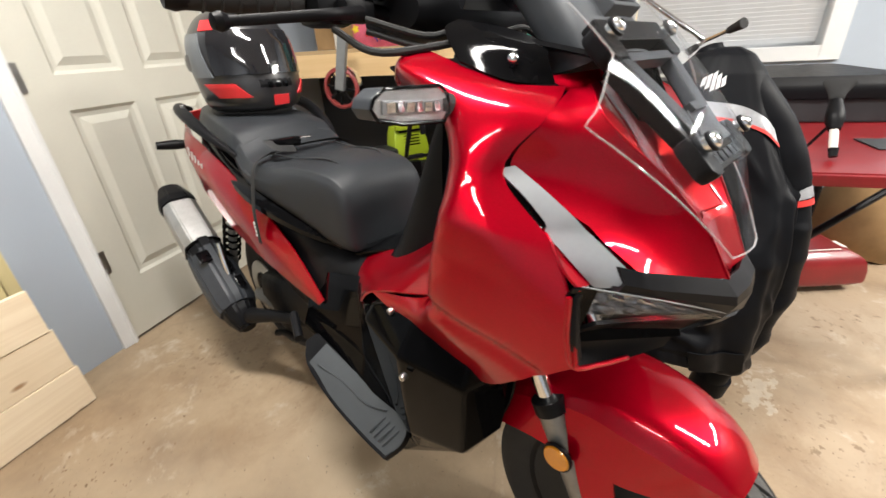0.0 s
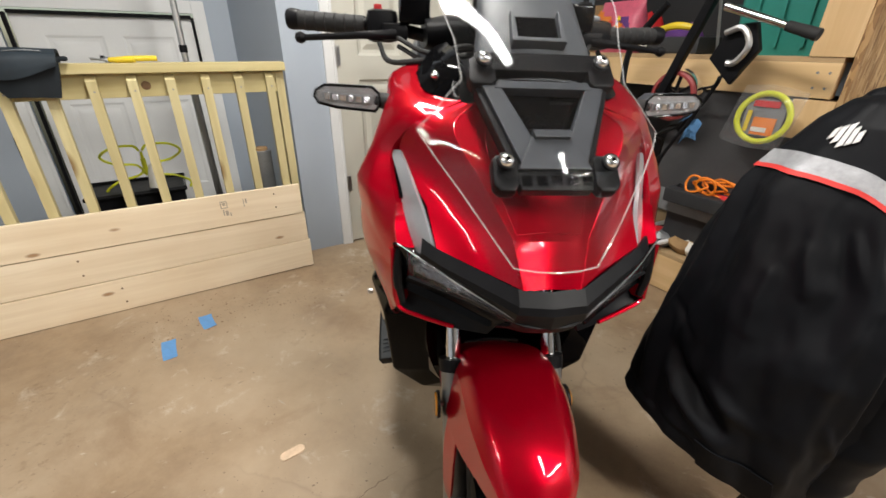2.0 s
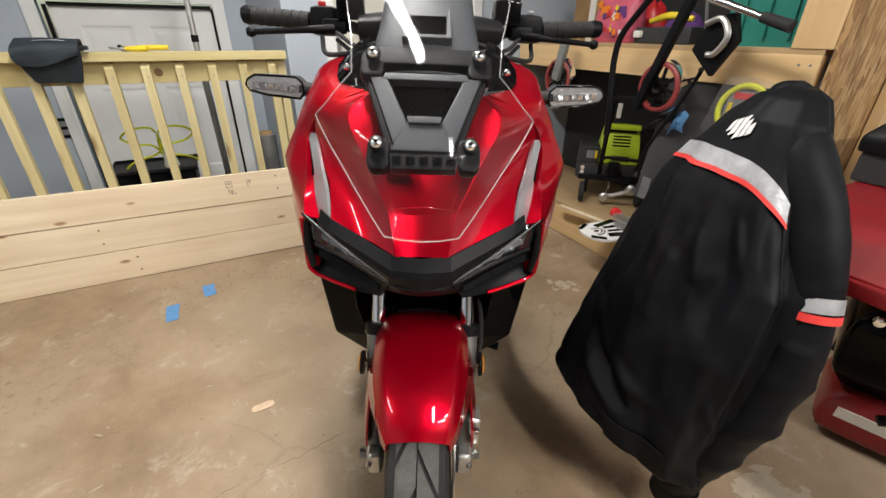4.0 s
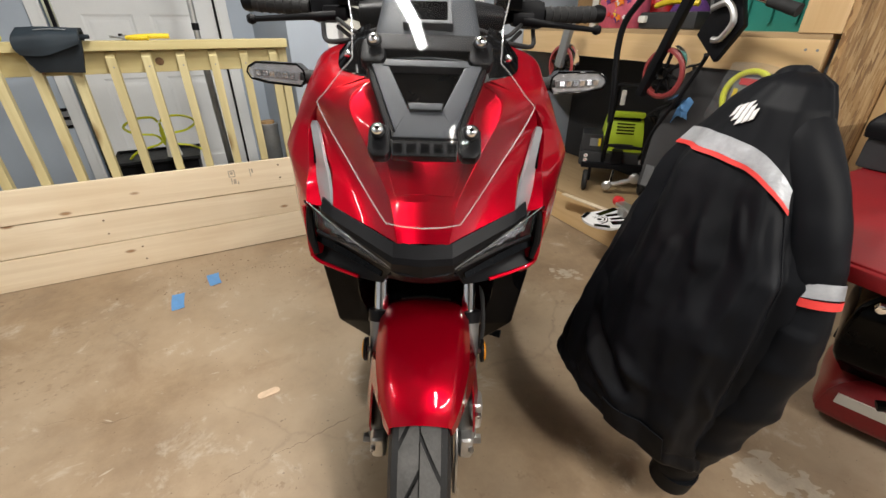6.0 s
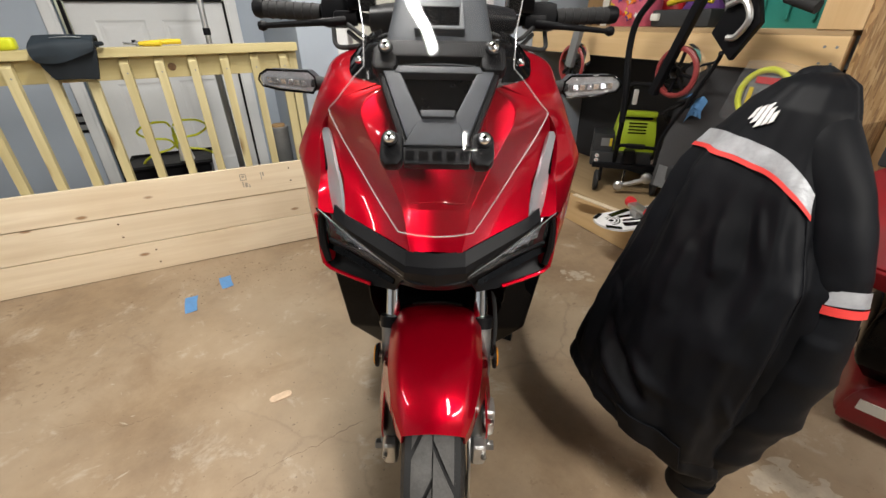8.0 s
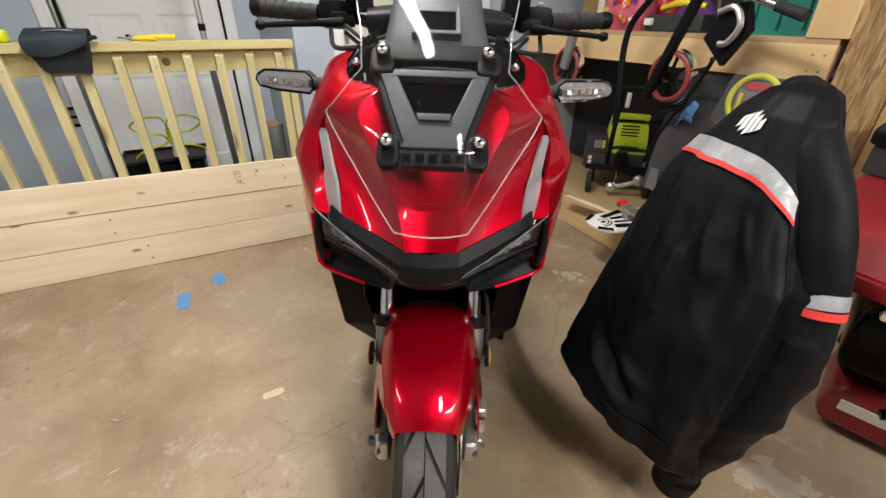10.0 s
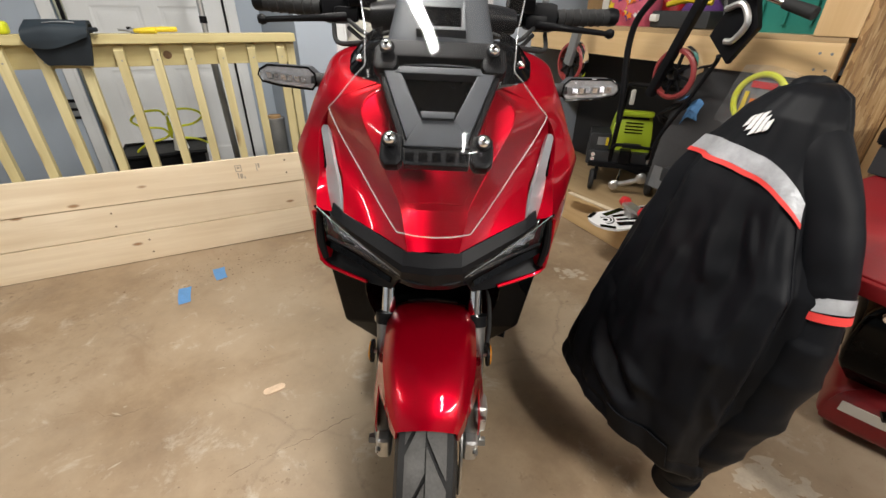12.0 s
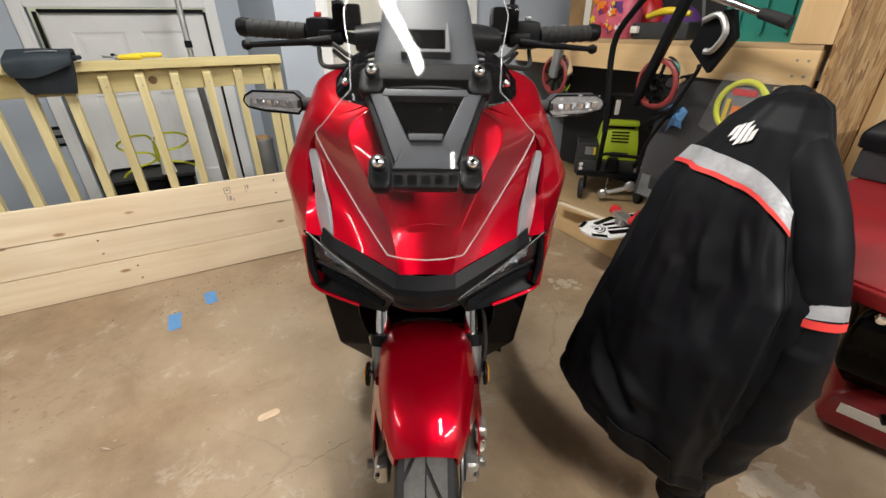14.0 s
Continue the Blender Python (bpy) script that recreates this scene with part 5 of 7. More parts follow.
bracket = part("screen_bracket", plate([(-0.100, 0.150), (0.100, 0.150), (0.094, 0.182), (-0.094, 0.182)], -0.030, -0.010, 0.004), MATTBLACK, scooter, "black windscreen bracket")
part("cross_rib", plate([(-0.070, 0.122), (0.070, 0.122), (0.064, 0.135), (-0.064, 0.135)], -0.030, -0.013, 0.002), SLATE, bracket)
for s in both:
    part("bracket_arm", plate([(0.088 * s, 0.128), (0.061 * s, 0.128), (0.025 * s, 0.044), (0.045 * s, 0.006)], -0.030, -0.014, 0.003), SLATE, bracket)
    part("arm_flank", plate([(0.096 * s, 0.126), (0.088 * s, 0.130), (0.040 * s, 0.004), (0.052 * s, -0.006)], -0.040, -0.020, 0.003), MATTBLACK, bracket)
    part("bracket_lug", plate([(0.076 * s, -0.036), (0.056 * s, -0.036), (0.050 * s, -0.026), (0.050 * s, 0.010), (0.056 * s, 0.018), (0.078 * s, 0.018), (0.084 * s, 0.010), (0.084 * s, -0.026)], -0.034, -0.011, 0.006), MATTBLACK, bracket)
    part("bracket_lug", plate([(0.100 * s, 0.126), (0.072 * s, 0.126), (0.066 * s, 0.134), (0.066 * s, 0.168), (0.072 * s, 0.176), (0.098 * s, 0.174), (0.104 * s, 0.166), (0.105 * s, 0.134)], -0.034, -0.010, 0.006), MATTBLACK, bracket)
    for at in ((0.068, -0.024, 0.947), (0.083, 0.088, 1.060)):
        b = part("screen_bolt", dome(S(at, s), (0, -0.75, 0.62), 0.0095, 0.008), BRIGHTBOLT, bracket, "bright screen bolt")
        part("washer", bolt(S(at, s), (0, -0.75, 0.62), 0.0118, 0.0025), MATTBLACK, b)
        part("socket", dome(S((at[0], at[1] - 0.0058, at[2] + 0.0048), s), (0, -0.75, 0.62), 0.0030, 0.0012), GLOSSBLACK, b)
    part("pod_cover", patch([[(0.098, 0.160, 1.044), (0.106, 0.22, 1.064), (0.114, 0.29, 1.078)], [(0.108, 0.155, 1.030), (0.134, 0.198, 1.045), (0.140, 0.29, 1.066)], [(0.107, 0.145, 1.002), (0.155, 0.175, 1.007), (0.169, 0.240, 1.029)]], 12, 12, -0.003, s, (0.4, -0.3, 1)), GLOSSBLACK, scooter, "gloss black cover beside the meter")
    part("cover_screw", dome(S((0.143, 0.180, 1.032), s), (0.7 * s, -0.4, 0.6), 0.007, 0.006), BRIGHTBOLT, scooter)
part("bracket_plate", plate([(-0.026, 0.047), (0.026, 0.047), (0.032, 0.034), (0.050, -0.004), (-0.050, -0.004), (-0.032, 0.034)], -0.030, -0.012, 0.0035), SLATE, bracket)
part("name_plate", plate([(-0.052, -0.004), (0.052, -0.004), (0.048, -0.032), (-0.048, -0.032)], -0.034, -0.016, 0.003), MATTBLACK, bracket)
part("plate_lip", plate([(-0.024, 0.040), (0.024, 0.040), (0.027, 0.052), (-0.027, 0.052)], -0.016, -0.006, 0.002), SLATE, bracket)
for k in range(5):
    part("name_bar", plate([(-0.046 + 0.020 * k, -0.026), (-0.033 + 0.020 * k, -0.026), (-0.033 + 0.020 * k, -0.012), (-0.046 + 0.020 * k, -0.012)], -0.017, -0.0145, 0.0005), GLOSSBLACK, bracket)
meter = part("meter", loft([[(-w, y, z), (-w * 0.8, y - 0.02, z + 0.01), (0, y - 0.028, z + 0.014), (w * 0.8, y - 0.02, z + 0.01), (w, y, z), (w * 0.7, y + 0.05, z - 0.01), (0, y + 0.06, z - 0.012), (-w * 0.7, y + 0.05, z - 0.01)] for w, y, z in ((0.088, 0.125, 1.020), (0.088, 0.150, 1.060), (0.080, 0.190, 1.105), (0.074, 0.235, 1.150), (0.064, 0.262, 1.172))], 16, 32), HOOD, scooter, "dark grey instrument hood")
slot_at = pose(0, 0.1415, 1.098, -46, 0, 0)
part("meter_slot", box(0.062, 0.012, 0.046, 0.003, (0, 0.002, 0), slot_at), GLOSSBLACK, meter)
part("slot_sill", box(0.078, 0.020, 0.007, 0.002, (0, -0.001, -0.027), slot_at), HOOD, meter)
for sx in both:
    part("slot_fin", slab([(0.031 * sx, -0.026), (0.040 * sx, -0.030), (0.037 * sx, 0.030), (0.033 * sx, 0.030)], 0.016, "y", -0.010, 0.0015, slot_at), HOOD, meter)
part("meter_face", patch([[(-0.07, 0.30, 1.165), (0.07, 0.30, 1.165)], [(-0.07, 0.33, 1.10), (0.07, 0.33, 1.10)]], 4, 4, 0.01, 1, (0, 1, 0)), VISOR, meter)
part("cowl_inner", patch([[(-0.125, 0.30, 1.06), (0, 0.30, 1.05), (0.125, 0.30, 1.06)], [(-0.11, 0.20, 1.055), (0, 0.18, 1.03), (0.11, 0.20, 1.055)], [(-0.10, 0.095, 1.035), (0, 0.10, 1.012), (0.10, 0.095, 1.035)]], 10, 8, 0.005, 1, (0, 0, 1)), MATTBLACK, scooter)

# handlebar, turned a little
bars = new("handlebar")
bars.parent = scooter
bars.matrix_basis = pose(0, 0.40, 1.08, 0, 0, 4.5) @ Matrix.Translation((0, -0.40, -1.08))
part("bar", tube([(-0.40, 0.475, 1.112), (-0.22, 0.440, 1.105), (-0.10, 0.40, 1.085), (0.10, 0.40, 1.085), (0.22, 0.440, 1.105), (0.40, 0.475, 1.112)], 0.012, 12, 30), MATTBLACK, bars)
part("bar_clamp", box(0.12, 0.07, 0.05, 0.012, (0, 0.40, 1.075)), MATTBLACK, bars)
part("bar_cover", loft([[(x, y, z) for y, z in ((0.36, z0), (0.35, z1), (0.43, z1 + 0.01), (0.45, z0))] for x, z0, z1 in ((-0.15, 1.075, 1.11), (-0.08, 1.06, 1.115), (0.08, 1.06, 1.115), (0.15, 1.075, 1.11))], 12, 20), MATTBLACK, bars)
for s in both:
    g = part("grip", tube([S((0.262, 0.448, 1.106), s), S((0.392, 0.474, 1.112), s)], 0.0175, 16), RUBBER, bars, "black rubber grip")
    for k in range(6):
        part("grip_rib", lathe([(0.0175, -0.002), (0.0192, 0), (0.0175, 0.002)], 16, "x", pose((0.28 + 0.019 * k) * s, 0.4516 + 0.0038 * k, 1.107 + 0.0008 * k, 0, 0, 11 * s)), RUBBER, g)
    part("bar_end", lathe([(0.0, -0.012), (0.017, -0.010), (0.020, 0.0), (0.018, 0.014), (0.0, 0.016)], 18, "x", pose(0.402 * s, 0.476, 1.113, 0, 0, 11 * s)), MATTBLACK, g)
    sw = part("switch_housing", box(0.062, 0.052, 0.058, 0.014, (0.228 * s, 0.440, 1.106)), MATTBLACK, bars, "black switch housing")
    part("switch_button", box(0.016, 0.010, 0.010, 0.003, (0.235 * s, 0.452, 1.140)), HELMETRED if s < 0 else GREYMETAL, sw)
    part("reservoir", box(0.058, 0.044, 0.050, 0.008, (0.168 * s, 0.405, 1.135)), GLOSSBLACK, bars, "black brake fluid reservoir")
    part("lever_bracket", box(0.05, 0.035, 0.030, 0.008, (0.205 * s, 0.412, 1.096)), MATTBLACK, bars)
    lev = part("brake_lever", tube([S((0.205, 0.398, 1.092), s), S((0.26, 0.380, 1.088), s), S((0.32, 0.398, 1.084), s), S((0.378, 0.415, 1.080), s)], [0.0075, 0.0055, 0.0048, 0.0045], 10, 16, flat=1.3), MATTBLACK, bars, "black brake lever")
    part("lever_ball", lathe([(0.0, -0.011), (0.008, -0.008), (0.011, 0), (0.008, 0.008), (0.0, 0.011)], 14, "x", pose(0.384 * s, 0.417, 1.080)), MATTBLACK, lev)
    part("mirror_stalk", tube([S((0.185, 0.412, 1.13), s), S((0.188, 0.41, 1.20), s), S((0.215, 0.42, 1.26), s), S((0.265, 0.43, 1.315), s)], 0.0058, 10, 16), MATTBLACK, bars)
    part("stalk_nut", tube([S((0.185, 0.412, 1.122), s), S((0.186, 0.411, 1.165), s)], 0.0125, 10), RUBBER, bars)
    mirror = part("mirror", loft([[(x * s, y, z) for x, z in ((0.235, 1.315), (0.245, 1.36), (0.30, 1.375), (0.345, 1.36), (0.34, 1.32), (0.29, 1.305))] for y in (0.425, 0.437)], 4, 24), MATTBLACK, bars, "black mirror")
    for k, dz in enumerate((0.0, -0.014)):
        part("cable", tube([S((0.20, 0.395, 1.085 + dz), s), S((0.15, 0.33, 1.062 + dz), s), S((0.08, 0.32, 1.075 + dz), s), S((0.03, 0.36, 1.06), s)], 0.0045, 8, 16), RUBBER, bars)
    part("cable", tube([S((0.235, 0.42, 1.075), s), S((0.22, 0.36, 1.045), s), S((0.16, 0.30, 1.05), s), S((0.09, 0.28, 1.06), s)], 0.005, 8, 16), RUBBER, bars)
    # front indicator
    stem = part("front_indicator", tube([S((0.205, 0.215, 0.985), s), S((0.240, 0.212, 0.990), s)], [0.014, 0.012], 12), RUBBER, scooter, "clear-lens front indicator")
    out = [(0.238, 0.972), (0.230, 0.983), (0.232, 1.000), (0.243, 1.010), (0.318, 1.012), (0.332, 1.004), (0.336, 0.995), (0.330, 0.984), (0.300, 0.977)]
    part("indicator_body", slab(out, 0.030, "y", 0.206, 0.003, side=s), SLATE, stem)
    inn = [(0.240, 0.975), (0.2325, 0.984), (0.2345, 0.999), (0.244, 1.0075), (0.317, 1.0095), (0.3295, 1.0025), (0.333, 0.995), (0.328, 0.987), (0.300, 0.980)]
    part("indicator_reflector", slab(inn, 0.003, "y", 0.2025, 0.0, side=s), BOWL, stem, "pale grey reflector bowl")
    part("indicator_rim", tube([(x * s, 0.2015, z) for x, z in out], 0.0018, 8, closed=True), GLOSSBLACK, stem, "gloss black rim")
    part("lamp_strip", beam((0.242 * s, 0.2005, 0.9895), (0.324 * s, 0.2005, 0.9955), 0.013, 0.002, 0.0008, (0, 1, 0)), GREYMETAL, stem, "dull strip behind the lens")
    for k in range(6):
        part("reflector_cell", box(0.0095, 0.002, 0.010, 0.0006, (0, 0, 0), pose((0.252 + 0.0125 * k) * s, 0.1985, 0.990 + 0.001 * k, (-14, 10, -6, 16, -12, 8)[k], 0, (10, -12, 14, -8, 12, -14)[k])), REFLECTOR, stem)
    lens_bm = bmesh.new()
    rim_v = [lens_bm.verts.new((x * s, 0.2015, z)) for x, z in inn]
    top_v = [lens_bm.verts.new(((0.283 + (x - 0.283) * 0.92) * s, 0.188, 0.994 + (z - 0.994) * 0.70)) for x, z in inn]
    for i in range(len(inn)):
        lens_bm.faces.new((rim_v[i], rim_v[(i + 1) % len(inn)], top_v[(i + 1) % len(inn)], top_v[i]))
    lens_bm.faces.new(top_v)
    bmesh.ops.recalc_face_normals(lens_bm, faces=lens_bm.faces)
    part("indicator_lens", lens_bm, LENS, stem, "clear lens", None, 20)

# strap over the seat
strap = part("tie_strap", tube([(-0.205, 0.935, 0.60), (-0.203, 0.935, 0.68), (-0.190, 0.940, 0.745), (-0.172, 0.955, 0.790), (-0.135, 0.97, 0.812), (-0.05, 0.985, 0.822), (0.06, 1.0, 0.822), (0.14, 1.02, 0.81), (0.175, 1.03, 0.775), (0.185, 1.03, 0.66)], 0.011, 8, 50, flat=0.16), RUBBER, scooter, "black webbing strap over the seat")
part("buckle", box(0.080, 0.036, 0.022, 0.006, (-0.060, 0.985, 0.838), pose(0, 0, 0)), GLOSSBLACK, strap, "gloss black cam buckle")
part("loose_tail", tube([(-0.10, 0.985, 0.838), (-0.118, 0.960, 0.852), (-0.108, 0.930, 0.836), (-0.06, 0.935, 0.826)], 0.011, 8, 20, flat=0.16), RUBBER, strap)
part("buckle_plate", box(0.045, 0.026, 0.006, 0.002, (-0.005, 0.992, 0.842)), CHROME, strap, "bright buckle")
for k in range(4):
    part("strap_mark", box(0.002, 0.007, 0.007, 0.0005, (-0.209, 0.935, 0.625 + 0.011 * k)), PRINT, strap)

# helmet on the passenger seat
helmet = thing("helmet", pose(0.605, 1.430, 0.884, 0, 1.5, 4) @ Matrix.Scale(1.16, 4), "black full-face motorcycle helmet with red graphics on the seat", "helmet")


def shell_ring(z, a, b, yc):
    return [(a * math.cos(t), yc + b * math.sin(t), z) for t in (2 * math.pi * k / 16 for k in range(16))]


shell_rows = [shell_ring(*r) for r in ((0.012, 0.085, 0.115, -0.005), (0.03, 0.112, 0.142, -0.012), (0.08, 0.124, 0.152, -0.010), (0.14, 0.128, 0.148, 0.0), (0.19, 0.120, 0.138, 0.005), (0.235, 0.090, 0.105, 0.008), (0.258, 0.045, 0.055, 0.010), (0.262, 0.006, 0.008, 0.010))]
part("shell", loft(shell_rows, 36, 48), HELMETBLACK, helmet, sharp=80)


def on_shell(t, z, lift):
    k = 0
    zs = [0.012, 0.03, 0.08, 0.14, 0.19, 0.235, 0.258]
    ab = [(0.085, 0.115, -0.005), (0.112, 0.142, -0.012), (0.124, 0.152, -0.010), (0.128, 0.148, 0.0), (0.120, 0.138, 0.005), (0.090, 0.105, 0.008), (0.045, 0.055, 0.010)]
    a, b, yc = (float(np.interp(z, zs, [q[i] for q in ab])) for i in range(3))
    return ((a + lift) * math.cos(t), yc + (b + lift) * math.sin(t), z)


def shell_patch(t0, t1, z0, z1, lift, thick=0.003, skew=0.0):
    rows = [[on_shell(radians(t0 + (t1 - t0) * j / 6 + skew * (i / 4 - 0.5)), z0 + (z1 - z0) * i / 4, lift) for j in range(7)] for i in range(5)]
    return patch(rows, 18, 12, thick, 1, (math.cos(radians((t0 + t1) / 2)), math.sin(radians((t0 + t1) / 2)), 0))


part("visor", shell_patch(208, 332, 0.105, 0.205, 0.006, 0.004), VISOR, helmet, "dark smoked visor")
part("chin_vent", shell_patch(250, 290, 0.068, 0.092, 0.001, 0.008), MATTBLACK, helmet)
for k in range(3):
    part("vent_slit", shell_patch(258 + 9 * k, 263 + 9 * k, 0.072, 0.086, 0.007, 0.004), GLOSSBLACK, helmet)
part("red_patch", shell_patch(262, 282, 0.030, 0.054, 0.006), HELMETRED, helmet, "red chin graphic")
part("red_stripe", shell_patch(196, 232, 0.052, 0.085, 0.006, 0.003, -14), HELMETRED, helmet, "red cheek graphic")
part("red_stripe", shell_patch(308, 344, 0.052, 0.085, 0.006, 0.003, 14), HELMETRED, helmet, "red cheek graphic")
part("grey_stripe", shell_patch(170, 200, 0.10, 0.20, 0.006, 0.003, -10), HELMETGREY, helmet)
part("grey_stripe", shell_patch(340, 370, 0.10, 0.20, 0.006, 0.003, 10), HELMETGREY, helmet)
part("red_crown", shell_patch(196, 216, 0.205, 0.228, 0.006), HELMETRED, helmet)
part("visor_pivot", lathe([(0.0, 0.012), (0.02, 0.010), (0.024, 0.0)], 18, "x", pose(0.122, 0.02, 0.135)), HELMETBLACK, helmet)
part("visor_pivot", lathe([(0.0, 0.012), (0.02, 0.010), (0.024, 0.0)], 18, "x", pose(-0.122, 0.02, 0.135, 0, 0, 180)), HELMETBLACK, helmet)
part("base_trim", tube(shell_ring(0.012, 0.088, 0.118, -0.005), 0.007, 8, closed=True), RUBBER, helmet)

# ---------------- left side: boards, railing and what lies there ----------------
boards = thing("plank_panel", room(-0.60, 1.507, 0.0, -1.5, 0, 0), "three pale pine planks screwed edge to edge, leaning on the railing", "planks")
for k in range(3):
    L = 2.49 + (0.012, -0.004, 0.0)[k]
    bm = box(L, 0.019, (0.1492, 0.1488, 0.1494)[k], 0.0030, (0, 0.0095, 0))
    p = part("plank", bm, PINE, boards, "", pose(1.245 - L / 2 + (0.010, 0.003, -0.006)[k], (0.0, 0.0025, -0.0015)[k], 0.0765 + 0.1535 * k, 0, 0.10 * (k - 1), 0))
    for x in (-1.05, -0.42, 0.30, 0.42, 1.10):
        for dz in (-0.035, 0.032):
            if (k + int(x * 10)) % 3 == 1:
                part("screw", lathe([(0.0, 0.0005), (0.0042, 0.0), (0.0045, 0.002)], 8, "y", pose(x + 0.01 * k, -0.0012, dz + 0.006 * k)), KNOT, p, "rusty screw head")
for x, z, w, h in ((0.890, 0.424, 0.030, 0.004), (0.890, 0.394, 0.030, 0.004), (0.877, 0.409, 0.004, 0.026), (0.903, 0.409, 0.004, 0.026), (0.890, 0.412, 0.012, 0.012), (0.884, 0.372, 0.005, 0.030), (0.898, 0.368, 0.012, 0.024), (0.912, 0.360, 0.005, 0.016), (0.975, 0.405, 0.004, 0.040), (0.986, 0.412, 0.007, 0.022)):
    part("stamp_bar", box(w, 0.0008, h, 0.0002, (x, -0.0018, z)), STAMP, boards, "faint grey lumber stamp")
part("batten", box(0.09, 0.012, 0.30, 0.002, (1.02, 0.028, 0.16)), PINE, boards)
part("batten", box(0.09, 0.012, 0.30, 0.002, (-0.7, 0.028, 0.16)), PINE, boards)

railing = thing("railing", room(0, 0, 0), "pressure-treated timber railing with square balusters", "railing")
part("top_cap", box(2.55, 0.09, 0.036, 0.004, (0, 0, 0)), TREATED_X, railing, "", pose(-0.615, 1.582, 0.993))
part("rail_board", box(2.54, 0.036, 0.089, 0.003, (0, 0, 0)), TREATED_X, railing, "", pose(-0.615, 1.594, 0.930))
part("bottom_rail", box(2.54, 0.036, 0.089, 0.003, (0, 0, 0)), TREATED_X, railing, "", pose(-0.615, 1.594, 0.13))


def baluster():
    bm = box(0.034, 0.034, 0.86, 0.002)
    for v in bm.verts:
        if v.co.z > 0.4 and v.co.y < 0:
            v.co.z -= 0.022
        if v.co.z < -0.4 and v.co.y < 0:
            v.co.z += 0.022
    return smooth_mesh(bm, "baluster")


bal_me = baluster()
bal_me.materials.append(TREATED)
bal_u = [-0.050 + 0.1275 * k for k in range(-13, 6)]
for u in bal_u:
    b = new("baluster", bal_me)
    b.parent = railing
    b.location = (u, 1.559, 0.542)
    part("nail", lathe([(0.0, 0.0), (0.0035, 0.0), (0.0035, 0.002)], 8, "y", pose(0.003, -0.0175, 0.37)), GREYMETAL, b)
for u, w in ((0.636, 0.036), (0.600, 0.030)):
    part("end_post", box(w, 0.06, 0.975, 0.003), TREATED, railing, "", pose(u + 0.02 * (w < 0.034), 1.645 if w < 0.034 else 1.60, 0.488))

for u, z, r in ((0.119, 0.928, 0.017), (-0.86, 0.918, 0.012), (0.47, 0.936, 0.007)):
    part("knot", lathe([(0.0, -0.0008), (r * 0.7, -0.0008), (r, 0.0006)], 18, "y", pose(u, 1.5755, z, 0, 0, 0)), KNOT, railing, "dark brown knot")

pouch = thing("pouch", room(-0.228, 1.575, 1.012), "dark folded cloth pouch draped over the railing", "pouch")
prow = [[(x0, y, z0), (0.6 * x0 + 0.4 * x1, y - 0.006, (z0 + z1) / 2 + 0.003), (0.3 * x0 + 0.7 * x1, y - 0.004, (z0 + z1) / 2), (x1, y, z1)] for x0, x1, y, z0, z1 in (
    (-0.060, 0.090, 0.045, -0.030, -0.030), (-0.072, 0.102, 0.050, 0.015, 0.015), (-0.078, 0.108, 0.015, 0.046, 0.044), (-0.078, 0.108, -0.045, 0.046, 0.044), (-0.086, 0.110, -0.068, 0.015, 0.018), (-0.090, 0.106, -0.070, -0.025, -0.020), (-0.078, 0.097, -0.070, -0.070, -0.066), (-0.057, 0.086, -0.068, -0.108, -0.113))]
part("cloth_body", patch(prow, 18, 30, 0.012, 1, (0, -1, 0.6), fn=lambda p, a, b: p + np.array([0, -1, 0]) * 0.003 * math.sin(9 * a + 5 * b)), CHARCOAL, pouch)
flap = [[(-0.078, -0.050, 0.050), (0.0, -0.056, 0.052), (0.108, -0.050, 0.047)], [(-0.095, -0.084, 0.016), (0.0, -0.094, 0.024), (0.110, -0.084, 0.030)], [(-0.097, -0.090, -0.018), (0.0, -0.102, -0.012), (0.109, -0.090, 0.010)], [(-0.088, -0.086, -0.044), (-0.01, -0.098, -0.046), (0.104, -0.086, -0.008)]]
part("flap", patch(flap, 18, 16, 0.007, 1, (0, -1, 0.3), fn=lambda p, a, b: p + np.array([0, -1, 0]) * 0.004 * math.sin(5 * a + 3 * b)), POUCHFLAP, pouch, "smoother closing flap")
part("edge_stitch", tube([(-0.022, -0.076, 0.041), (0.03, -0.080, 0.044), (0.075, -0.074, 0.041)], 0.0018, 6, 10), GREYMETAL, pouch)
part("elastic_tab", box(0.03, 0.03, 0.016, 0.006, (0.122, -0.05, 0.016)), CHARCOAL, pouch)

pliers = thing("pliers", room(0.075, 1.572, 1.012, 0, 0, -3), "open bent-nose pliers with yellow grips on the railing", "pliers")
part("grip", tube([(-0.050, -0.004, 0.010), (-0.020, -0.016, 0.010), (0.033, -0.030, 0.010)], [0.008, 0.0105, 0.010], 10, 14), YELLOW, pliers, "yellow grip")
part("grip", tube([(-0.044, 0.004, 0.012), (0.0, 0.016, 0.013), (0.060, 0.022, 0.014), (0.104, 0.020, 0.014)], [0.007, 0.010, 0.011, 0.010], 10, 14), YELLOW, pliers, "yellow grip")
for k in both:
    part("jaw", tube([(-0.052, -0.003 * k, 0.010), (-0.075, -0.007 * k, 0.011), (-0.108, -0.001 * k, 0.014 + 0.003 * k)], [0.007, 0.0045, 0.0018], 8, 10), GREYMETAL, pliers)
part("pivot", lathe([(0.010, 0.0), (0.010, 0.020), (0.0, 0.021)], 16, "z", pose(-0.056, 0, 0)), GREYMETAL, pliers)
part("latch", box(0.016, 0.006, 0.012, 0.002, (-0.068, 0.002, 0.019)), MATTBLACK, pliers)
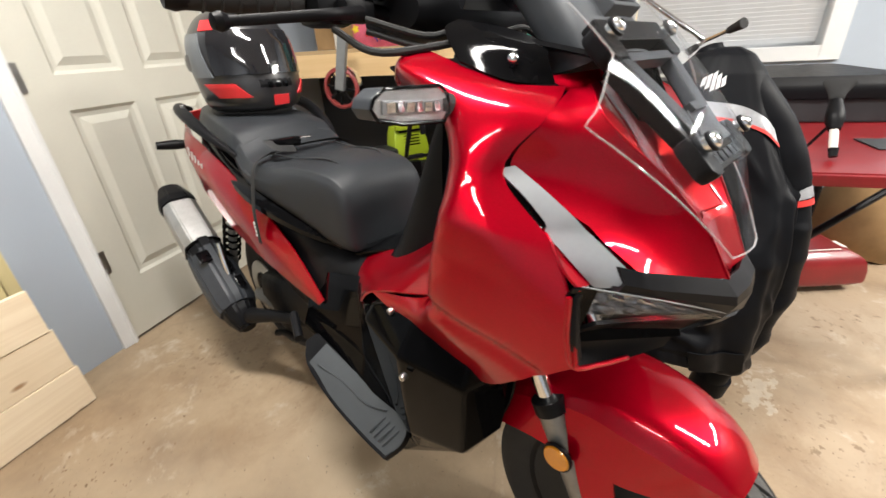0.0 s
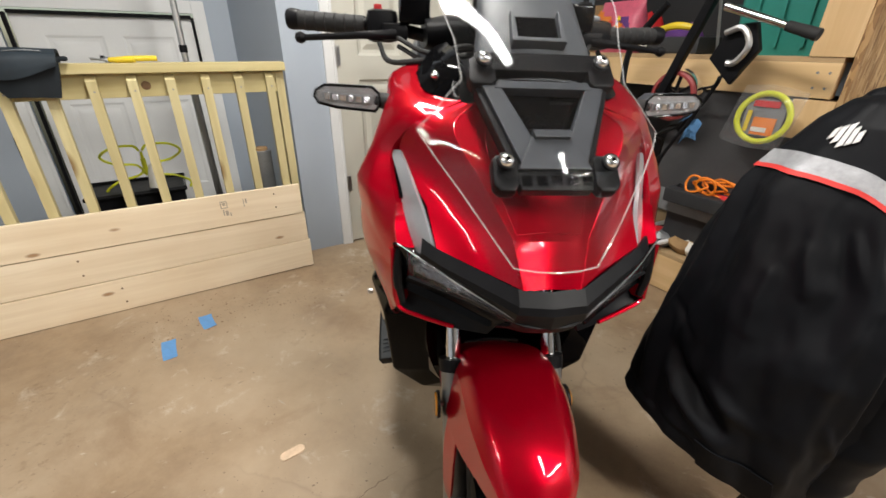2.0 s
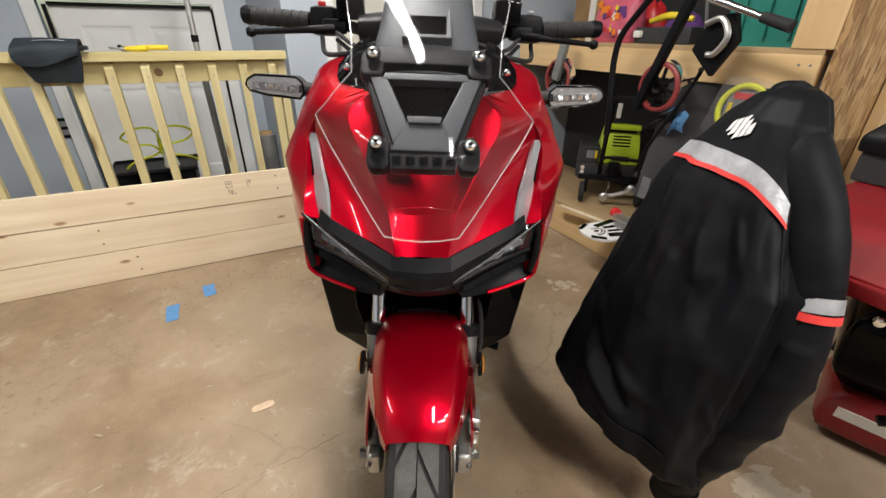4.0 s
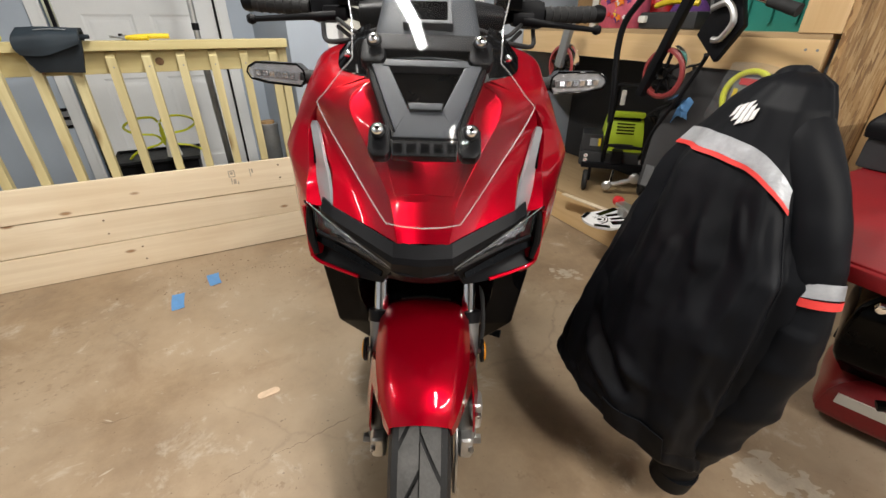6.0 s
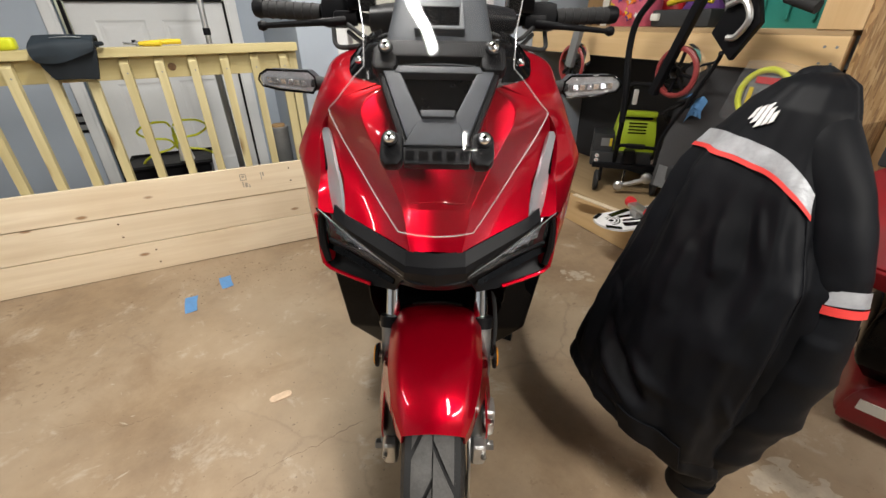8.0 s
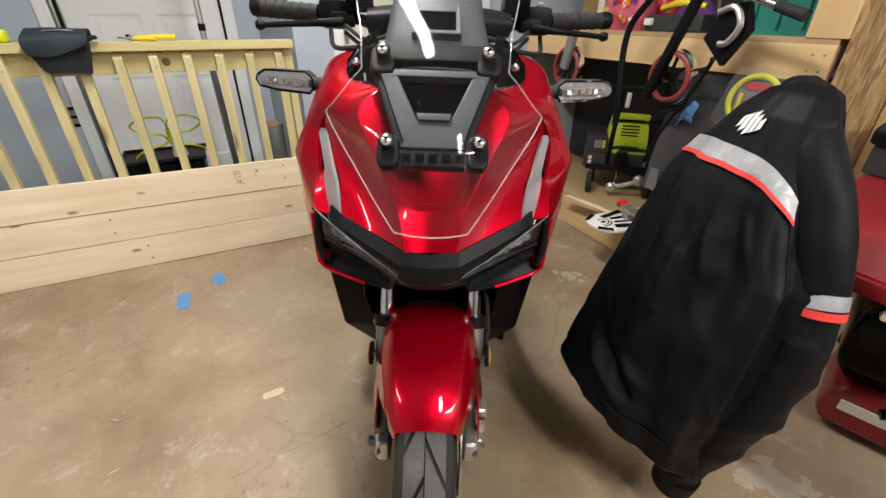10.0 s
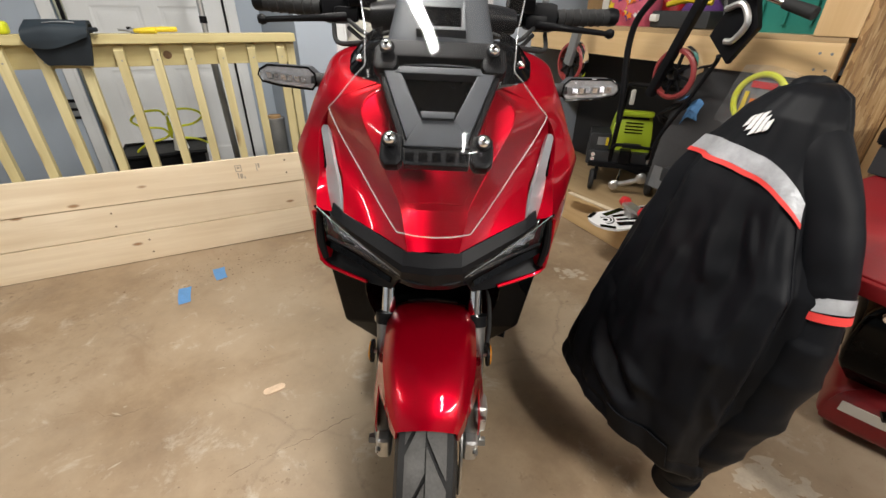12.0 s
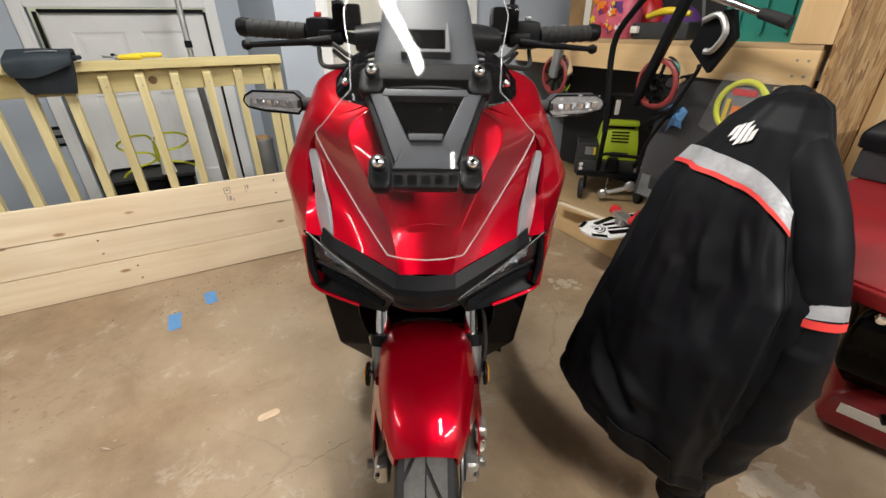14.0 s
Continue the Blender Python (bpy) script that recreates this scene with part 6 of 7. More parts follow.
solo("yellow_tape_measure", box(0.07, 0.05, 0.045, 0.016, (0, 0, 0.0225), seg=4), ACID, room(-0.41, 1.57, 1.0115), "small rounded yellow tape measure on the railing", "tape measure")

bin1 = thing("storage_bin", room(-0.03, 1.80, 0.0), "open black plastic bin behind the railing", "bin")
part("bin_wall", loft([rect(w, d, z) for w, d, z in ((0.155, 0.10, 0.0), (0.175, 0.115, 0.30), (0.185, 0.125, 0.470))], 6, 32), MATTBLACK, bin1)
part("bin_rim", tube([(-0.19, -0.13, 0.472), (0.19, -0.13, 0.472), (0.19, 0.13, 0.472), (-0.19, 0.13, 0.472)], 0.010, 8, closed=True), MATTBLACK, bin1)
stand = thing("wire_stand", room(0.02, 1.78, 0.475), "yellow coated wire frame standing on the black bin", "wire stand")
for s in both:
    part("wire", tube([(0.0, 0, 0.05), (s * 0.03, 0.0, 0.10), (s * 0.11, -0.02, 0.12), (s * 0.155, 0.01, 0.15), (s * 0.11, 0.06, 0.175), (s * 0.03, 0.02, 0.185), (s * 0.006, 0, 0.165)], 0.0055, 8, 30), ACID, stand, "yellow coated wire")
    part("wire", tube([(0.0, 0, 0.16), (0, 0, 0.09), (s * 0.03, 0.0, 0.055), (s * 0.11, 0.0, 0.035), (s * 0.165, 0.0, 0.0), (s * 0.16, 0.0, -0.03)], 0.0055, 8, 24), ACID, stand)
part("hub", tube([(0, -0.004, 0.06), (0, -0.004, 0.13)], 0.010, 10), ACID, stand)
part("spout", tube([(0.03, -0.03, 0.0), (0.03, -0.03, 0.075), (0.045, -0.03, 0.11)], [0.035, 0.022, 0.016], 14, 10), PAPER, stand, "pale plastic spout")

pole = thing("extension_pole", room(0.287, 1.76, 0.0), "aluminium extension pole with black sleeves, standing upright", "pole")
part("tube", tube([(0.015, 0, 0.0), (0.0, 0, 1.05), (0.035, 0, 2.1)], 0.013, 14, 12), ALU, pole)
part("sleeve", tube([(0.004, 0, 0.93), (0.0, 0, 1.005)], 0.0165, 14), MATTBLACK, pole, "black clamp sleeve")
part("sleeve", tube([(0.0, 0, 1.045), (0.001, 0, 1.075)], 0.0160, 14), MATTBLACK, pole)
part("lower_tube", tube([(0.015, 0, 0.0), (0.002, 0, 0.93)], 0.0155, 14), GREYMETAL, pole)
can = thing("metal_cylinder", room(0.520, 1.72, 0.0), "dull grey metal cylinder with a brown lid behind the railing", "cylinder")
part("cylinder_wall", lathe([(0.046, 0.0), (0.048, 0.01), (0.048, 0.58), (0.050, 0.585), (0.050, 0.60), (0.0, 0.60)], 28, "z"), GREYMETAL, can)
part("lid", lathe([(0.034, 0.60), (0.034, 0.612), (0.0, 0.615)], 24, "z"), BURLAP, can, "brown lid")

# bits on the floor
SPILL = surface("dried_plaster", (0.40, 0.335, 0.255), 0.8, vary=0.15, scale=30, relief=0.3)
for k, (x, y, rz, w, h) in enumerate(((-0.526, 0.961, -62, 0.132, 0.052), (-0.457, 1.142, -57, 0.112, 0.053))):
    bm = patch([[(-w / 2, -h / 2, 0), (0, -h / 2, 0.0015), (w / 2, -h / 2 + 0.004, 0)], [(-w / 2 + 0.004, 0, 0.001), (0, 0, 0.003), (w / 2, 0, 0.001)], [(-w / 2, h / 2, 0), (0, h / 2 - 0.003, 0.001), (w / 2, h / 2, 0.004)]], 8, 8, 0.0006, 1, (0, 0, 1))
    solo("masking_tape", bm, BLUETAPE, pose(x, y, 0.0008, 0, 0, rz), "scrap of blue masking tape stuck to the floor", "tape", "tape scraps on the floor")
chip = loft([[(0.036 * math.cos(a) * k, 0.018 * math.sin(a) * k + 0.003 * math.sin(3 * a), z) for a in (2 * math.pi * j / 12 for j in range(12))] for k, z in ((0.96, 0.0), (1.0, 0.002), (0.94, 0.004))], 4, 24)
solo("wood_chip", chip, PALE, pose(0.065, 0.453, 0, 0, 0, 33), "pale splinter of wood on the concrete floor", "wood chip")
random.seed(5)
for x, y, r in ((1.238, 1.216, 0.055), (1.436, -0.008, 0.075), (1.55, 0.16, 0.09)):
    bm = bmesh.new()
    for k in range(70):
        d, g = r * 1.2 * random.random(), 6.283 * random.random()
        cx, cy = d * math.cos(g) * 1.25, d * math.sin(g) * 0.8
        q, ph = r * (0.03 + 0.34 * random.random() ** 3), 6.283 * random.random()
        ring = []
        for j in range(12):
            a = 2 * math.pi * j / 12
            w = q * (0.75 + 0.95 * noise.noise((2 * math.cos(a) + 7 * k, 2 * math.sin(a), ph)))
            ring.append(bm.verts.new((cx + w * math.cos(a) * 1.3, cy + w * math.sin(a), 0.0002)))
        mid = bm.verts.new((cx, cy, 0.0006 + 0.0006 * k / 70))
        for j in range(12):
            bm.faces.new((ring[j], ring[(j + 1) % 12], mid))
    solo("floor_spill", bm, SPILL, pose(x, y, 0.0004), "broken dried plaster splash on the concrete", "", "", "structure")

# crumbs of dirt swept along the boards, and two open cracks
random.seed(11)
crumbs = bmesh.new()
for k in range(420):
    t = random.random()
    u, v = 0.60 - 0.75 * t + random.gauss(0, 0.07), 1.20 + 0.12 * t + random.gauss(0, 0.085)
    r = 0.0010 + 0.0042 * random.random() ** 4
    c = ROOM @ Vector((u, min(v, 1.46), 0))
    ring = [crumbs.verts.new((c.x + r * (0.7 + 0.6 * random.random()) * math.cos(a), c.y + r * (0.7 + 0.6 * random.random()) * math.sin(a), 0.0003)) for a in (0, 1.3, 2.5, 3.8, 5.1)]
    tip = crumbs.verts.new((c.x, c.y, 0.0005 + r * 0.6))
    for i in range(5):
        crumbs.faces.new((ring[i], ring[(i + 1) % 5], tip))
DIRT = surface("dry_dirt", (0.19, 0.125, 0.075), 0.9, vary=0.4, scale=60, relief=0.2)
solo("dirt_crumbs", crumbs, DIRT, pose(0, 0, 0), "loose brown dirt crumbs swept along the planks", "dirt", "", "stuff")
flecks = bmesh.new()
for k in range(26):
    c = Vector((-0.75 + 1.15 * random.random(), 0.12 + 0.75 * random.random(), 0.0005))
    a, l, w = 6.3 * random.random(), 0.004 + 0.018 * random.random() ** 2, 0.0015 + 0.002 * random.random()
    d, n = Vector((math.cos(a), math.sin(a), 0)), Vector((-math.sin(a), math.cos(a), 0))
    flecks.faces.new([flecks.verts.new(c + q) for q in (-d * l, -n * w, d * l, n * w + Vector((0, 0, 0.001)))])
solo("paint_flecks", flecks, SPILL, pose(0, 0, 0), "scattered pale chips of plaster on the floor", "debris", "", "stuff")
CRACK = surface("crack_edge", (0.15, 0.105, 0.07), 0.95, vary=0.3, scale=80, relief=0.2)
for line in (((0.03, 0.13), (0.10, 0.19), (0.19, 0.245), (0.27, 0.30), (0.36, 0.365), (0.44, 0.40)), ((-0.62, 0.30), (-0.50, 0.345), (-0.40, 0.33), (-0.30, 0.37))):
    bm = bmesh.new()
    pts = [Vector((*curve([(x, y, 0) for x, y in line], 60)[k][:2], 0.0004)) for k in range(61)]
    pts = [q + Vector((noise.noise(q * 40) * 0.010, noise.noise(q * 40 + Vector((5, 5, 0))) * 0.010, 0)) for q in pts]
    prev = None
    for k, q in enumerate(pts):
        d = (pts[min(k + 1, 60)] - pts[max(k - 1, 0)]).normalized()
        w = 0.0013 * max(0.06, noise.noise(q * 14) + 0.35) * min(1, k / 6, (60 - k) / 6)
        two = [bm.verts.new(q + Vector((-d.y, d.x, 0)) * w), bm.verts.new(q - Vector((-d.y, d.x, 0)) * w)]
        if prev:
            bm.faces.new((prev[0], prev[1], two[1], two[0]))
        prev = two
    bmesh.ops.recalc_face_normals(bm, faces=bm.faces)
    solo("floor_crack", bm, CRACK, pose(0, 0, 0), "open hairline crack in the concrete", "", "", "structure")

# ---------------- right side: shelves ----------------
shelf = thing("shelf_unit", room(0, 0, 0), "rough timber shelf unit of studs and plywood", "shelf unit")
part("deck", box(0.80, 1.66, 0.018, 0.002), PLY, shelf, "plywood deck", room(0, 0, 0).inverted() @ room(2.445, 0.855, 0.186))
part("deck_edge", box(0.036, 1.66, 0.172, 0.003), SHELF, shelf, "pine edge board", pose(2.063, 0.855, 0.0905))
part("front_beam", box(0.038, 1.66, 0.115, 0.003), SHELF, shelf, "pine front beam", pose(2.150, 0.855, 0.980))
part("shelf_board", box(0.66, 1.66, 0.018, 0.002), PLY, shelf, "plywood shelf", pose(2.465, 0.855, 1.047))
part("post", box(0.038, 0.125, 1.49, 0.003), POST, shelf, "pine corner post", pose(2.150, 0.066, 1.800))
part("post", box(0.038, 0.125, 0.72, 0.003), POST, shelf, "pine corner post", pose(2.150, 0.066, 0.556))
part("post", box(0.038, 0.09, 0.72, 0.003), POST, shelf, "pine corner post", pose(2.190, 0.07, 0.556))
part("end_board", box(0.45, 0.02, 2.3, 0.002), OSB, shelf, "rough strand board end", pose(2.360, -0.0075, 1.35))
part("end_stud", box(0.09, 0.038, 2.3, 0.002), POST, shelf, "pine stud", pose(2.58, -0.041, 1.35))
# two near-black sheets close the back of the shelf bays
part("back_sheet", box(0.012, 1.66, 0.70, 0.001), DARKBOARD, shelf, "near-black sheet across the back of the shelf", pose(2.62, 0.855, 0.55))
part("back_sheet", box(0.012, 1.66, 1.2, 0.001), DARKBOARD, shelf, "near-black sheet across the back of the shelf", pose(2.80, 0.855, 1.66))
for v in (0.05, 0.085):
    for z in (0.955, 1.005):
        part("screw", lathe([(0.0, 0.0), (0.0045, 0.0), (0.0045, 0.002)], 8, "x", pose(2.1295, v, z)), GREYMETAL, shelf)

dark = thing("dark_panel", room(2.085, 0.31, 0.38, 0, 7, 0), "dark grey sheet leaning under the shelf", "panel")
PANELGREY = surface("charcoal_sheet", (0.042, 0.042, 0.044), 0.5, vary=0.25, scale=3, relief=0.1)
part("sheet", box(0.006, 0.52, 0.62, 0.001, (0, 0, 0.31)), PANELGREY, dark)
part("foot_strip", box(0.004, 0.30, 0.10, 0.001, (-0.006, 0.09, 0.055)), GREYMETAL, dark, "paler grey strip along the foot")
bt = patch([[(0, -0.034, 0.045), (-0.006, -0.012, 0.060), (0, 0.022, 0.040)], [(-0.004, -0.026, 0.0), (-0.020, 0.0, 0.012), (-0.004, 0.030, -0.004)], [(0, -0.030, -0.030), (-0.012, 0.010, -0.022), (-0.002, 0.040, -0.056)]], 14, 14, 0.001, 1, (-1, 0, 0), fn=lambda p, a, b: p + np.array([-0.012, 0, 0]) * abs(noise.noise((5 * a, 5 * b, 1))))
solo("masking_tape", bt, BLUETAPE, room(2.124, 0.460, 0.742, 0, 7, 0), "crumpled blue masking tape on the dark sheet", "tape")

tote = thing("tote", room(2.40, 0.285, 1.057), "teal plastic storage tote on the shelf", "tote")
part("tote_wall", loft([rect(d, w, z) for d, w, z in ((0.155, 0.145, 0.0), (0.165, 0.158, 0.02), (0.18, 0.175, 0.36))], 8, 40), TEAL, tote, sharp=25)
part("tote_lid", box(0.39, 0.38, 0.03, 0.008, (0, 0, 0.372)), TEAL, tote)
for k in (-1, 0, 1):
    part("tote_rib", box(0.008, 0.014, 0.30, 0.003, (-0.174, 0.09 * k, 0.19), pose(0, 0, 0, 0, -4, 0)), TEAL, tote)

bag = thing("seed_bag", room(2.30, 1.06, 1.057), "colourful printed plastic seed bag on the shelf", "bag")
part("bag_film", loft([[(-0.045 * k, -0.12 * j, z), (-0.055 * k, 0, z), (-0.045 * k, 0.12 * j, z), (0.045 * k, 0.12 * j, z), (0.055 * k, 0, z), (0.045 * k, -0.12 * j, z)] for k, j, z in ((0.8, 0.95, 0.0), (1.2, 1.0, 0.06), (1.0, 1.0, 0.15), (0.4, 0.95, 0.21), (0.12, 0.95, 0.24))], 14, 30), PINK, bag)
part("bag_print", box(0.003, 0.14, 0.016, 0.001, (-0.062, 0, 0.055)), LIME, bag, "green printed band")
part("bag_print", box(0.003, 0.07, 0.09, 0.001, (-0.060, -0.05, 0.12)), PURPLE, bag, "purple printed flower shape")
part("bag_print", box(0.003, 0.06, 0.08, 0.001, (-0.061, 0.05, 0.13)), ORANGE, bag, "orange printed flower shape")
random.seed(23)
for k in range(16):
    y, z, r = -0.10 + 0.20 * random.random(), 0.035 + 0.15 * random.random(), 0.012 + 0.014 * random.random()
    petals = [(r * (0.75 + 0.25 * math.cos(5 * a)) * math.cos(a), r * (0.75 + 0.25 * math.cos(5 * a)) * math.sin(a)) for a in (2 * math.pi * j / 20 for j in range(20))]
    part("printed_flower", slab(petals, 0.002, "x", 0, 0, pose(-0.0645 - 0.0006 * k, y, z)), (ORANGE, PURPLE, HELMETRED, YELLOW, PRINT)[k % 5], bag)
box1 = thing("tool_case", room(2.32, 0.73, 1.057), "open dark plastic tool case with a yellow handle on the shelf", "tool case")
part("case_base", box(0.20, 0.30, 0.07, 0.012, (0, 0, 0.035)), DARKGREY, box1)
part("yellow_handle", tube([(-0.06, -0.12, 0.10), (-0.08, -0.02, 0.115), (-0.06, 0.10, 0.095)], [0.012, 0.016, 0.012], 10, 14), YELLOW, box1, "yellow handle")
part("clip", box(0.03, 0.04, 0.03, 0.006, (-0.105, 0.12, 0.04)), PAPER, box1)
solo("folded_cloth", loft([[(0.07 * k * math.cos(a), 0.10 * k * math.sin(a), z + 0.01 * math.sin(3 * a)) for a in (2 * math.pi * j / 12 for j in range(12))] for k, z in ((0.9, 0.01), (1.1, 0.05), (0.8, 0.10), (0.3, 0.13))], 12, 30), PURPLE, room(2.52, 0.84, 1.062), "crumpled purple and red cloth on the shelf", "cloth")
solo("red_cloth", loft([[(0.06 * k * math.cos(a), 0.09 * k * math.sin(a), z + 0.012 * math.sin(4 * a)) for a in (2 * math.pi * j / 12 for j in range(12))] for k, z in ((0.9, 0.012), (1.1, 0.06), (0.8, 0.15), (0.3, 0.19))], 12, 30), HELMETRED, room(2.55, 1.07, 1.062), "bundled bright red cloth on the shelf", "cloth")
cardbox = thing("cardboard_box", room(2.52, 1.36, 1.057), "plain brown cardboard box on the shelf", "box")
part("carton", box(0.26, 0.30, 0.24, 0.004, (0, 0, 0.12)), BURLAP, cardbox)
part("box_tape", box(0.262, 0.05, 0.242, 0.003, (0, 0, 0.12)), PAPER, cardbox)

# kick scooter hung on the beam
kick = thing("kick_scooter", room(2.0, 0, 0), "folded black kick scooter with red-rimmed wheels hanging on the shelf", "kick scooter")


def kick_wheel(v, z, u=0.06):
    w = part("wheel", lathe([(0.020, -0.014), (0.024, -0.016), (0.024, 0.016), (0.020, 0.014)], 20, "x", pose(u, v, z), close=True), MATTBLACK, kick)
    part("tyre", lathe([(0.082, -0.014), (0.092, -0.014), (0.100, -0.008), (0.100, 0.008), (0.092, 0.014), (0.082, 0.014)], 40, "x", pose(u, v, z), close=True), surface("maroon_urethane", (0.25, 0.035, 0.035), 0.5), w, "maroon urethane tyre")
    for k in range(8):
        a = k * math.pi / 4 + 0.2
        part("spoke", beam((u, v + 0.02 * math.cos(a), z + 0.02 * math.sin(a)), (u, v + 0.084 * math.cos(a), z + 0.084 * math.sin(a)), 0.012, 0.010, 0.002, (1, 0, 0)), MATTBLACK, w)
    arc = [(u, v + 0.112 * math.cos(a), z + 0.112 * math.sin(a)) for a in (radians(-60 + 12 * k) for k in range(12))]
    part("mudguard", tube([(p[0], 2 * v - p[1] - 0.0, p[2]) for p in arc], 0.020, 8, flat=0.12), CHROME, w, "bright metal mudguard")
    return w


kick_wheel(0.520, 0.895, 0.02)
kick_wheel(1.160, 0.878, 0.02)
part("deck_tube", beam((0.0, 0.600, 0.800), (0.0, 0.440, 1.25), 0.035, 0.036, 0.008, (1, 0, 0)), MATTBLACK, kick, "black folded deck")
part("rail", tube([(-0.03, 0.600, 1.24), (-0.03, 0.660, 1.175), (-0.03, 0.731, 1.085), (-0.03, 0.745, 0.970), (-0.03, 0.722, 0.806), (-0.02, 0.72, 0.66)], 0.014, 10, 20), MATTBLACK, kick)
part("fork", beam((0.0, 1.16, 0.87), (0.0, 1.10, 1.12), 0.05, 0.03, 0.008, (1, 0, 0)), GREYMETAL, kick)
part("hanger", tube([(0.0, 0.44, 1.25), (0.06, 0.45, 1.27), (0.16, 0.46, 1.06)], 0.006, 8, 10), GREYMETAL, kick)
part("head_plate", slab([(0.391, 1.043), (0.343, 1.153), (0.258, 1.165), (0.225, 1.076), (0.295, 0.955)], 0.03, "x", -0.02, 0.006), MATTBLACK, kick, "black clamp body")
part("clamp_arc", tube([(-0.035, 0.345, 1.13), (-0.035, 0.29, 1.145), (-0.035, 0.255, 1.09), (-0.035, 0.285, 1.035), (-0.035, 0.315, 1.03)], 0.011, 8, 16), ALU, kick, "bright clamp arc")
part("steer_tube", tube([(-0.05, 0.36, 1.215), (-0.05, 0.235, 1.175), (-0.05, 0.135, 1.142)], [0.014, 0.013, 0.011], 12, 8), CHROME, kick, "chrome steering tube")
part("grip", tube([(-0.05, 0.150, 1.147), (-0.05, 0.055, 1.118)], [0.016, 0.019], 12), RUBBER, kick, "black foam grip")
part("brake_cable", tube([(-0.02, 0.330, 0.98), (0.0, 0.348, 0.950), (0.0, 0.408, 0.817), (0.0, 0.50, 0.634), (0.03, 0.53, 0.50)], 0.008, 8, 16), MATTBLACK, kick)
part("brake_cable", tube([(0.02, 0.42, 0.93), (0.02, 0.36, 0.95), (0.0, 0.33, 1.0), (0.0, 0.30, 1.04)], 0.005, 8, 12), MATTBLACK, kick)

# lime garden machine on the deck
mow = thing("garden_tiller", pose(1.63, 1.86, 0.196, 0, 0, -16.7), "lime and black electric garden tiller on the plywood deck", "garden tiller")
body = part("base", box(0.40, 0.20, 0.085, 0.010, (0, 0.10, 0.180)), DARKGREY, mow, "dark grey base")
part("base_lip", box(0.37, 0.03, 0.03, 0.006, (0, -0.012, 0.148)), MATTBLACK, body)
part("side_box", box(0.115, 0.17, 0.10, 0.010, (-0.140, 0.10, 0.270)), DARKGREY, body, "smoky plastic side box")
part("side_label", box(0.045, 0.003, 0.045, 0.001, (-0.130, 0.0135, 0.275)), GREYMETAL, body, "silver label")
part("side_label_strip", box(0.014, 0.003, 0.045, 0.001, (-0.100, 0.0125, 0.275)), YELLOW, body)
cov = []
for z, w, y0, y1 in ((0.215, 0.112, 0.050, 0.20), (0.30, 0.108, 0.058, 0.20), (0.38, 0.098, 0.078, 0.20), (0.425, 0.088, 0.095, 0.19)):
    cov.append([(-w, y0 + 0.02, z), (-w * 0.9, y0, z), (0, y0 - 0.004, z), (w * 0.9, y0, z), (w, y0 + 0.02, z), (w, y1, z), (0, y1 + 0.01, z), (-w, y1, z)])
cover = part("motor_cover", loft(cov, 14, 40), LIME, mow, "lime green motor cover", pose(0.025, 0, 0), sharp=25)
part("cover_brow", box(0.19, 0.045, 0.030, 0.008, (0.0, 0.078, 0.428), None), LIME, cover)
for k in range(4):
    part("vent_slit", box(0.095, 0.006, 0.007, 0.002, (0.005, 0.0572 + 0.0043 * k, 0.325 + 0.017 * k)), GLOSSBLACK, cover, "dark vent slit")
# black strip laid in as the shadow under the cover's brow
part("cover_shadow_line", box(0.15, 0.006, 0.012, 0.003, (0.0, 0.070, 0.404)), MATTBLACK, cover)
part("battery_door", box(0.10, 0.006, 0.030, 0.004, (0.012, 0.0475, 0.252)), DARKGREY, cover, "dark grey name plate")
part("latch", box(0.06, 0.05, 0.075, 0.006, (0.005, -0.005, 0.205)), MATTBLACK, mow, "black latch")
part("label", box(0.055, 0.003, 0.040, 0.001, (0.155, -0.0015, 0.190)), PAPER, body, "pale printed label")
for dz in (0.0, 0.026):
    part("warning_label", lathe([(0.0, -0.002), (0.011, -0.002), (0.011, 0.0)], 18, "y", pose(-0.165, -0.001, 0.172 + dz)), PAPER, body, "round white warning label")
    part("warning_bar", box(0.014, 0.002, 0.003, 0.0005, (0, 0, 0), pose(-0.165, -0.0035, 0.172 + dz, 0, 45, 0)), HELMETRED, body)
for x in (-0.150, 0.165):
    w = part("wheel", lathe([(0.0, -0.014), (0.05, -0.014), (0.060, -0.008), (0.060, 0.008), (0.05, 0.014), (0.0, 0.014)], 24, "x", pose(x, -0.030, 0.060)), RUBBER, mow)
    part("wheel_bracket", box(0.018, 0.03, 0.10, 0.004, (x + 0.02, 0.0, 0.10)), MATTBLACK, mow)
part("tine_shaft", tube([(-0.02, -0.06, 0.055), (0.03, -0.065, 0.066), (0.11, -0.07, 0.100)], [0.012, 0.014, 0.014], 10, 8), ALU, mow, "bright tine shaft")
for x, z, r in ((-0.025, 0.050, 0.027), (0.115, 0.105, 0.030)):
    part("tine_hub", lathe([(0.0, -0.014), (r * 0.6, -0.014), (r, -0.006), (r, 0.010), (0.0, 0.012)], 20, "y", pose(x, -0.07, z)), ALU, mow)
part("tine_bolt", tube([(-0.01, -0.055, 0.06), (-0.002, -0.045, 0.135)], 0.006, 8), CHROME, mow)
part("handle_leg", tube([(-0.065, 0.015, 0.155), (-0.072, -0.10, 0.360), (-0.074, -0.225, 0.590)], 0.0125, 10, 14), MATTBLACK, mow, "black tube handle")
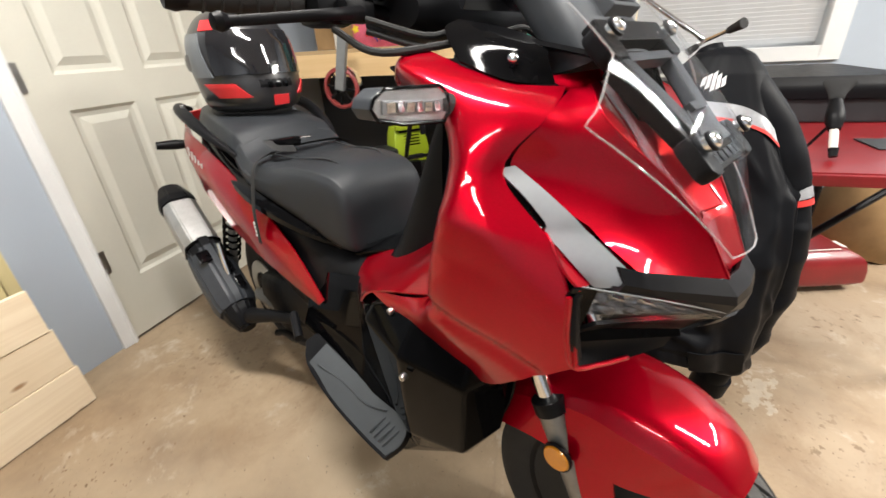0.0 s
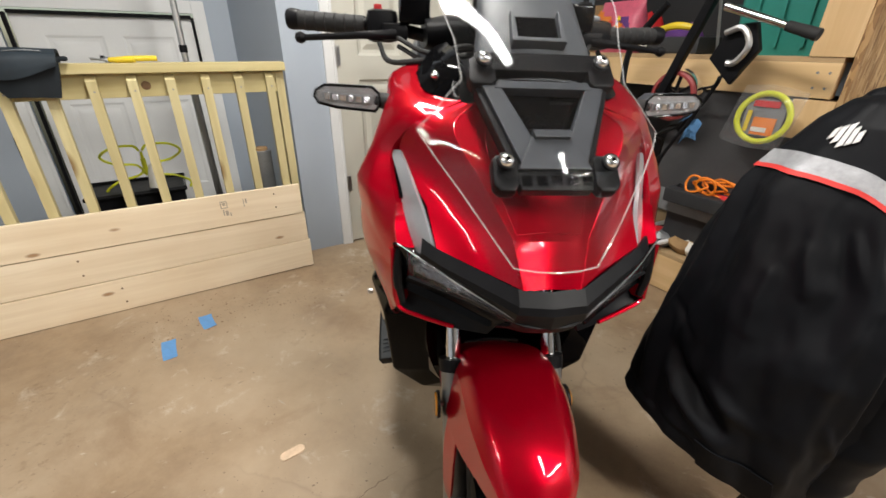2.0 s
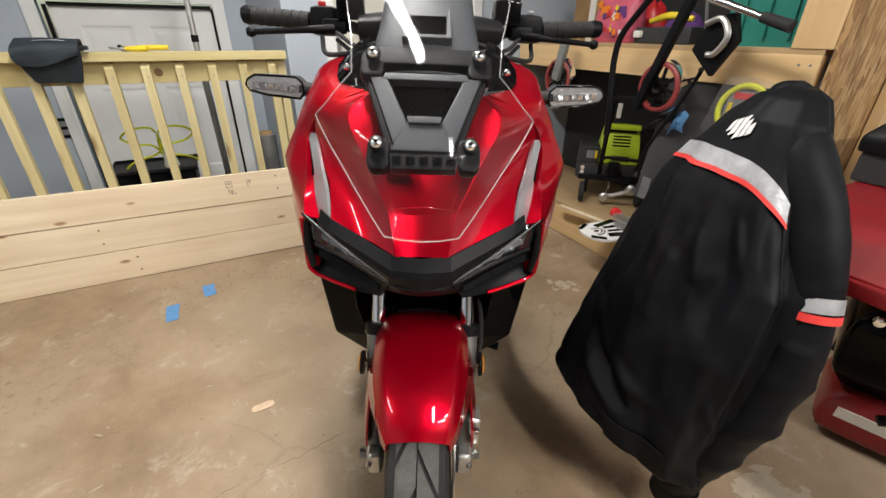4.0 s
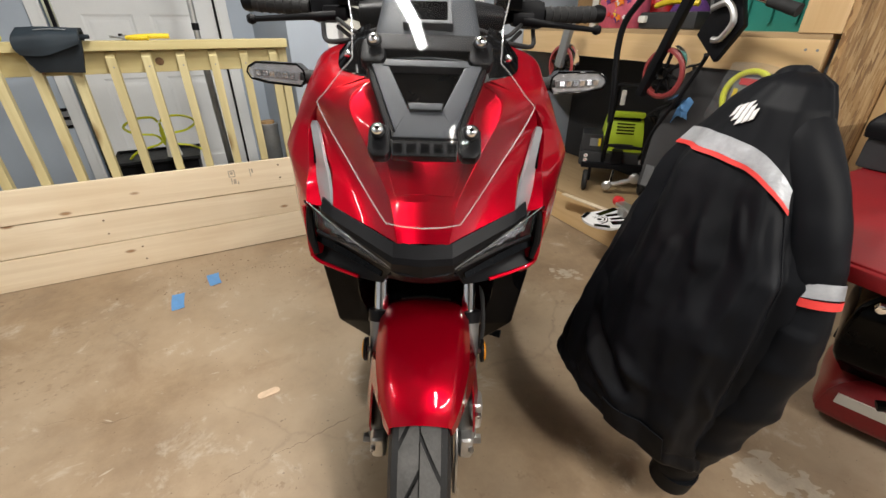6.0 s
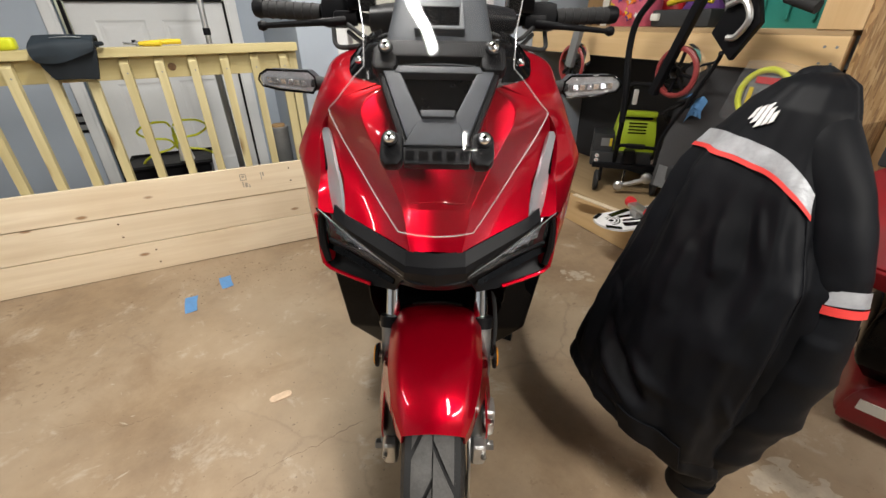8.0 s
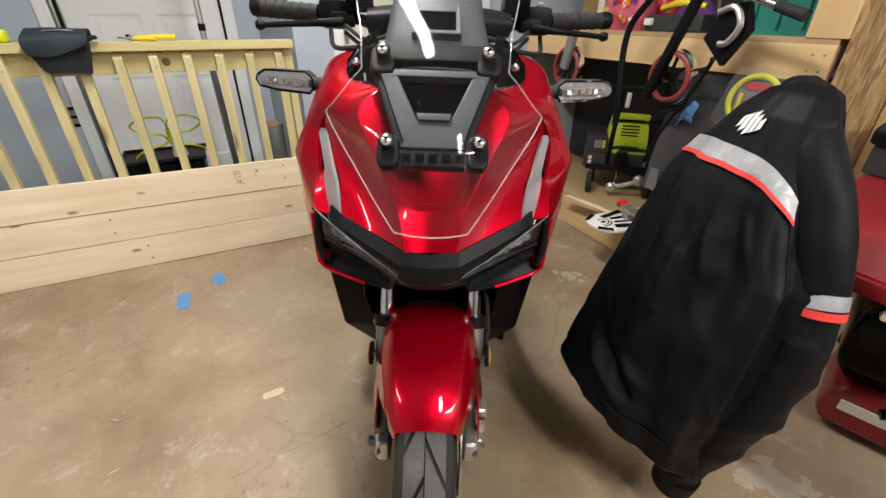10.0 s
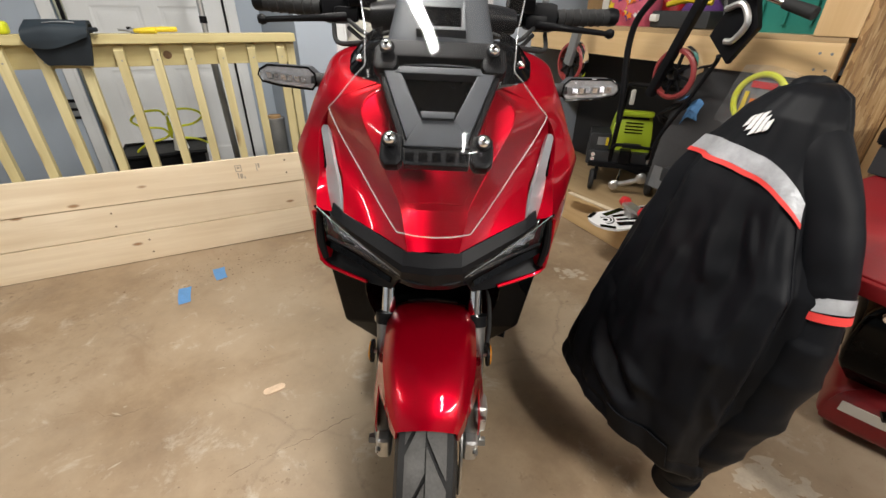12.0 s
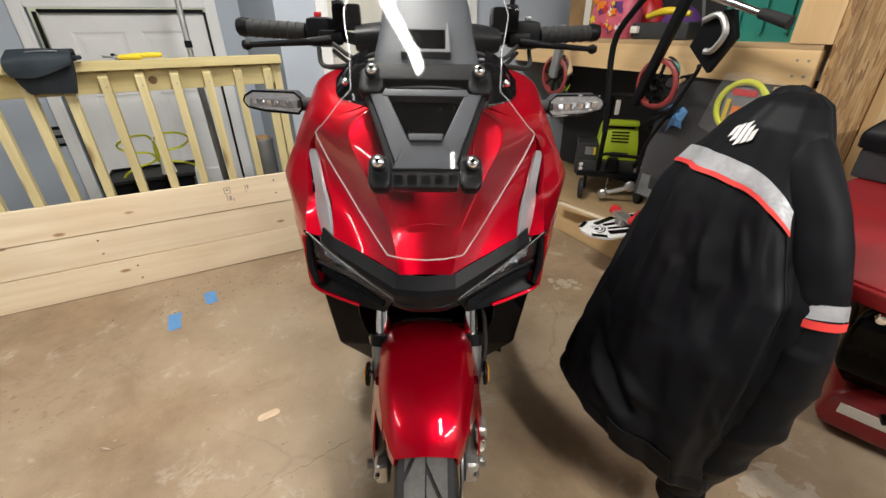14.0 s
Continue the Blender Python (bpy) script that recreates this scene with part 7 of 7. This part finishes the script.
part("handle_bar", tube([(-0.074, -0.225, 0.590), (-0.068, -0.250, 0.618), (-0.040, -0.275, 0.624), (0.130, -0.450, 0.634), (0.160, -0.470, 0.622), (0.160, -0.440, 0.590), (0.148, -0.25, 0.40), (0.125, -0.02, 0.21)], 0.0115, 10, 44), MATTBLACK, mow)
part("handle_cross", tube([(-0.070, -0.055, 0.255), (-0.055, -0.085, 0.285), (0.0, -0.100, 0.290), (0.10, -0.105, 0.285), (0.142, -0.12, 0.29)], 0.009, 8, 16), MATTBLACK, mow)
part("switch_knob", box(0.022, 0.02, 0.07, 0.006, (-0.045, -0.262, 0.565)), PAPER, mow, "white cable clip")
for k in range(3):
    part("cable", tube([(0.150, -0.40, 0.57), (0.110 - 0.02 * k, -0.36, 0.55 - 0.02 * k), (0.085 + 0.015 * k, -0.33, 0.49), (0.13, -0.27, 0.45 - 0.015 * k), (0.155, -0.24, 0.39)], 0.0055, 8, 22), RUBBER, mow)

# skateboard, clutter, cord
skate = thing("skateboard", room(1.985, 0.535, 0.236, 0, -4, -14), "skateboard with a black and white graphic, upside down on the deck", "skateboard")
board = bmesh.new()
NOSE = [(-0.205 + 0.10 * (1 - math.cos(a)), 0.100 * math.sin(a)) for a in (math.pi / 2 * k / 10 for k in range(11))]
loop = [(0.45, -0.09), (0.47, 0.0), (0.45, 0.09)] + [(0.40, 0.100)] + [(x, y) for x, y in NOSE[::-1]] + [(x, -y) for x, y in NOSE[1:]] + [(0.40, -0.100)]
kick_up = lambda x: 0.045 * max(0.0, -0.10 - x) ** 1.2 * 4
low, high = ([board.verts.new((x, y, kick_up(x) + dz)) for x, y in loop] for dz in (-0.011, 0.0))
board.faces.new(high)
board.faces.new(low[::-1])
for i in range(len(loop)):
    board.faces.new((low[i], low[(i + 1) % len(loop)], high[(i + 1) % len(loop)], high[i]))
bmesh.ops.triangulate(board, faces=[f for f in board.faces if len(f.verts) > 4])
bmesh.ops.recalc_face_normals(board, faces=board.faces)
part("board", board, PRINT, skate, "white deck")
for x0, y0, x1, y1, w in ((-0.195, 0.035, -0.13, 0.090, 0.020), (-0.185, -0.055, -0.12, -0.085, 0.024), (-0.10, 0.055, 0.02, 0.090, 0.030), (-0.09, -0.050, 0.03, -0.075, 0.036), (-0.07, 0.030, 0.06, 0.020, 0.022), (-0.07, -0.010, 0.05, -0.028, 0.018), (0.05, 0.060, 0.16, 0.050, 0.060), (0.06, -0.060, 0.18, -0.040, 0.050), (0.18, 0.0, 0.34, 0.02, 0.09)):
    part("graphic", beam((x0, y0, 0.0025 + kick_up(x0)), (x1, y1, 0.0025 + kick_up(x1)), w, 0.002, 0.0004), GLOSSBLACK, skate, "black printed shape")
ring_at = pose(-0.125, 0.0, 0.0005, 0, -4, 0)
part("graphic_disc", lathe([(0.0, 0.003), (0.042, 0.003), (0.042, 0.0045), (0.0, 0.0045)], 28, "z", ring_at), GLOSSBLACK, skate)
for r0, r1 in ((0.030, 0.036), (0.013, 0.022)):
    part("graphic_ring", lathe([(r0, 0.004), (r1, 0.004), (r1, 0.0065), (r0, 0.0065)], 28, "z", ring_at, close=True), PRINT, skate)
truck = part("truck", box(0.05, 0.13, 0.018, 0.006, (0.02, 0, 0.045)), ALU, skate, "metal truck")
part("truck_base", box(0.07, 0.05, 0.04, 0.006, (0.02, 0, 0.022)), ALU, truck)
for s in both:
    part("wheel", lathe([(0.0, -0.015), (0.024, -0.015), (0.026, 0.0), (0.024, 0.015), (0.0, 0.015)], 18, "y", pose(0.02, 0.075 * s, 0.05)), HELMETRED, truck)
solo("wood_lath", beam((0, 0, 0), (0.02, -0.42, 0.02), 0.03, 0.008, 0.002), PINE, room(1.99, 0.97, 0.205), "thin curved wooden lath on the deck", "lath")
crate = thing("crate", room(2.28, 0.27, 0.196), "low dark crate full of odds and ends on the deck", "crate")
part("crate_side", box(0.34, 0.40, 0.26, 0.006, (0, 0, 0.13)), DARKGREY, crate)
for k in range(9):
    random.seed(40 + k)
    q = loft([[(0.05 * j * math.cos(a), 0.07 * j * math.sin(a), z + 0.008 * math.sin(3 * a + k)) for a in (2 * math.pi * i / 10 for i in range(10))] for j, z in ((0.8, 0.0), (1.1, 0.03), (0.7, 0.06))], 6, 20)
    solo("old_shoe" if k % 2 else "rag", q, (BURLAP, MATTBLACK, GREYMETAL, HELMETRED, PAPER)[k % 5], room(2.12 + 0.02 * random.random(), 0.08 + 0.055 * k, 0.205 if k % 3 else 0.455, 0, 0, 40 * k), "worn odd item of clutter on the plywood deck", "clutter", "clutter on the deck")
cord = thing("orange_cable", room(2.05, 0.345, 0.545), "tangled orange extension cord lying on the clutter", "cable")
for k in range(6):
    ring = [(0.010 * k + 0.012 * math.sin(a + 2 * k) + 0.012, (0.046 + 0.007 * k) * math.cos(a) - 0.026 * k, (0.030 - 0.001 * k) * math.sin(a) + 0.010 * math.sin(2 * a + 3 * k) - 0.002) for a in (2 * math.pi * j / 26 for j in range(26))]
    part("cord_loop", tube(ring, 0.0050, 8, closed=True), ORANGE, cord)
part("cord_support", box(0.16, 0.36, 0.065, 0.01, (0.06, -0.06, -0.0695)), DARKGREY, cord, "dark box under the cord")

pack = thing("hose_pack", room(2.030, 0.167, 0.850, 0, 6, 0), "fluorescent yellow tube coil in a clear bag with an orange card", "packaged coil")
part("coil", lathe([(0.084 + 0.0105 * math.cos(a), 0.0105 * math.sin(a)) for a in (2 * math.pi * k / 10 for k in range(10))], 48, "x", close=True), ACID, pack, "yellow coiled tube")
part("backing_card", box(0.002, 0.130, 0.130, 0.0008, (0.004, 0.0, 0.0), None), GREYMETAL, pack, "grey backing card")
part("card_print", box(0.003, 0.085, 0.022, 0.0008, (0.0, 0.0, 0.048)), HELMETRED, pack, "red printed arc")
part("card", box(0.003, 0.075, 0.062, 0.001, (0.0, -0.010, -0.030), None), ORANGE, pack, "orange printed card")
part("card_print", box(0.003, 0.05, 0.016, 0.0008, (-0.003, 0.0, -0.042)), PAPER, pack)
part("card_print", box(0.003, 0.015, 0.075, 0.0008, (-0.003, 0.045, -0.015)), YELLOW, pack)
part("clear_bag", patch([[(-0.016, 0.080, 0.107), (-0.02, -0.02, 0.112), (-0.012, -0.120, 0.092)], [(-0.02, 0.102, 0.0), (-0.024, 0.0, 0.0), (-0.02, -0.110, 0.0)], [(-0.012, 0.122, -0.092), (-0.018, 0.02, -0.108), (-0.012, -0.085, -0.105)]], 40, 40, 0.0008, 1, (-1, 0, 0), fn=lambda p, a, b: p + np.array([-0.010, 0, 0]) * (abs(noise.noise((3 * a + 2 * b, 4 * b, 0))) + 0.2 * noise.noise((12 * a, 5 * b, 2)))), BAG, pack, "crinkled clear bag")

# ---------------- right side: red bench, mower, jacket ----------------
bench = thing("red_bench", room(0, 0, 0), "red enamelled steel bench with folded edges", "bench")
part("bench_top", box(1.10, 0.87, 0.018, 0.004), TOOLRED, bench, "red bench top", pose(1.83, -0.685, 0.704))
part("front_lip", box(0.018, 0.87, 0.030, 0.005), TOOLRED, bench, "", pose(1.277, -0.685, 0.694))
part("side_lip", box(1.10, 0.018, 0.030, 0.005), TOOLRED, bench, "", pose(1.83, -0.255, 0.694))
for u, v in ((1.42, -0.32), (1.42, -1.08), (2.30, -0.32), (2.30, -1.08)):
    part("leg", tube([(u, v, 0.0), (u, v, 0.695)], 0.016, 10), MATTBLACK, bench, "black tube leg")
part("brace", tube([(1.46, -0.62, 0.36), (1.75, -1.05, 0.56), (1.85, -1.25, 0.69)], 0.012, 10, 8), MATTBLACK, bench)
part("inset_tray", box(0.14, 0.22, 0.004, 0.001), DARKGREY, bench, "", pose(1.60, -0.95, 0.7155))
brush = thing("brush", room(1.40, -0.680, 0.713), "small dark brush with a pale handle propped up on the bench", "brush")
part("handle_tip", tube([(0.0, 0.0, 0.010), (0.012, 0.0, 0.030)], [0.010, 0.012], 10), MATTBLACK, brush, "black handle tip")
part("handle", tube([(0.012, 0.0, 0.028), (0.050, -0.004, 0.075)], 0.010, 10), PAPER, brush, "pale handle")
part("ferrule", tube([(0.048, -0.004, 0.072), (0.070, -0.006, 0.100), (0.105, -0.010, 0.140)], [0.014, 0.022, 0.014], 12, 8), MATTBLACK, brush)
part("bristles", loft([[(x + 0.3 * w * math.cos(a), y + w * math.cos(a), z + h * math.sin(a)) for a in (2 * math.pi * k / 10 for k in range(10))] for x, y, z, w, h in ((0.10, -0.010, 0.135, 0.012, 0.012), (0.115, -0.012, 0.165, 0.022, 0.012), (0.125, -0.015, 0.185, 0.036, 0.010))], 6, 20), RUBBER, brush, "dark splayed bristles")
part("stay", tube([(0.06, 0.0, 0.09), (0.10, 0.03, 0.004)], 0.004, 6), MATTBLACK, brush)
chest = thing("storage_chest", room(2.26, -0.66, 0.7135), "long dark grey plastic storage chest on the bench", "chest")
part("chest_base", box(0.60, 0.86, 0.085, 0.012, (0, 0, 0.0425)), DARKGREY, chest)
part("chest_lid", loft([rect(d, w, z) for d, w, z in ((0.312, 0.45, 0.086), (0.312, 0.45, 0.125), (0.290, 0.425, 0.160))], 6, 32), MATTBLACK, chest, "darker lid", sharp=20)
part("receipt", box(0.12, 0.07, 0.002, 0.0005, (-0.10, 0.34, 0.1625)), PAPER, chest, "white paper slip")
mower = thing("lawn_mower", room(2.05, -0.79, 0.0, 0, 0, 18), "red lawn mower with a black engine under the bench", "lawn mower")
part("mower_deck", loft([rect(d, w, z, 0.25) for d, w, z, dx, dy in ((0.17, 0.38, 0.035, 0, 0), (0.18, 0.40, 0.06, 0, 0), (0.17, 0.38, 0.15, 0, 0), (0.12, 0.30, 0.19, 0, 0))], 10, 48), TOOLRED, mower, "red mower deck")
part("engine", loft([rect(d, w, z) for d, w, z in ((0.10, 0.16, 0.18), (0.15, 0.20, 0.26), (0.16, 0.20, 0.40), (0.12, 0.16, 0.46))], 10, 36), GLOSSBLACK, mower, "black engine", pose(-0.03, 0.22, 0))
part("engine_shroud", lathe([(0.12, 0.40), (0.13, 0.46), (0.11, 0.52), (0.0, 0.53)], 28, "z", pose(-0.02, 0.20, 0)), MATTBLACK, mower)
for k in range(8):
    part("engine_lettering", box(0.003, 0.016, 0.014, 0.0005, (-0.195, 0.30 - 0.021 * k, 0.335)), PRINT, mower, "white lettering bar")
part("deck_label", box(0.004, 0.12, 0.035, 0.001, (-0.178, 0.30, 0.115), None), PAPER, mower, "white label strip")
for dx in (-0.15, 0.16):
    for dy in (-0.36, 0.36):
        part("wheel", lathe([(0.0, -0.02), (0.05, -0.02), (0.075, -0.015), (0.08, 0.0), (0.075, 0.015), (0.05, 0.02), (0.0, 0.02)], 24, "x", pose(dx * 0.8, dy * 0.75, 0.08)), RUBBER, mower)
part("deck_sticker", box(0.10, 0.14, 0.003, 0.001, (-0.08, -0.22, 0.1865), None), PAPER, mower, "pale and yellow sticker")
part("sticker_band", box(0.06, 0.02, 0.003, 0.001, (-0.08, -0.32, 0.1865), None), PAPER, mower)
part("pull_knob", lathe([(0.0, -0.015), (0.012, -0.012), (0.014, 0.0), (0.0, 0.012)], 12, "x", pose(-0.20, 0.38, 0.44)), CHROME, mower)
sack = solo("burlap_sack", loft([[(0.15 * k * math.cos(a), 0.20 * k * math.sin(a), z + 0.02 * math.sin(3 * a)) for a in (2 * math.pi * j / 14 for j in range(14))] for k, z in ((0.9, 0.0), (1.1, 0.10), (1.05, 0.25), (0.7, 0.38), (0.3, 0.45))], 16, 36), BURLAP, room(2.42, -1.36, 0.02), "slumped brown sack under the bench", "sack")

rod = thing("boom_rod", room(0, 0, 0), "black and chrome rod with a rubber-tipped cross bar", "rod")
part("rod_tube", tube([(2.075, -0.450, 1.008), (2.10, -0.20, 1.182)], 0.0095, 12), CHROME, rod, "chrome rod")
part("upper_tube", tube([(2.098, -0.215, 1.172), (2.13, 0.20, 1.50), (2.16, 0.62, 1.85)], 0.0125, 12, 8), MATTBLACK, rod, "black upper tube")
part("cross_bar", tube([(2.045, -0.415, 0.982), (2.07, -0.455, 1.006), (1.955, -0.525, 1.050)], 0.007, 10), CHROME, rod)
part("rubber_tip", tube([(1.985, -0.508, 1.038), (1.935, -0.538, 1.060)], [0.013, 0.019], 12), RUBBER, rod, "black rubber tip")
part("rubber_tip", tube([(2.05, -0.425, 0.988), (2.03, -0.395, 0.970)], [0.012, 0.015], 12), RUBBER, rod, "black rubber tip")

# jacket hung over the bench corner
jacket = thing("jacket", pose(0, 0, 0), "black riding jacket with grey reflective bands hung at the bench", "jacket")
JR = [  # z, centre x, y, half width, half depth, heading of the width
    (1.010, 1.280, 0.272, 0.030, 0.020, 98), (0.996, 1.272, 0.270, 0.060, 0.044, 98), (0.960, 1.254, 0.268, 0.092, 0.058, 98), (0.900, 1.240, 0.270, 0.124, 0.072, 101), (0.830, 1.219, 0.269, 0.158, 0.084, 102),
    (0.700, 1.188, 0.241, 0.200, 0.093, 106), (0.560, 1.150, 0.224, 0.208, 0.095, 110), (0.440, 1.112, 0.207, 0.202, 0.087, 118), (0.340, 1.080, 0.186, 0.192, 0.074, 130), (0.230, 1.084, 0.165, 0.170, 0.060, 136)]
# folds on the cloth: from (angle, z) to (angle, z), half width, height
FOLDS = [(58, 0.470, 96, 0.388, 0.017, -0.022), (88, 0.462, 108, 0.420, 0.014, 0.013), (60, 0.425, 92, 0.362, 0.013, 0.012), (105, 0.755, 109, 0.690, 0.011, 0.010), (126, 0.790, 130, 0.735, 0.011, 0.008),
         (34, 0.890, 44, 0.700, 0.014, 0.011), (50, 0.840, 62, 0.640, 0.018, -0.008), (72, 0.855, 90, 0.500, 0.030, 0.014), (92, 0.700, 94, 0.590, 0.012, 0.009), (118, 0.840, 124, 0.620, 0.022, -0.010),
         (138, 0.850, 132, 0.560, 0.016, 0.010), (134, 0.560, 126, 0.270, 0.024, 0.013), (108, 0.520, 112, 0.280, 0.020, -0.008), (168, 0.820, 158, 0.300, 0.030, -0.020), (20, 0.640, 40, 0.400, 0.022, 0.010),
         (40, 0.560, 66, 0.520, 0.010, -0.006), (148, 0.700, 152, 0.420, 0.014, 0.010), (140, 0.480, 150, 0.430, 0.009, 0.006)]


def hem(ang):
    """Height of the torso's lower edge: it drops towards the near side."""
    return float(np.interp(ang % 360, [0, 30, 60, 90, 120, 150, 185, 270, 360], [0.330, 0.322, 0.306, 0.280, 0.250, 0.240, 0.236, 0.290, 0.330]))


def jacket_at(z, ang, lift=0.0):
    zs = [r[0] for r in JR][::-1]
    cx, cy, a, b, h = (float(np.interp(z, zs, [r[i] for r in JR][::-1])) for i in range(1, 6))
    wx, wy = math.cos(radians(h)), math.sin(radians(h))
    fx, fy = -wy, wx  # faces the walkway
    t = radians(ang)
    low = min(1.0, max(0.0, (0.93 - z) * 5))
    slant = Vector((2.6 * math.cos(t) + 2.2 * z, 2.6 * math.sin(t), 2.0 * z))
    ridge = (1 - abs(noise.noise(slant * 0.75))) ** 3 - 0.45
    fold = low * 0.008 * ridge + 0.006 * noise.noise((3 * math.cos(t), 3 * math.sin(t), 6 * z))
    fold += low * 0.0035 * noise.noise((9 * math.cos(t), 9 * math.sin(t), 22 * z))
    for a0, z0, a1, z1, w, amp in FOLDS:
        x, dx, dy = (ang - a0) * 0.0032, (a1 - a0) * 0.0032, z1 - z0
        k = min(1.0, max(0.0, (x * dx + (z - z0) * dy) / (dx * dx + dy * dy)))
        d2 = (x - k * dx) ** 2 + (z - z0 - k * dy) ** 2
        if d2 < 9 * w * w:
            fold += amp * math.exp(-d2 / (w * w)) * (0.55 + 0.45 * math.sin(math.pi * k))
    # the lower panel stands out under a slanting line
    if 60 < ang < 175:
        line = 0.560 + (ang - 100) * 0.0028
        fold += 0.010 / (1 + math.exp((z - line) / 0.010)) * min(1.0, (ang - 60) / 30) * min(1.0, (175 - ang) / 25)
    p, q = (a + lift + fold) * math.cos(t), (b + lift + fold) * math.sin(t)
    return (cx + p * wx + q * fx, cy + p * wy + q * fy, z)


NR, NC = 150, 200
bm = bmesh.new()
grid = []
for i in range(NR + 1):
    line = []
    for j in range(NC):
        ang = 360 * j / NC
        z = 1.010 + (hem(ang) - 1.010) * i / NR
        line.append(bm.verts.new(jacket_at(z, ang, -0.004 if i == NR else 0.0025 * math.exp(-((NR - i - 3) / 2.0) ** 2) - 0.003 * math.exp(-((NR - i - 8) / 1.2) ** 2))))
    grid.append(line)
for i in range(NR):
    for j in range(NC):
        bm.faces.new((grid[i][j], grid[i][(j + 1) % NC], grid[i + 1][(j + 1) % NC], grid[i + 1][j]))
bm.faces.new(grid[0][::-1])
bm.faces.new(grid[-1])
bmesh.ops.recalc_face_normals(bm, faces=bm.faces)
part("torso", bm, JACKET, jacket, "", None, 70)


def jacket_band(z0, z1, a0, a1, lift, sag=0.0, tilt=0.0, n=16, drop=0.0):
    rws = [[jacket_at(z0 + (z1 - z0) * i / 4 + sag * (j / n - 0.5) ** 2 + tilt * (j / n - 0.5) - drop * max(0.0, j / n - 0.72) ** 2, a0 + (a1 - a0) * j / n, lift) for j in range(n + 1)] for i in range(5)]
    return patch(rws, 48, 8, 0.0015, 1, None)


part("reflective_band", jacket_band(0.903, 0.874, 12, 156, 0.003, -0.100, -0.010, 32, 0.38), REFLECT_TAPE, jacket, "grey reflective band")
part("red_piping", jacket_band(0.874, 0.866, 12, 156, 0.004, -0.100, -0.010, 32, 0.38), REDTAPE, jacket, "red piping")
for k in range(5):
    part("chest_mark", jacket_band(0.962 - 0.005 * abs(k - 2), 0.924 + 0.005 * abs(k - 2), 78 + 5.4 * k, 82.2 + 5.4 * k, 0.003, 0, 0.006, 4), PRINT, jacket, "white printed slanted bar")
tab = [[jacket_at(hem(g) + 0.012 + 0.060 * i / 3 + 0.0006 * (g - 104), g, 0.006) for g in (86, 94, 102, 110, 118, 124)] for i in range(4)]
part("hem_tab", patch(tab, 20, 8, 0.003, 1, None), JACKET, jacket, "black adjuster tab at the hem")
part("back_seam", tube([Vector(jacket_at(0.845 - 0.20 * k / 12, 152 + 6 * math.sin(k / 5), 0.001)) for k in range(13)], 0.0016, 6, 30), JACKET, jacket)
slv = [(1.256, 0.226, 0.950), (1.262, 0.176, 0.885), (1.268, 0.121, 0.800), (1.272, 0.079, 0.720), (1.272, 0.058, 0.665), (1.262, 0.050, 0.585), (1.243, 0.054, 0.480), (1.218, 0.060, 0.360), (1.205, 0.088, 0.240), (1.204, 0.108, 0.145)]


def crumple(p):
    """Cloth folds: soft rings across the sleeve below the elbow, and long dents."""
    calm = 0.2 if 0.63 < p.z < 0.73 else 1.0
    deep = min(1.0, max(0.15, (0.66 - p.z) * 6)) * calm
    zs = [q[2] for q in slv][::-1]
    way = Vector((p.x - float(np.interp(p.z, zs, [q[0] for q in slv][::-1])), p.y - float(np.interp(p.z, zs, [q[1] for q in slv][::-1])), 0)).normalized()
    ring = (1 - abs(noise.noise(Vector((2.5 * p.x, 2.5 * p.y, 9 * p.z + 4 * p.y))))) ** 3 - 0.5
    return p + way * (0.011 * deep * ring + 0.011 * noise.noise(p * 11) * calm + 0.003 * noise.noise(p * 34) * deep)


sl = tube(slv, [0.042, 0.049, 0.048, 0.041, 0.034, 0.046, 0.052, 0.053, 0.048, 0.038], 40, 100)
for v in sl.verts:
    v.co = crumple(v.co)
sleeve = part("sleeve", sl, JACKET, jacket, "", None, 70)
part("sleeve_band", tube([(1.2745, 0.072, 0.704), (1.2730, 0.063, 0.680)], 0.0400, 28, caps=False), REFLECT_TAPE, sleeve, "grey reflective cuff band")
part("sleeve_piping", tube([(1.2730, 0.063, 0.680), (1.2722, 0.059, 0.666)], 0.0404, 28, caps=False), REDTAPE, sleeve, "red piping")
part("cuff", tube([(1.204, 0.104, 0.160), (1.203, 0.112, 0.108)], [0.048, 0.047], 22), JACKET, sleeve)
sl2 = tube([(1.25, 0.37, 0.90), (1.28, 0.41, 0.80), (1.30, 0.42, 0.66), (1.30, 0.40, 0.52), (1.28, 0.37, 0.42)], [0.04, 0.05, 0.055, 0.05, 0.045], 20, 30)
part("sleeve", sl2, JACKET, jacket, "", None, 70)
col = loft([[(1.284 + a * math.cos(q) + dx, 0.278 + b2 * math.sin(q), z + 0.010 * math.sin(q) + 0.004 * math.sin(3 * q)) for q in (2 * math.pi * k / 14 for k in range(14))] for a, b2, z, dx in ((0.056, 0.078, 0.890, 0.010), (0.054, 0.072, 0.940, 0.010), (0.050, 0.064, 0.975, 0.008), (0.040, 0.052, 0.998, 0.004), (0.022, 0.030, 1.009, 0.0), (0.004, 0.006, 1.011, 0.0))], 22, 40)
part("collar", col, JACKET, jacket, "", None, 70)
